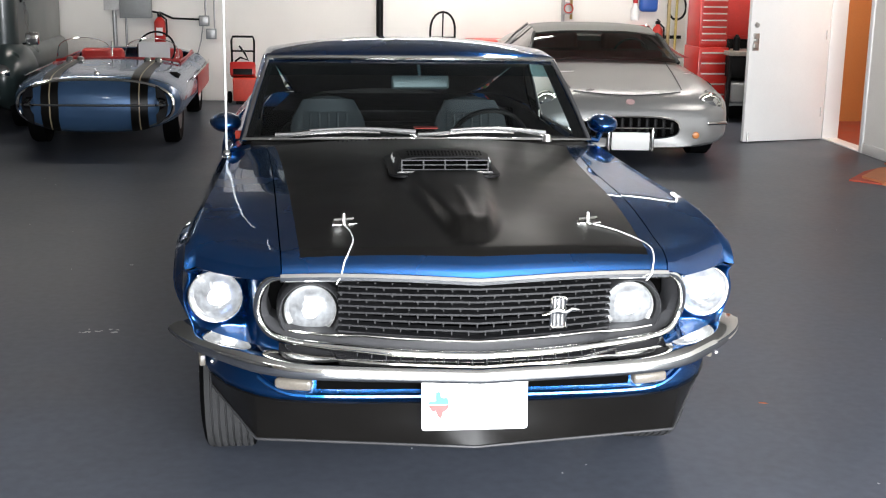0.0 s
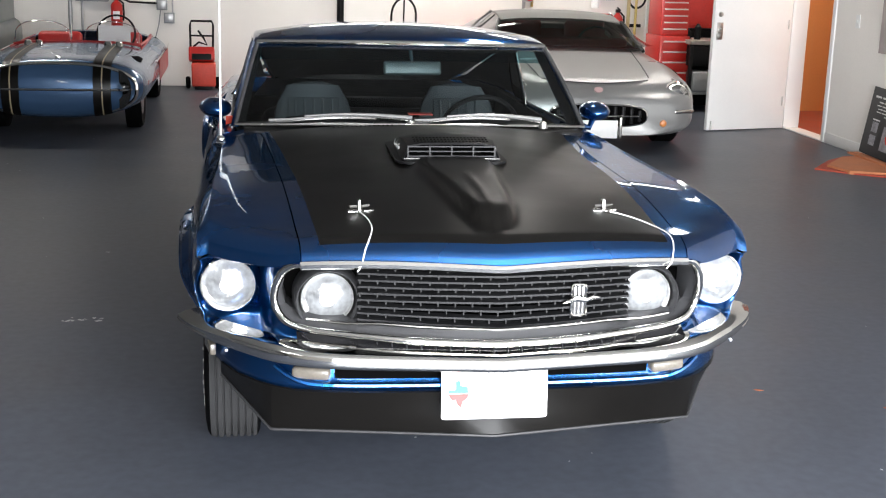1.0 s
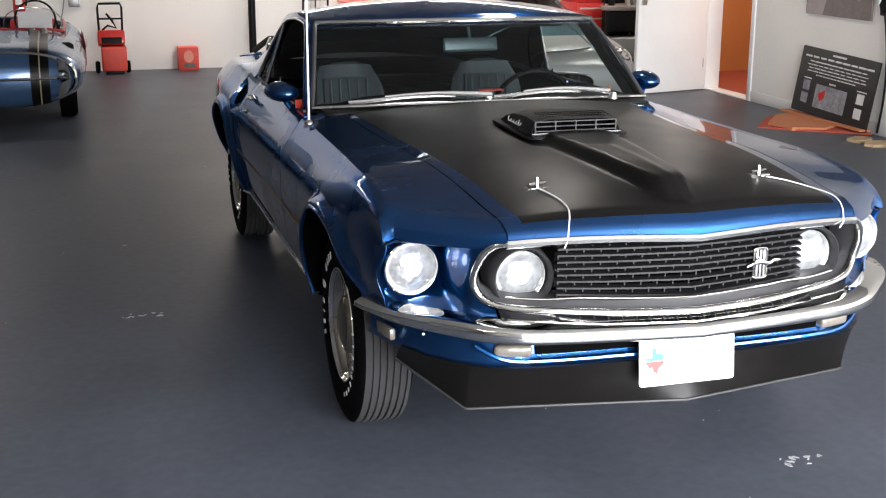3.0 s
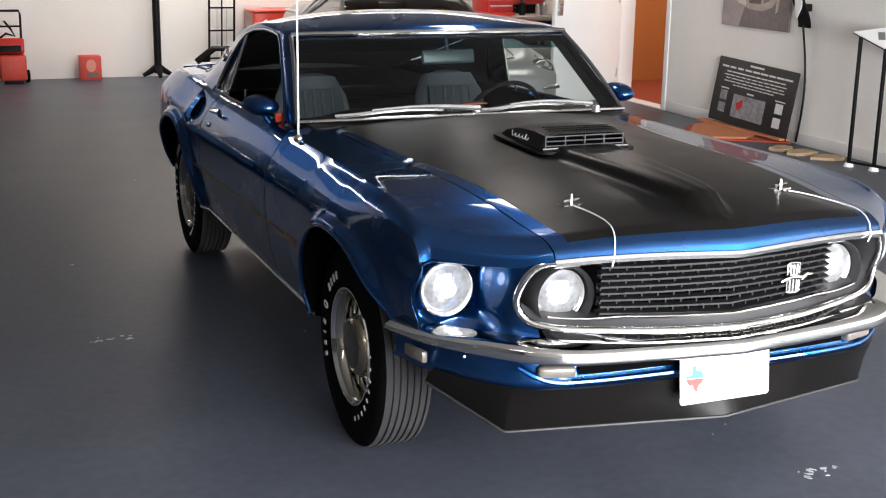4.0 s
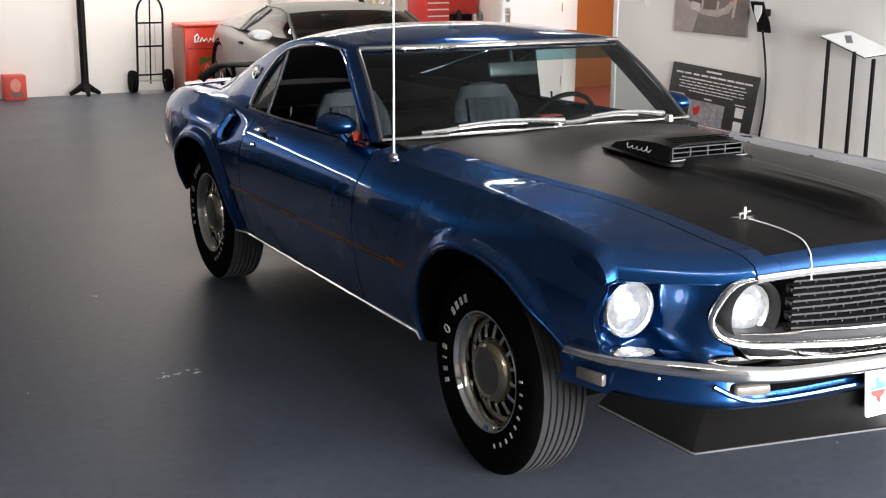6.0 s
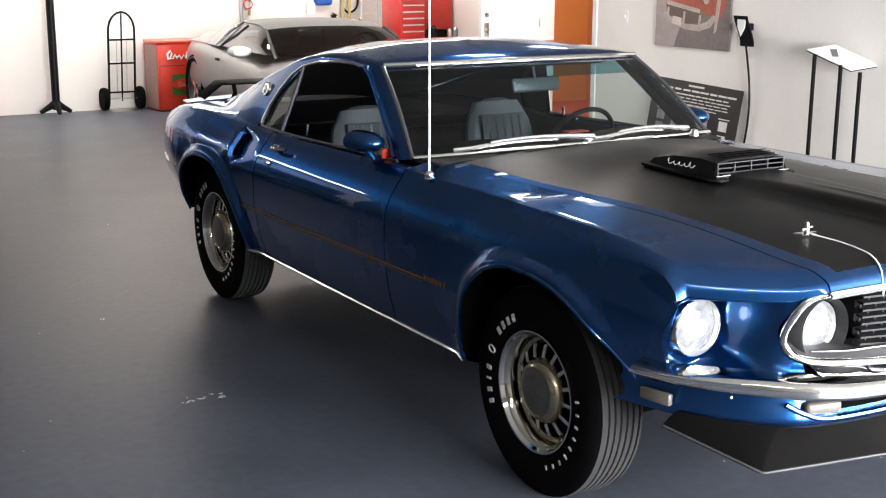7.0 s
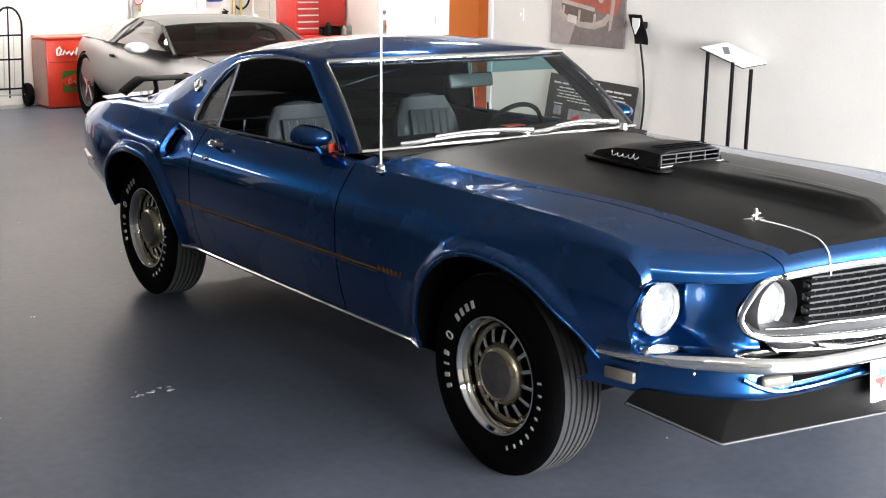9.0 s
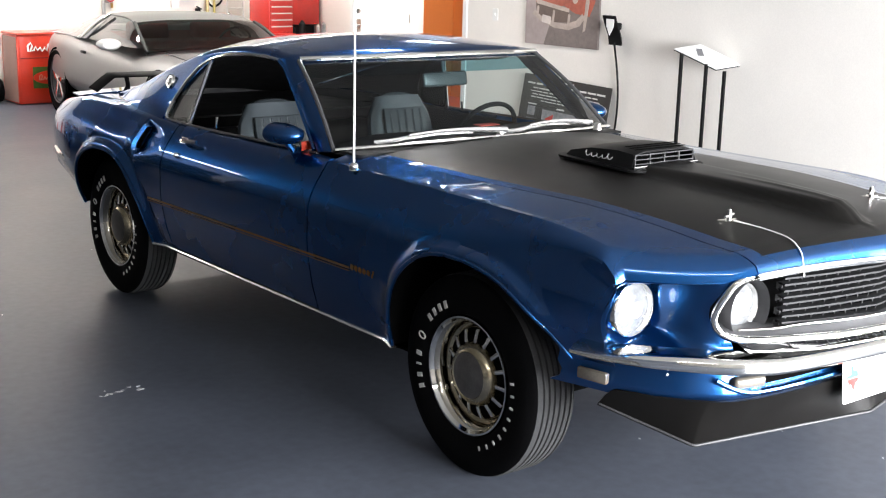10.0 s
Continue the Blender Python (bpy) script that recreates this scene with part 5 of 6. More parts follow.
part("printed_lamp", prism([(0.042 * math.cos(a / 16 * 2 * math.pi), 0.065 * math.sin(a / 16 * 2 * math.pi)) for a in range(16)], 0.0230, pose(0.175, 0.09, 0)), POSTERPALE, poster)
part("printed_plate", prism(rounded(0.12, 0.07, 0.01), 0.0233, pose(-0.19, -0.13, 0, 0, 0, -8)), material("poster_light", (0.62, 0.56, 0.53), 0.45, 0.0, 0.0, 0.15), poster)
switch = thing("light_switch", "white wall switch plate", "switch", pose(WALL_E - 0.002, 6.30, 1.14, 90, 0, -90))
part("plate", prism(rounded(0.075, 0.115, 0.008), 0.006), WHITE, switch)
part("toggle", box(0.012, 0.026, 0.012, (0, 0, 0.009), 0.002), WHITE, switch)

brk = thing("wall_holder", "black bent wall holder with a white shield-shaped face and cord", "holder", pose(WALL_E - 0.002, 4.655, 0.965, 0, 0, -90))
P = [[(x, -0.10 + 0.05 * math.cos((z / 0.25) * 2.6), z) for x in spaced(-0.075, 0.075, 7)] for z in spaced(0, 0.25, 12)]
part("face_plate", grid(P, (0, -1, 0)), BLACK, brk, thick=0.012)
part("mount", box(0.05, 0.07, 0.06, (0, -0.035, 0.16), 0.008), BLACK, brk)
sh = [(-0.045, 0.24), (0.048, 0.24), (0.044, 0.16), (0.0, 0.085), (-0.040, 0.16)]
bm = prism(sh, 0.006)
part("shield", moved(bm, pose(0.008, -0.128, 0, 90)), WHITE, brk, "white shield-shaped emblem")
part("cord", tube([(0.07 * math.sin(t * 3.1) - 0.02 * t, -0.06 + 0.04 * t, -0.965 * t + 0.02) for t in spaced(0, 1, 22)], 0.009, 8), BLACK, brk, "hanging black cord")

bd = thing("display_board", "black printed display board leaning on the wall", "sign", pose(4.55, 5.26, 0.045, 0, 0, -90) @ pose(0, 0, 0, 0, 2.0, 0) @ pose(0, 0, 0, 82))
BOARD = material("black_board", (0.012, 0.011, 0.011), 0.35, 0.0, 0.0, 0.1)
PRINT = material("white_board_print", (0.62, 0.62, 0.60), 0.5, 0.0, 0.0, 0.1)
PRINTGREY = material("grey_board_print", (0.22, 0.22, 0.24), 0.5, 0.0, 0.0, 0.4, 18.0, 60.0)
part("panel", prism(rounded(1.13, 0.57, 0.01), 0.012, pose(0, 0.285, -0.006)), BOARD, bd)
part("text_bar", prism(rounded(0.20, 0.016, 0.004, 3), 0.0135, pose(0, 0.535, -0.006)), PRINT, bd)
for k, (wd, y, h) in enumerate(((1.02, 0.492, 0.026), (0.86, 0.452, 0.018), (0.90, 0.422, 0.014), (0.86, 0.395, 0.014), (0.88, 0.368, 0.014), (0.60, 0.342, 0.014))):
    n = 9 + (k % 3)
    x = -wd / 2
    for j in range(n):
        ww = wd / n * rng.uniform(0.7, 0.95)
        part("text_bar", prism(rounded(ww, h * 0.62, 0.002, 2), 0.0135, pose(x + wd / n * (j + 0.5), y, -0.006)), PRINT, bd)
        x += 0
part("picture", prism(rounded(0.46, 0.20, 0.004), 0.0135, pose(-0.02, 0.17, -0.006)), PRINTGREY, bd, "grey photograph on the board")
part("picture_red", prism([(-0.10, 0.0), (0.0, 0.05), (0.0, -0.02), (-0.06, -0.06)], 0.0142, pose(-0.10, 0.19, -0.006)), RED, bd)
for x, y in ((-0.40, 0.24), (-0.40, 0.13), (0.40, 0.24), (0.40, 0.12)):
    part("picture", prism(rounded(0.10, 0.085, 0.003), 0.0135, pose(x, y, -0.006)), PRINTGREY if x < 0 else PRINT, bd)
part("text_bar", prism(rounded(0.10, 0.014, 0.003, 2), 0.0135, pose(-0.02, 0.295, -0.006)), PRINT, bd)
part("text_bar", prism(rounded(0.12, 0.010, 0.003, 2), 0.0135, pose(-0.40, 0.302, -0.006)), PRINT, bd)
part("text_bar", prism(rounded(0.14, 0.010, 0.003, 2), 0.0135, pose(0.40, 0.302, -0.006)), PRINT, bd)

CARD = material("orange_cardboard", (0.48, 0.17, 0.07), 0.8, 0.0, 0.0, 0.12, 4.0, 60.0, 0.1)
REDMAT = material("red_mat", (0.38, 0.06, 0.03), 0.85, 0.0, 0.0, 0.2, 6.0, 120.0, 0.2)
mat_t = thing("floor_mat", "flat red and orange mats lying on the floor", "mat", pose(4.25, 5.32, 0, 0, 0, 0))
part("lower_sheet", prism([(-0.36, -0.05), (-0.10, -0.30), (0.36, -0.62), (0.38, 0.55), (0.20, 0.56), (-0.05, 0.35)], 0.012), REDMAT, mat_t, "red woven mat")
part("upper_sheet", prism([(-0.22, 0.02), (-0.16, -0.26), (0.10, -0.36), (0.30, -0.22), (0.28, 0.46), (0.10, 0.42)], 0.030), CARD, mat_t, "orange cardboard sheet")
part("board_rest", slab(0.24, 0.34, -0.62, 0.60, 0.03, 0.045), CARD, mat_t)
rag = thing("folded_cloths", "pale folded cloths on the floor by the wall", "cloth", pose(4.38, 4.25, 0))
for k, (x, y, a) in enumerate(((0, 0, 12), (0.05, -0.24, -20), (-0.04, 0.22, 40))):
    part("cloth", prism([(r * math.cos(t), 0.8 * r * math.sin(t)) for t, r in [(2 * math.pi * j / 9, rng.uniform(0.09, 0.16)) for j in range(9)]], 0.022, pose(x, y, 0.0, 0, 0, a)), material("tan_cloth", (0.42, 0.30, 0.18), 0.9, 0.0, 0.0, 0.25, 9.0, 80.0, 0.3), rag)

st = thing("display_stand", "black-legged display stand with slanted white top", "stand", pose(4.43, 3.55, 0))
for x, y, z in ((-0.05, 0.15, 0.975), (0.013, -0.054, 0.905), (0.06, -0.20, 0.86)):
    part("leg", box(0.024, 0.024, z, (x, y, z / 2), 0.004), BLACK, st)
    part("foot", lathe([(0, 0.03), (0.03, 0.026), (0.04, 0.0)], "z", 14, (x, y, 0)), WHITE, st)
part("base_bar", tube([(-0.05, 0.15, 0.035), (0.06, -0.20, 0.035)], 0.010, 8), BLACK, st)
A, B = Vector((-0.065, 0.22, 1.0)), Vector((0.035, -0.135, 0.865))
off = Vector((0.22, -0.08, 0.035))
up = (B - A).cross(off).normalized()
up = up if up.z > 0 else -up
corners = [A, B, B + off, A + off]
part("top_rim", tube([tuple(c - up * 0.004) for c in (A, B, B + off)], 0.0045, 6), BLACK, st)
bm = bmesh.new()
lo, hi = [bm.verts.new(c) for c in corners], [bm.verts.new(c + up * 0.008) for c in corners]
bm.faces.new(lo), bm.faces.new(hi)
for k in range(4):
    bm.faces.new((lo[k], lo[(k + 1) % 4], hi[(k + 1) % 4], hi[k]))
part("top_panel", solid(bm), WHITE, st, "slanted white printed top")
mid = A.lerp(B, 0.3) + off * 0.5 + up * 0.009
part("top_print", moved(box(0.05, 0.10, 0.001), Matrix.Translation(mid) @ up.to_track_quat("Z", "Y").to_matrix().to_4x4()), GREY_INK, st)

# ---- north wall ----
GREYBOX = material("grey_steel_box", (0.26, 0.27, 0.27), 0.45, 0.2, 0.0, 0.08)
CONDUIT = material("galvanised_conduit", (0.42, 0.42, 0.42), 0.4, 0.7, 0.0, 0.15, 20.0, 120.0)
NY = WALL_N
pan = thing("electrical_panel", "grey steel electrical panel on the wall", "electrical panel", pose(-2.39, NY, 0.955))
part("case", slab(-0.18, 0.18, -0.12, 0, 0, 0.62, 0.006), GREYBOX, pan)
part("door", slab(-0.16, 0.16, -0.128, -0.12, 0.03, 0.59, 0.003), GREYBOX, pan)
part("latch", box(0.02, 0.012, 0.05, (0.13, -0.132, 0.30), 0.003), STEEL, pan)
meter = thing("meter_box", "pale square meter box above a conduit", "electrical box", pose(-2.66, NY, 1.04))
part("case", slab(-0.09, 0.09, -0.08, 0, 0, 0.40, 0.006), material("pale_grey_box", (0.5, 0.5, 0.49), 0.5), meter)
part("dial", lathe([(0, -0.10), (0.05, -0.095), (0.055, -0.08)], "y", 20, (0, 0, 0.25)), GREYBOX, meter)
for x, z0, z1, r in ((-2.64, 0.0, 1.04, 0.024), (-2.51, 0.0, 0.955, 0.014), (-1.60, 0.95, 3.2, 0.012), (-1.50, 0.80, 3.2, 0.010)):
    tagged(part("conduit", tube([(x, NY - 0.03, z0), (x, NY - 0.03, z1)], r, 10), CONDUIT), "straight metal conduit on the wall", "conduit")
tagged(part("conduit", tube([(-2.21, NY - 0.04, 1.03), (-2.10, NY - 0.04, 1.01), (-1.98, NY - 0.04, 0.955), (-1.67, NY - 0.04, 0.945)], 0.012, 8), BLACK), "black flexible conduit along the wall", "conduit")
tagged(part("cord", tube([(-1.63, NY - 0.03, 0.90), (-1.66, NY - 0.03, 0.70), (-1.74, NY - 0.05, 0.40), (-1.76, NY - 0.05, 0.02)], 0.007, 6), GREYBOX), "thin grey cord hanging on the wall", "cord")
for x, z in ((-1.62, 0.93), (-1.54, 0.78)):
    jb = thing("junction_box", "small grey outlet box on the wall", "outlet box", pose(x, NY, z), "outlet boxes")
    part("box", box(0.12, 0.05, 0.12, (0, -0.026, 0), 0.005), GREYBOX, jb)
    part("cover", box(0.09, 0.006, 0.09, (0, -0.053, 0), 0.002), CONDUIT, jb)


def extinguisher(m, h=0.36):
    ex = thing("fire_extinguisher", "red fire extinguisher hung on the wall", "fire extinguisher", m, "fire extinguishers")
    part("cylinder", lathe([(0, 0), (0.055, 0), (0.065, 0.015), (0.065, h * 0.72), (0.05, h * 0.80), (0.025, h * 0.86), (0.022, h * 0.92), (0, h * 0.92)], "z", 20), RED, ex)
    part("valve", box(0.05, 0.06, 0.04, (0, 0, h * 0.94), 0.008), BLACK, ex)
    part("lever", box(0.02, 0.13, 0.012, (0, -0.03, h * 1.0), 0.004, turn=(12, 0, 0)), BLACK, ex)
    part("hose", tube([(0.02, 0, h * 0.92), (0.075, -0.01, h * 0.80), (0.08, -0.01, h * 0.45), (0.07, -0.01, h * 0.25)], 0.011, 8), BLACK, ex)
    part("label_plate", grid([[(0.066 * math.sin(a), -0.066 * math.cos(a), z) for a in spaced(-0.6, 0.6, 7)] for z in (h * 0.30, h * 0.55)], (0, -1, 0)), WHITE, ex)
    part("wall_hook", box(0.05, 0.05, 0.05, (0, 0.075, h * 0.8), 0.004), STEEL, ex)
    return ex


extinguisher(pose(-2.12, NY - 0.102, 0.655))
extinguisher(pose(3.78, NY - 0.102, 0.57), 0.43)

post = thing("floor_post", "tall black steel post on a splayed foot", "post", pose(0.42, NY - 0.16, 0))
part("column", tube([(0, 0, 0.05), (0, 0, CEIL - 0.01)], 0.042, 14), BLACK, post)
for a in (15, 165, 270):
    part("foot", tube([(0, 0, 0.13), (0.07 * math.cos(radians(a)), 0.07 * math.sin(radians(a)), 0.08), (0.17 * math.cos(radians(a)), 0.13 * math.sin(radians(a)), 0.022)], [0.04, 0.034, 0.022], 8), BLACK, post)

cart = thing("red_cart", "red wheeled shop charger with black tube handle", "cart", pose(-1.17, NY - 0.30, 0))
part("lower_case", box(0.27, 0.22, 0.27, (0.02, 0, 0.17), 0.02, 3), ORANGE_RED, cart)
part("upper_case", box(0.29, 0.20, 0.16, (0.0, 0.02, 0.39), 0.02, 3, (-12, 0, 0)), RED, cart)
part("control_panel", box(0.22, 0.01, 0.07, (0.0, -0.085, 0.375), 0.004, 2, (-12, 0, 0)), BLACK, cart)
part("handle", tube([(-0.125, 0.06, 0.42), (-0.13, 0.07, 0.72), (-0.115, 0.075, 0.765), (0.115, 0.075, 0.765), (0.13, 0.07, 0.72), (0.125, 0.06, 0.42)], 0.013, 8), BLACK, cart)
part("cross_bar", tube([(-0.125, 0.065, 0.60), (0.125, 0.065, 0.60)], 0.010, 8), BLACK, cart)
part("cable_bundle", tube([(-0.09, 0.04, 0.48), (-0.03, 0.02, 0.53), (0.06, 0.03, 0.50), (0.02, 0.03, 0.58), (-0.04, 0.05, 0.66)], 0.012, 8), BLACK, cart)
for x in (-0.16, 0.17):
    part("wheel", lathe([(0, -0.025), (0.055, -0.025), (0.068, -0.015), (0.068, 0.015), (0.055, 0.025), (0, 0.025)], "x", 20, (x, 0.06, 0.068)), RUBBER, cart)
part("front_foot", box(0.20, 0.03, 0.04, (0.02, -0.09, 0.02), 0.006), BLACK, cart)

can = thing("red_crate", "small red printed crate against the wall", "crate", pose(-0.325, NY - 0.13, 0))
part("body", box(0.225, 0.20, 0.262, (0, 0, 0.132), 0.008), ORANGE_RED, can)
part("pale_print", prism([(0.055 * math.cos(a / 14 * 2 * math.pi), 0.07 * math.sin(a / 14 * 2 * math.pi)) for a in range(14)], 0.002, pose(0, -0.1, 0.16, 90)), material("pink_print", (0.70, 0.25, 0.18), 0.5), can)
part("dark_print", prism(rounded(0.13, 0.05, 0.01), 0.002, pose(0.01, -0.1, 0.06, 90)), POSTERDARK, can)

ht = thing("hand_truck", "black steel hand truck with rubber wheels", "hand truck", pose(1.16, NY - 0.10, 0, 6, 0, 0))
part("frame", tube([(-0.145, 0, 0.10), (-0.145, 0, 0.86)] + [(-0.145 * math.cos(a), 0, 0.88 + 0.20 * math.sin(a)) for a in spaced(0.2, math.pi - 0.2, 9)] + [(0.145, 0, 0.86), (0.145, 0, 0.10)], 0.013, 8), BLACK, ht)
part("centre_bar", tube([(0, 0, 0.10), (0, 0, 1.07)], 0.009, 8), BLACK, ht)
for x in (-0.055, 0.055):
    part("rod", tube([(x, 0, 0.18), (x, 0, 0.78)], 0.005, 6), STEEL, ht)
for z in (0.20, 0.52, 0.78):
    part("cross_bar", tube([(-0.145, 0, z), (0.145, 0, z)], 0.010, 8), BLACK, ht)
part("toe_plate", box(0.30, 0.18, 0.012, (0, -0.08, 0.012), 0.004), STEEL, ht)
for x in (-0.20, 0.20):
    part("wheel", lathe([(0, -0.035), (0.08, -0.03), (0.12, -0.03), (0.128, 0), (0.12, 0.03), (0.08, 0.03), (0, 0.035)], "x", 24, (x, 0.0, 0.13)), RUBBER, ht)
part("axle", tube([(-0.20, 0, 0.13), (0.20, 0, 0.13)], 0.010, 8), STEEL, ht)

ck = thing("drink_cooler", "red vintage drink cooler with white scroll and green band", "cooler", pose(1.77, NY - 0.27, 0))
COLA = material("bright_red_enamel", (0.62, 0.035, 0.012), 0.32, 0.0, 0.4, 0.08)
part("cabinet", box(0.63, 0.44, 0.73, (0, 0, 0.375), 0.015, 3), COLA, ck)
part("side_panel", slab(-0.321, -0.316, -0.20, 0.20, 0.03, 0.72), material("greyish_side", (0.36, 0.22, 0.19), 0.5), ck, "greyish side")
part("lid", box(0.65, 0.46, 0.03, (0, 0, 0.752), 0.010, 3), COLA, ck)
part("seam", box(0.60, 0.006, 0.012, (0, -0.221, 0.50), 0.002), material("dark_red", (0.25, 0.015, 0.01), 0.4), ck)
part("green_band", prism(rounded(0.44, 0.23, 0.01), 0.004, pose(0.06, -0.219, 0.29, 90)), material("green_enamel", (0.05, 0.12, 0.02), 0.4), ck)
part("red_oval", prism([(0.22 * math.cos(a / 20 * 2 * math.pi), 0.075 * math.sin(a / 20 * 2 * math.pi)) for a in range(20)], 0.007, pose(0.06, -0.219, 0.29, 90)), COLA, ck)
scroll = [(-0.20, 0.57), (-0.205, 0.63), (-0.17, 0.66), (-0.155, 0.63), (-0.18, 0.57), (-0.14, 0.58), (-0.12, 0.62), (-0.10, 0.58), (-0.07, 0.61), (-0.05, 0.57), (-0.02, 0.61), (0.00, 0.57), (0.02, 0.64), (0.06, 0.67), (0.05, 0.60), (0.08, 0.57), (0.11, 0.62), (0.13, 0.57), (0.16, 0.67), (0.17, 0.58), (0.22, 0.60)]
part("white_scroll", tube([(x, -0.224, z) for x, z in scroll], 0.011, 6), WHITE, ck, "white scroll stroke")
part("small_scroll", tube([(x * 0.7 + 0.05, -0.229, 0.29 + (z - 0.61) * 0.7) for x, z in scroll], 0.007, 6), material("faded_pink", (0.6, 0.25, 0.2), 0.5), ck)
part("front_edge", box(0.03, 0.45, 0.71, (-0.305, 0.0, 0.37), 0.006), COLA, ck)

# tool corner by the east wall
DRAWER = material("drawer_trim", (0.62, 0.60, 0.57), 0.35, 0.6)


def tool_chest(m):
    tc = thing("tool_chest", "tall red rolling tool chest with many drawers", "tool chest", m)
    part("lower_cabinet", box(0.34, 0.44, 0.72, (0, 0, 0.44), 0.008), RED, tc)
    part("upper_chest", box(0.32, 0.38, 0.62, (0, 0.01, 1.11), 0.008), RED, tc)
    for k in range(6):
        d = part("drawer", box(0.30, 0.012, 0.10, (0, -0.224, 0.14 + 0.112 * k), 0.003), RED, tc)
        part("pull", box(0.28, 0.018, 0.016, (0, -0.236, 0.18 + 0.112 * k), 0.004), DRAWER, d)
    for k in range(8):
        d = part("drawer", box(0.29, 0.012, 0.064, (0, -0.184, 0.85 + 0.071 * k), 0.003), RED, tc)
        part("pull", box(0.27, 0.016, 0.013, (0, -0.195, 0.872 + 0.071 * k), 0.003), DRAWER, d)
    for x in (-0.13, 0.13):
        for y in (-0.16, 0.16):
            part("caster", lathe([(0, -0.015), (0.035, -0.015), (0.035, 0.015), (0, 0.015)], "x", 14, (x, y, 0.04)), RUBBER, tc)
    return tc


tool_chest(pose(3.93, 9.25, 0, 0, 0, 4))
rc = thing("red_cabinet", "red steel tool cabinet beside the bench", "cabinet", pose(4.37, 9.55, 0))
part("case", box(0.50, 0.40, 0.62, (0, 0, 1.18), 0.01), RED, rc)
part("stand_frame", box(0.46, 0.36, 0.86, (0, 0.05, 0.43), 0.01), BLACK, rc)
part("door_panel", box(0.44, 0.01, 0.54, (0, -0.206, 1.18), 0.004), RED, rc)
bn = thing("workbench", "dark workbench with grey top and clutter", "workbench", pose(4.34, 9.10, 0))
part("top", box(0.56, 0.50, 0.045, (0, 0, 0.745), 0.006), material("bench_top", (0.28, 0.25, 0.22), 0.5, 0.0, 0.0, 0.2), bn)
part("drawer_unit", box(0.52, 0.44, 0.22, (0, 0.02, 0.60), 0.01), BLACK, bn)
part("shelf", box(0.54, 0.46, 0.03, (0, 0, 0.20), 0.004), GREYBOX, bn)
for x in (-0.26, 0.26):
    for y in (-0.22, 0.22):
        part("leg", box(0.04, 0.04, 0.73, (x, y, 0.365), 0.004), BLACK, bn)
tub = thing("storage_bin", "grey plastic storage bin under the bench", "bin", pose(4.30, 8.98, 0.215))
part("bin", box(0.40, 0.30, 0.22, (0, 0, 0.11), 0.03, 3), GREYBOX, tub)
for k, (x, y, r, h, mt) in enumerate(((4.36, 8.98, 0.028, 0.13, STEEL), (4.20, 9.05, 0.035, 0.17, BLACK), (4.12, 9.12, 0.03, 0.10, BLACK), (4.46, 9.02, 0.03, 0.15, GREYBOX))):
    tagged(part("spray_can", lathe([(0, 0), (r, 0), (r, h * 0.8), (r * 0.6, h * 0.9), (r * 0.4, h), (0, h)], "z", 16, (x, y, 0.768)), mt), "small shop can on the bench", "can", "bench cans")

sf = thing("wire_shelf", "white wire shelf frame against the wall", "shelf", pose(4.20, NY - 0.25, 0))
for x in (-0.11, 0.11):
    part("upright", tube([(x, 0, 0), (x, 0, 1.9)], 0.012, 8), WHITE, sf)
for k in range(11):
    part("rung", tube([(-0.11, 0, 0.25 + 0.15 * k), (0.11, 0, 0.25 + 0.15 * k)], 0.008, 6), WHITE, sf)
yp = thing("yellow_pole", "yellow and black long-handled tools on the wall", "tool", pose(4.00, NY - 0.10, 0))
part("handle", tube([(0, 0, 0.0), (0.02, 0.04, 1.9)], 0.016, 8), material("yellow_handle", (0.60, 0.48, 0.16), 0.5), yp)
part("second_handle", tube([(-0.09, -0.02, 0.0), (-0.08, 0.04, 1.7)], 0.022, 8), material("tan_handle", (0.50, 0.40, 0.20), 0.6), yp)
part("holder", box(0.24, 0.03, 0.04, (-0.03, 0.05, 0.80), 0.006), BLACK, yp)
hose = thing("hose_coil", "black coiled hose on the wall", "hose", pose(4.02, NY - 0.06, 1.16))
part("coil", tube([(0.11 * math.cos(a), 0.01 * math.sin(3 * a), 0.15 * math.sin(a)) for a in spaced(0, 4 * math.pi, 50)], 0.013, 8), BLACK, hose)
rcase = thing("red_first_aid_case", "red case hanging on the wall", "case", pose(3.56, NY - 0.06, 0.72))
part("case", box(0.24, 0.11, 0.22, (0, 0, 0.11), 0.015, 3), RED, rcase)
bb = thing("blue_bag", "blue plastic jug hanging on the wall", "jug", pose(3.66, NY - 0.07, 1.10))
part("jug", box(0.22, 0.12, 0.26, (0, 0, 0.13), 0.04, 3), material("blue_plastic", (0.02, 0.09, 0.38), 0.4), bb)
wb = thing("white_bag", "white bottles hanging beside the jug", "bottle", pose(3.50, NY - 0.07, 1.0))
part("bottle", lathe([(0, 0), (0.05, 0), (0.055, 0.12), (0.02, 0.17), (0.02, 0.20), (0, 0.20)], "z", 14), WHITE, wb)
part("red_cap", lathe([(0, 0.20), (0.03, 0.20), (0.03, 0.26), (0, 0.27)], "z", 12), RED, wb)
pipe = thing("wall_valve", "brass and steel pipe valve on the wall", "valve", pose(2.62, NY - 0.06, 0))
part("riser", tube([(0, 0, 0.0), (0, 0, 2.6)], 0.022, 8), CONDUIT, pipe)
part("second_riser", tube([(0.10, 0, 1.0), (0.10, 0, 2.6)], 0.016, 8), material("brass", (0.45, 0.33, 0.12), 0.35, 0.9), pipe)
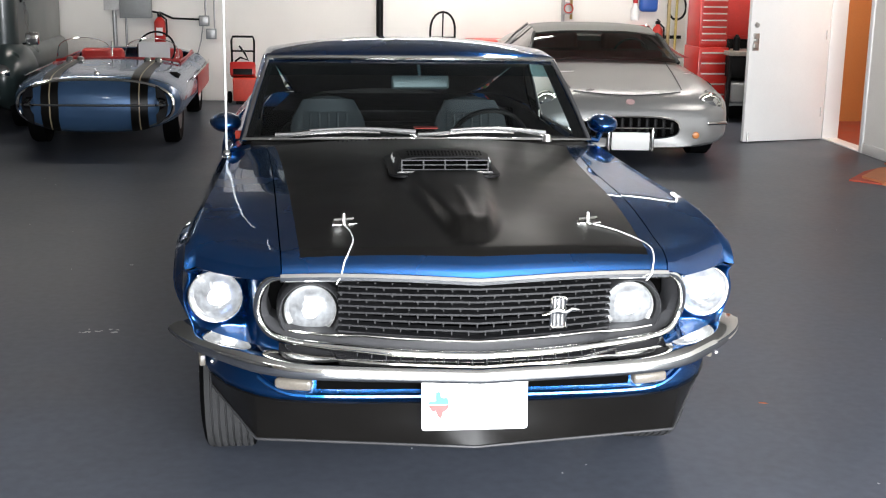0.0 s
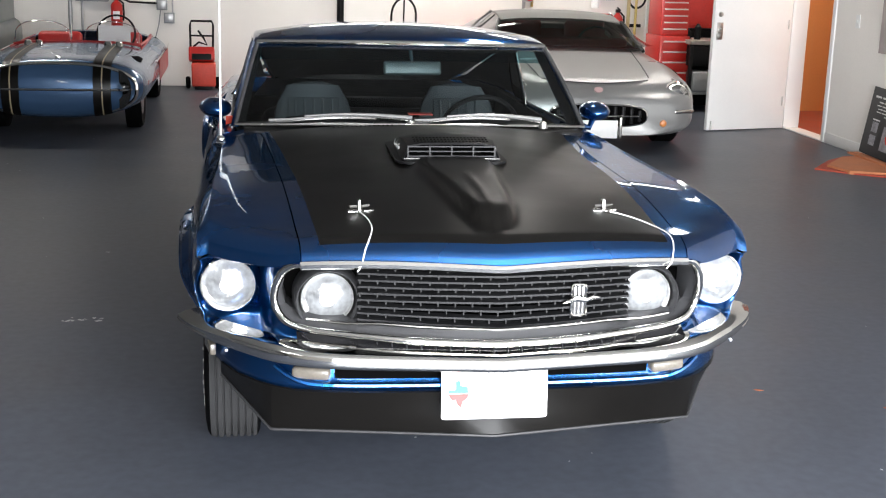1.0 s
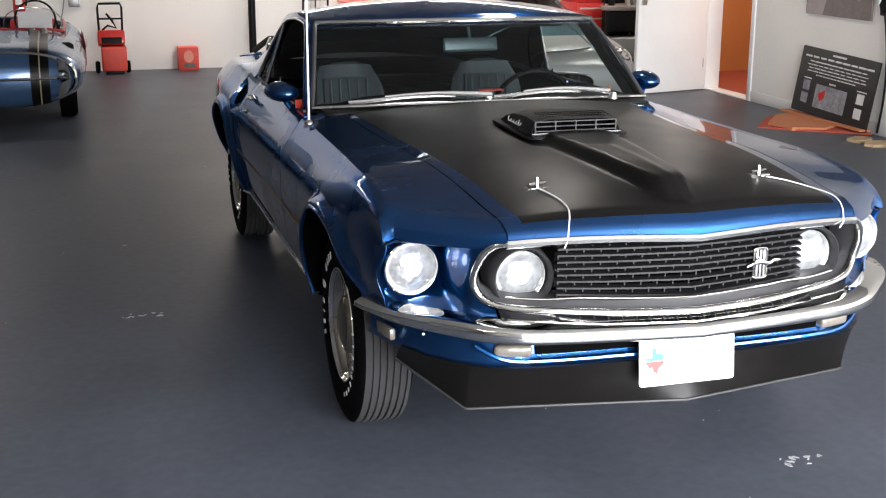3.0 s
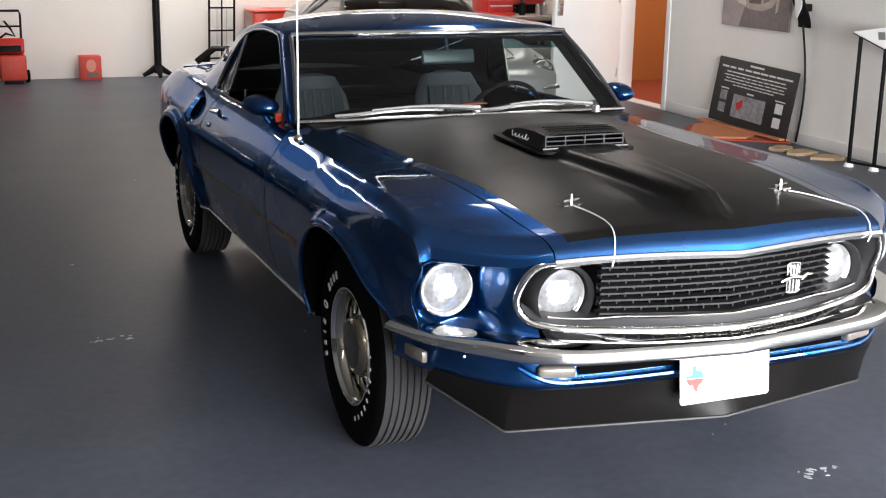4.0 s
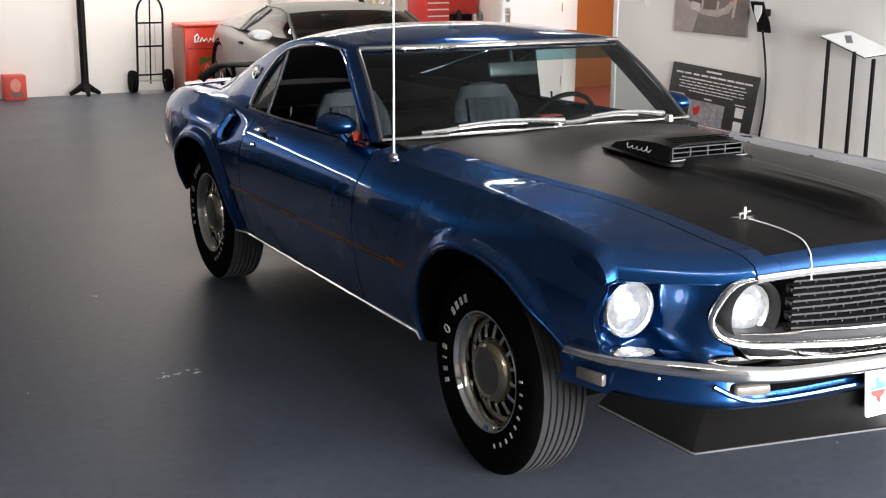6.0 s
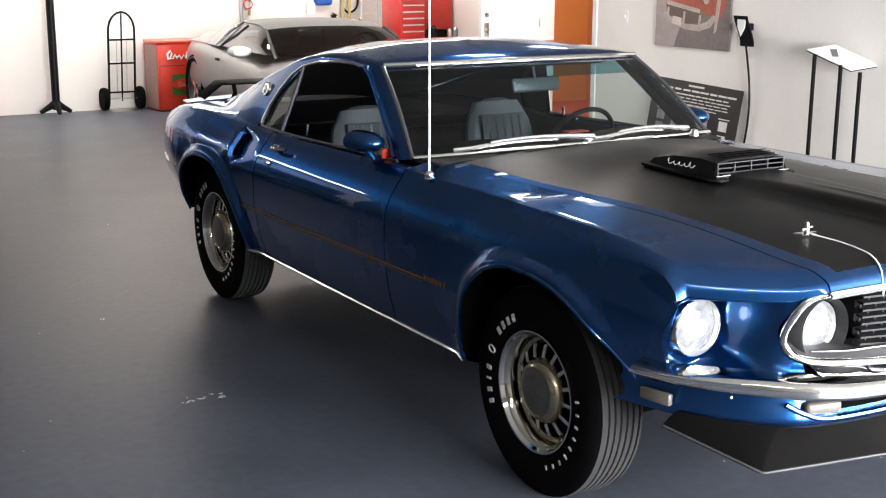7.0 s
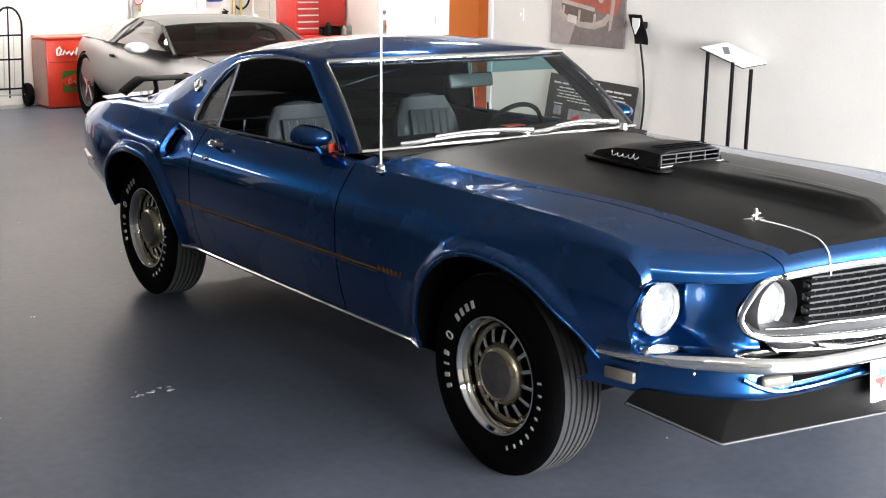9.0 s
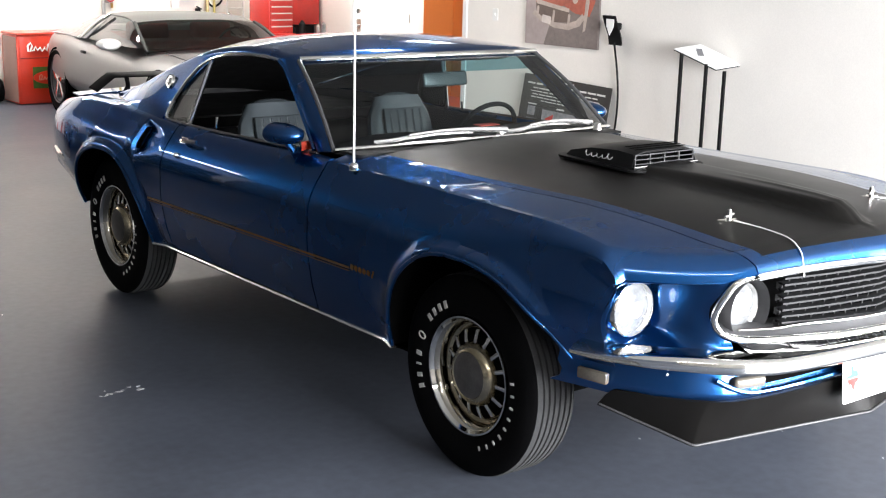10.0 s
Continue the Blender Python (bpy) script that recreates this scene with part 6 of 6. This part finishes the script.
part("valve_body", lathe([(0, 0), (0.05, 0.0), (0.055, 0.06), (0.03, 0.10), (0.03, 0.14), (0, 0.14)], "z", 14, (0.05, -0.02, 1.06)), CONDUIT, pipe)
part("wheel_handle", lathe([(0.05, 0.0), (0.06, 0.006), (0.05, 0.012), (0.045, 0.006)], "y", 18, (0.05, -0.09, 1.13), closed=True), RED, pipe)


# ---- blue roadster ----
def ring_section(hw, z0, z1, y, p=2.6, n=48, cx=0.0):
    zc, hh = (z0 + z1) / 2, (z1 - z0) / 2
    out = []
    for k in range(n):
        a = 2 * math.pi * k / n
        c, sn = math.cos(a), math.sin(a)
        out.append((cx + hw * math.copysign(abs(c) ** (2 / p), c), y, zc + hh * math.copysign(abs(sn) ** (2 / p), sn)))
    return out


rd = thing("blue_roadster", "pale blue vintage roadster with black stripes and red interior", "car", pose(-2.26, 6.72, 0))
PALEBLUE = material("grey_blue_paint", (0.060, 0.125, 0.24), 0.26, 0.35, 0.6, 0.08, 2.0, 300.0, spec=0.3)
GOLD_LINE = material("pale_gold_line", (0.40, 0.33, 0.20), 0.4)
RED_TRIM = material("red_leather", (0.42, 0.02, 0.018), 0.4, 0.0, 0.2, 0.15, 8.0, 120.0, 0.1)
HWr = pchip([0, 0.03, 0.10, 0.25, 0.7, 1.6, 2.6, 3.4, 3.7], [0.42, 0.56, 0.645, 0.715, 0.755, 0.77, 0.77, 0.70, 0.55])
Z0r = pchip([0, 0.03, 0.10, 0.3, 0.8, 3.7], [0.32, 0.24, 0.17, 0.16, 0.20, 0.24])
Z1r = pchip([0, 0.03, 0.10, 0.25, 0.6, 1.3, 1.7, 3.0, 3.7], [0.50, 0.57, 0.640, 0.670, 0.690, 0.700, 0.70, 0.71, 0.58])
ysr = [0, 0.012, 0.03, 0.06, 0.10, 0.17, 0.25, 0.4, 0.6, 0.8, 1.0, 1.2, 1.4]
P = [ring_section(HWr(y), Z0r(y), Z1r(y), y) for y in ysr]
bm = grid(P, None, close_v=True)
bm.faces.new([v for v in bm.verts if abs(v.co.y) < 1e-6])
part("nose_shell", solid(bm), PALEBLUE, rd, sharp=60)
P = []
for y in spaced(1.4, 3.7, 14):
    full = ring_section(HWr(y), Z0r(y), Z1r(y), y)
    P.append(full)
bm = bmesh.new()
rows = [[bm.verts.new(p) for p in r] for r in P]
for i in range(len(rows) - 1):
    for j in range(48):
        q = (rows[i][j], rows[i][(j + 1) % 48], rows[i + 1][(j + 1) % 48], rows[i + 1][j])
        c = sum((v.co for v in q), Vector()) / 4
        if abs(c.x) < 0.60 and c.z > 0.50 and 1.5 < c.y < 2.9:
            continue
        bm.faces.new(q)
bm.faces.new(rows[-1])
part("tail_shell", solid(bm), PALEBLUE, rd, sharp=60, thick=0.008)
part("cockpit_tub", grid([[(-0.60, y, 0.66), (-0.56, y, 0.32), (0.56, y, 0.32), (0.60, y, 0.66)] for y in (1.45, 2.2, 2.95)], (0, 0, 1)), RED_TRIM, rd, "red leather cockpit", thick=0.006)
for x in (-0.30, 0.30):
    part("seat_back", box(0.44, 0.12, 0.46, (x, 2.55, 0.49), 0.05, 3, (-12, 0, 0)), RED_TRIM, rd)
part("cockpit_coaming", tube([(-0.58, 1.5, 0.672), (-0.45, 1.47, 0.695), (0, 1.46, 0.703), (0.45, 1.47, 0.695), (0.58, 1.5, 0.672), (0.60, 2.2, 0.665), (0.59, 2.85, 0.675)], 0.013, 8), RED_TRIM, rd)
rp = []
for k in range(49):
    a = 2 * math.pi * k / 48
    c, sn = math.cos(a), math.sin(a)
    rp.append((0.655 * math.copysign(abs(c) ** (2 / 2.5), c), 0.085 + 0.0 * sn, 0.412 + 0.212 * math.copysign(abs(sn) ** (2 / 2.5), sn)))
part("nose_ring", tube(rp, 0.017, 8, cap=False), CHROME, rd, "chrome oval nose ring")
part("nose_bar", tube([(x, 0.055 * (x / 0.62) ** 4 - 0.012, 0.415) for x in spaced(-0.62, 0.62, 21)], 0.011, 8), CHROME, rd)
part("nose_badge", lathe([(0, -0.02), (0.018, -0.016), (0.026, 0)], "y", 14, (0, 0.20, 0.665)), CHROME, rd)
for s in (-1, 1):
    for dx, wide, mat, name, say in ((-0.040, 0.034, BLACK_HOOD, "stripe", "glossy black stripe"), (0.040, 0.034, BLACK_HOOD, "stripe", "glossy black stripe"), (0.0, 0.005, GOLD_LINE, "pinstripe", "thin pale gold pinstripe")):
        P = []
        for y, side in [(v, 1) for v in (1.4, 1.2, 1.0, 0.8, 0.6, 0.4, 0.25, 0.17, 0.10, 0.06, 0.03, 0.012)] + [(0.012, -1), (0.03, -1), (0.06, -1), (0.10, -1)]:
            row = []
            for e in (-1, 0, 1):
                x = s * 0.375 + dx + e * wide
                hw, zc, hh = HWr(y), (Z0r(y) + Z1r(y)) / 2, (Z1r(y) - Z0r(y)) / 2
                q = (1 - min(abs(x) / hw, 0.999) ** 2.6) ** (1 / 2.6)
                row.append((x, y - (0.018 if y < 0.02 else 0.007), zc + side * (hh * q + 0.004)))
            P.append(row)
        part(name, grid(P, (0, -1, 1)), mat, rd, say, thick=0.002)
    # flat black plate paints the shade of the recess at each end
    part("nose_recess_plate", prism([(s * (0.50 + 0.115 * math.cos(a)), 0.17 * math.sin(a)) for a in (spaced(-1.45, 1.45, 13) if s > 0 else spaced(1.45, -1.45, 13))], 0.004, pose(0, 0.030, 0.415, 90)), GLOSS_BLACK, rd, "black plate standing in for the shaded nose recess")
    part("lamp_pod", lathe([(0, -0.05), (0.03, -0.045), (0.05, -0.02), (0.055, 0.03)], "y", 20, (s * 0.55, 0.03, 0.43)), LENS_CLEAR, rd)
    part("reflector", lathe([(0, 0.02), (0.03, 0.005), (0.048, -0.01)], "y", 18, (s * 0.55, 0.04, 0.43)), CHROME, rd)
    part("windscreen", grid([[(s * 0.32 + 0.26 * math.cos(a), 1.50 - 0.12 * math.sin(a) + 0.10 * t, 0.692 + 0.20 * t * math.sin(a) ** 0.6) for a in spaced(0.02, math.pi - 0.02, 17)] for t in (0, 0.35, 0.7, 1)], (0, -1, 0)), LENS_CLEAR, rd, "low curved clear windscreen")
    part("screen_edge", tube([(s * 0.32 + 0.26 * math.cos(a), 1.60 - 0.12 * math.sin(a), 0.692 + 0.20 * math.sin(a) ** 0.6) for a in spaced(0.02, math.pi - 0.02, 17)], 0.004, 6), CHROME, rd)
    for k in (-0.05, 0.05):
        part("screen_mount", lathe([(0, 0.05), (0.025, 0.045), (0.035, 0.02), (0.038, 0)], "z", 14, (s * 0.36 + k, 1.25, 0.682)), CHROME, rd)
    for y in (0.72, 3.0):
        rw = part("wheel", lathe([(0, -0.05), (0.10, -0.055), (0.20, -0.06), (0.205, -0.06), (0.30, -0.07), (0.32, -0.04), (0.32, 0.07), (0.2, 0.08), (0, 0.08)], "x", 30, (0, 0, 0)), RUBBER, rd, at=pose(s * 0.59, y, 0.32, 0, 0, 0 if s < 0 else 180))
        part("hub", lathe([(0, -0.075), (0.05, -0.07), (0.14, -0.062), (0.20, -0.064)], "x", 24), CHROME, rw)
    part("red_cove", grid([[(s * (HWr(y) + 0.004), y, z) for z in (0.36, 0.46, 0.56)] for y in spaced(1.35, 2.9, 12)], (s, 0, 0)), RED_TRIM, rd, "red side panel", thick=0.004)
    part("cove_trim", tube([(s * (HWr(y) + 0.008), y, 0.575) for y in spaced(1.0, 2.95, 12)], 0.008, 6), CHROME, rd)
part("steering_wheel", moved(tube([(0.18 * math.cos(2 * math.pi * k / 30), 0.18 * math.sin(2 * math.pi * k / 30), 0) for k in range(31)], 0.010, 6), pose(0.34, 1.75, 0.765, 70)), BLACK, rd)
part("gear_post", tube([(-0.05, 1.5, 0.70), (-0.05, 1.5, 0.86)], 0.008, 6), CHROME, rd)
card = thing("paper_sign", "white paper card standing in the roadster's cockpit", "card", pose(-1.92, 8.30, 0.675))
part("sheet", box(0.30, 0.004, 0.17, (0, 0, 0.09), turn=(-8, 0, 2)), WHITE, card)

# ---- silver coupe ----
sv = thing("silver_coupe", "silver-grey sports coupe with toothed oval grille", "car", pose(2.25, 5.98, 0, 0, 0, -4.5))
SILVER = material("silver_paint", (0.30, 0.30, 0.295), 0.30, 0.45, 0.0, 0.08, 2.0, 500.0, spec=0.15)
HWs = pchip([0, 0.06, 0.2, 0.5, 1.0, 2.0, 3.2, 3.9, 4.4], [0.66, 0.78, 0.86, 0.91, 0.92, 0.90, 0.93, 0.90, 0.72])
Z0s = pchip([0, 0.2, 4.4], [0.17, 0.14, 0.20])
Z1s = pchip([0, 0.05, 0.2, 0.6, 1.2, 1.55, 2.6, 3.4, 4.0, 4.4], [0.47, 0.530, 0.605, 0.67, 0.730, 0.760, 0.815, 0.89, 0.87, 0.74])
P = []
for y in [0, 0.02, 0.06, 0.12, 0.2, 0.35, 0.5, 0.8, 1.1, 1.4, 1.7, 2.1, 2.6, 3.0, 3.4, 3.8, 4.1, 4.3, 4.4]:
    row = ring_section(HWs(y), Z0s(y), Z1s(y), y, 4.0, 56)
    fl = math.exp(-((y - 0.75) / 0.45) ** 2) + math.exp(-((y - 3.62) / 0.45) ** 2)
    P.append([(x, yy, z + (0.055 * fl * math.exp(-((abs(x) - 0.68) / 0.14) ** 2) if z > 0.4 else 0) - (0.02 * math.exp(-(x / 0.5) ** 2) * fl if z > 0.45 else 0)) for x, yy, z in row])
bm = grid(P, None, close_v=True)
bm.faces.new([v for v in bm.verts if abs(v.co.y) < 1e-6])
bm.faces.new([v for v in bm.verts if abs(v.co.y - 4.4) < 1e-6])
part("body", solid(bm), SILVER, sv, sharp=60)
HR = pchip([1.55, 1.9, 2.3, 2.8, 3.4, 3.9], [0.72, 0.66, 0.60, 0.60, 0.58, 0.60])
ZR = pchip([1.5, 1.8, 2.15, 2.5, 2.9, 3.4, 3.95], [0.76, 0.885, 1.020, 1.062, 1.062, 1.00, 0.885])
DKGLASS = glass("smoked_glass", (0.17, 0.18, 0.175))
QGLASS = material("grey_quarter_glass", (0.035, 0.036, 0.038), 0.15, 0.0, 0.4)
part("roof_skin", grid([[(x * (HR(y) - 0.0), y, ZR(y) - 0.03 * abs(x) ** 3) for x in spaced(-1, 1, 15)] for y in spaced(2.13, 2.95, 12)], (0, 0, 1)), material("dull_grey_roof", (0.16, 0.16, 0.155), 0.55, 0.0, 0.0, 0.1, spec=0.2), sv, thick=0.02)
part("windshield", grid([[(x * HR(y), y - 0.06 * (1 - x * x), ZR(y) - 0.03 * abs(x) ** 3) for x in spaced(-1, 1, 15)] for y in spaced(1.55, 2.15, 8)], (0, -1, 1)), DKGLASS, sv, "sloping dark windshield")
part("rear_glass", grid([[(x * HR(y) * 0.98, y, ZR(y) - 0.03 * abs(x) ** 3) for x in spaced(-1, 1, 11)] for y in spaced(2.95, 3.95, 9)], (0, 0, 1)), material("rear_dark_glass", (0.05, 0.055, 0.06), 0.1, 0.2, 0.5), sv, thick=0.006)
for s in (-1, 1):
    part("a_pillar", tube([(s * HR(y), y, ZR(y) - 0.03) for y in spaced(1.56, 2.15, 7)], 0.018, 8), BLACK, sv)
    part("side_glass", grid([[(s * (HR(y) + (0.84 - HR(y)) * (1 - t)), y, 0.80 + (ZR(y) - 0.04 - 0.80) * t) for t in spaced(0, 1, 6)] for y in spaced(1.66, 2.85, 10)], (s, 0, 0.4)), DKGLASS, sv)
    for name, y0, y1, n, mat, say in (("quarter_skin", 2.85, 3.10, 4, SILVER, ""), ("quarter_glass", 3.10, 3.80, 7, QGLASS, "dark quarter glass"), ("quarter_skin", 3.80, 3.95, 3, SILVER, "")):
        part(name, grid([[(s * (HR(y) + (0.86 - HR(y)) * (1 - t)), y, 0.80 + (max(ZR(y) - 0.035, 0.805) - 0.80) * t) for t in spaced(0, 1, 6)] for y in spaced(y0, y1, n)], (s, 0, 0.4)), mat, sv, say, thick=0.006)
    part("pillar_strip", tube([(s * 0.858, 2.97, 0.80), (s * 0.74, 2.86, 0.94), (s * 0.622, 2.76, 1.045)], 0.014, 6), WIPER, sv, "bright pillar strip")
    if s < 0:
        part("door_mirror", moved(lathe([(0, -0.07), (0.04, -0.06), (0.06, -0.01), (0.055, 0.05), (0, 0.055)], "y", 16), pose(s * 0.99, 1.80, 0.82, 0, 0, 0) @ Matrix.Diagonal((1.9, 1, 0.9, 1))), WHITE, sv, "pale door mirror")
    part("door_pull", box(0.02, 0.12, 0.03, (s * 0.918, 2.75, 0.68), 0.008), BLACK, sv)
    hl = part("headlamp", lathe([(0, -0.03), (0.05, -0.026), (0.085, -0.008), (0.088, 0.02)], "y", 24), CHROME, sv, "round lamp with chrome bezel", at=pose(s * 0.695, 0.125, 0.505))
    part("bezel", lathe([(0.088, 0.0), (0.10, -0.012), (0.112, -0.002), (0.115, 0.05), (0.088, 0.05)], "y", 28, closed=True), CHROME, hl)
    part("lamp_bowl", lathe([(0.02, -0.031), (0.03, -0.030), (0.055, -0.0245)], "y", 20), SATIN, hl)
    part("bumperette", box(0.20, 0.05, 0.035, (s * 0.74, 0.05, 0.375), 0.014, 3, (0, 0, s * 22)), CHROME, sv)
    part("turn_lamp", lathe([(0, -0.02), (0.025, -0.015), (0.035, 0.01)], "y", 14, (s * 0.56, 0.000, 0.275)), material("amber_lens", (0.55, 0.18, 0.03), 0.3), sv)
    for y in (0.85, 3.62):
        rw = part("wheel", lathe([(0.22, -0.06), (0.30, -0.085), (0.325, -0.06), (0.325, 0.10), (0.22, 0.11)], "x", 32), RUBBER, sv, at=pose(s * (HWs(y) - (0.078 if s < 0 else 0.14)), y, 0.325, 0, 0, 0 if s < 0 else 180))
        part("rim", lathe([(0.225, -0.062), (0.235, -0.075), (0.225, -0.05), (0.20, -0.02), (0, -0.02)], "x", 32), SATIN, rw)
        for k in range(5):
            part("spoke", moved(box(0.02, 0.055, 0.21, (-0.055, 0, 0.11), 0.008), pose(0, 0, 0, 72 * k)), CHROME, rw)
        if s < 0:
            # black ring painted as the shade round the wheel
            part("wheel_gap", lathe([(0.318, 0.0), (0.338, 0.0), (0.350, 0.03)], "x", 32), VOID, sv, at=pose(s * (HWs(y) - 0.004), y, 0.325, 0, 0, 0 if s < 0 else 180))
gx = [(0.41 * math.copysign(abs(math.cos(a)) ** 0.7, math.cos(a)), 0.088 * math.copysign(abs(math.sin(a)) ** 0.6, math.sin(a))) for a in spaced(0, 2 * math.pi, 41)]
# black plate behind the teeth paints the opening's shade
part("grille_void", prism(gx[:-1], 0.02, pose(0, 0.004, 0.335, 90)), VOID, sv)
gr = part("grille_rim", tube([(x, 0.0, 0.335 + z) for x, z in gx], 0.014, 8, cap=False), CHROME, sv, "chrome oval grille rim")
for k in range(11):
    x = -0.35 + 0.07 * k
    part("tooth", box(0.034, 0.04, 0.165 * (1 - (abs(x) / 0.44) ** 4), (x, -0.005, 0.335), 0.012, 2), BLACK, gr)
part("grille_bar", tube([(x, -0.028, 0.335) for x in spaced(-0.34, 0.34, 9)], 0.007, 6), CHROME, gr)
part("emblem", prism([(0.038 * math.cos(a / 16 * 2 * math.pi), 0.026 * math.sin(a / 16 * 2 * math.pi)) for a in range(16)], 0.012, pose(0, 0.058, 0.540, 55)), material("red_white_emblem", (0.45, 0.30, 0.29), 0.35), sv, "small red and pale oval badge")
np_ = part("number_plate", box(0.32, 0.012, 0.15, (0, -0.05, 0.225), 0.004), WHITE, sv, "blank white front plate")
for s in (-1, 1):
    part("plate_guard", box(0.028, 0.05, 0.20, (s * 0.185, -0.035, 0.235), 0.012, 3), CHROME, sv)
seam = [(x, 0.15 + 0.10 * (x / 0.5) ** 2, Z1s(0.20) + 0.004) for x in spaced(-0.46, 0.46, 13)]
part("hood_seam", tube([(x, y, Z1s(y) + 0.0) for x, y, z in seam], 0.005, 6), SATIN, sv)
for s in (-1, 1):
    part("hood_seam", tube([(s * (0.48 + 0.10 * t), 0.30 + 1.2 * t, Z1s(0.30 + 1.2 * t) + 0.002) for t in spaced(0, 1, 12)], 0.005, 6), SATIN, sv)
part("hood_ornament", prism([(0, 0), (0.10, 0.03), (0.20, 0.10), (0.06, 0.09)], 0.004, pose(-0.60, 0.62, 0.735)), WHITE, sv)
part("cockpit_liner", grid([[(x * (HR(y) - 0.03), y, Z1s(y) + 0.012) for x in spaced(-1, 1, 5)] for y in spaced(1.62, 2.95, 9)], (0, 0, 1)), RED_TRIM, sv, "dark red cockpit", thick=0.004)
part("dash", box(1.2, 0.25, 0.10, (0, 1.85, 0.80), 0.03), RED_TRIM, sv)
for x in (-0.33, 0.33):
    part("seat_back", box(0.42, 0.14, 0.50, (x, 2.55, 0.74), 0.06, 3, (-10, 0, 0)), RED_TRIM, sv, "red leather seat")
part("steering_wheel", moved(tube([(0.17 * math.cos(2 * math.pi * k / 30), 0.17 * math.sin(2 * math.pi * k / 30), 0) for k in range(31)], 0.012, 6), pose(0.33, 2.0, 0.80, -65)), INTERIOR, sv)

# ---- dark green van ----
vn = thing("old_van", "dark grey-green old van with a round fender", "van", pose(-3.92, 8.1, 0))
VANPAINT = material("dark_green_van_paint", (0.030, 0.045, 0.045), 0.30, 0.0, 0.25, 0.1, 2.0, 200.0)
part("body", box(1.40, 2.4, 1.40, (0, 1.40, 1.15), 0.14, 5), VANPAINT, vn)
part("lower_body", box(1.55, 2.5, 0.50, (0, 1.35, 0.52), 0.12, 4), VANPAINT, vn)
fen = bmesh.new()
bmesh.ops.create_uvsphere(fen, u_segments=24, v_segments=14, radius=1)
for s in (-1, 1):
    part("fender", moved(fen.copy(), pose(s * 0.60, 0.40, 0.50) @ Matrix.Diagonal((0.24, 0.52, 0.34, 1))), VANPAINT, vn)
    part("lamp", lathe([(0, -0.03), (0.06, -0.02), (0.085, 0), (0.09, 0.06)], "y", 18, (s * 0.60, -0.08, 0.56)), CHROME, vn)
    part("mirror", box(0.13, 0.05, 0.12, (s * 0.82, 0.35, 0.86), 0.02, 3), CHROME, vn)
    part("mirror_arm", tube([(s * 0.70, 0.45, 0.80), (s * 0.80, 0.37, 0.82)], 0.010, 6), BLACK, vn)
    part("side_window", box(0.02, 0.55, 0.40, (s * 0.70, 0.75, 1.45), 0.02), material("van_glass", (0.02, 0.025, 0.025), 0.08), vn)
    part("window_post", box(0.03, 0.05, 0.46, (s * 0.705, 0.46, 1.43), 0.01), BLACK, vn)
    for y in (0.40, 2.2):
        part("wheel", lathe([(0, -0.06), (0.2, -0.07), (0.32, -0.05), (0.32, 0.06), (0, 0.06)], "x", 24, (s * 0.68, y, 0.32)), RUBBER, vn)
fen.free()
part("front_glass", box(1.10, 0.02, 0.45, (0, 0.195, 1.45), 0.03), material("van_front_glass", (0.03, 0.035, 0.035), 0.06), vn)
part("hood", box(0.85, 0.75, 0.40, (0, 0.0, 0.75), 0.14, 4), VANPAINT, vn)
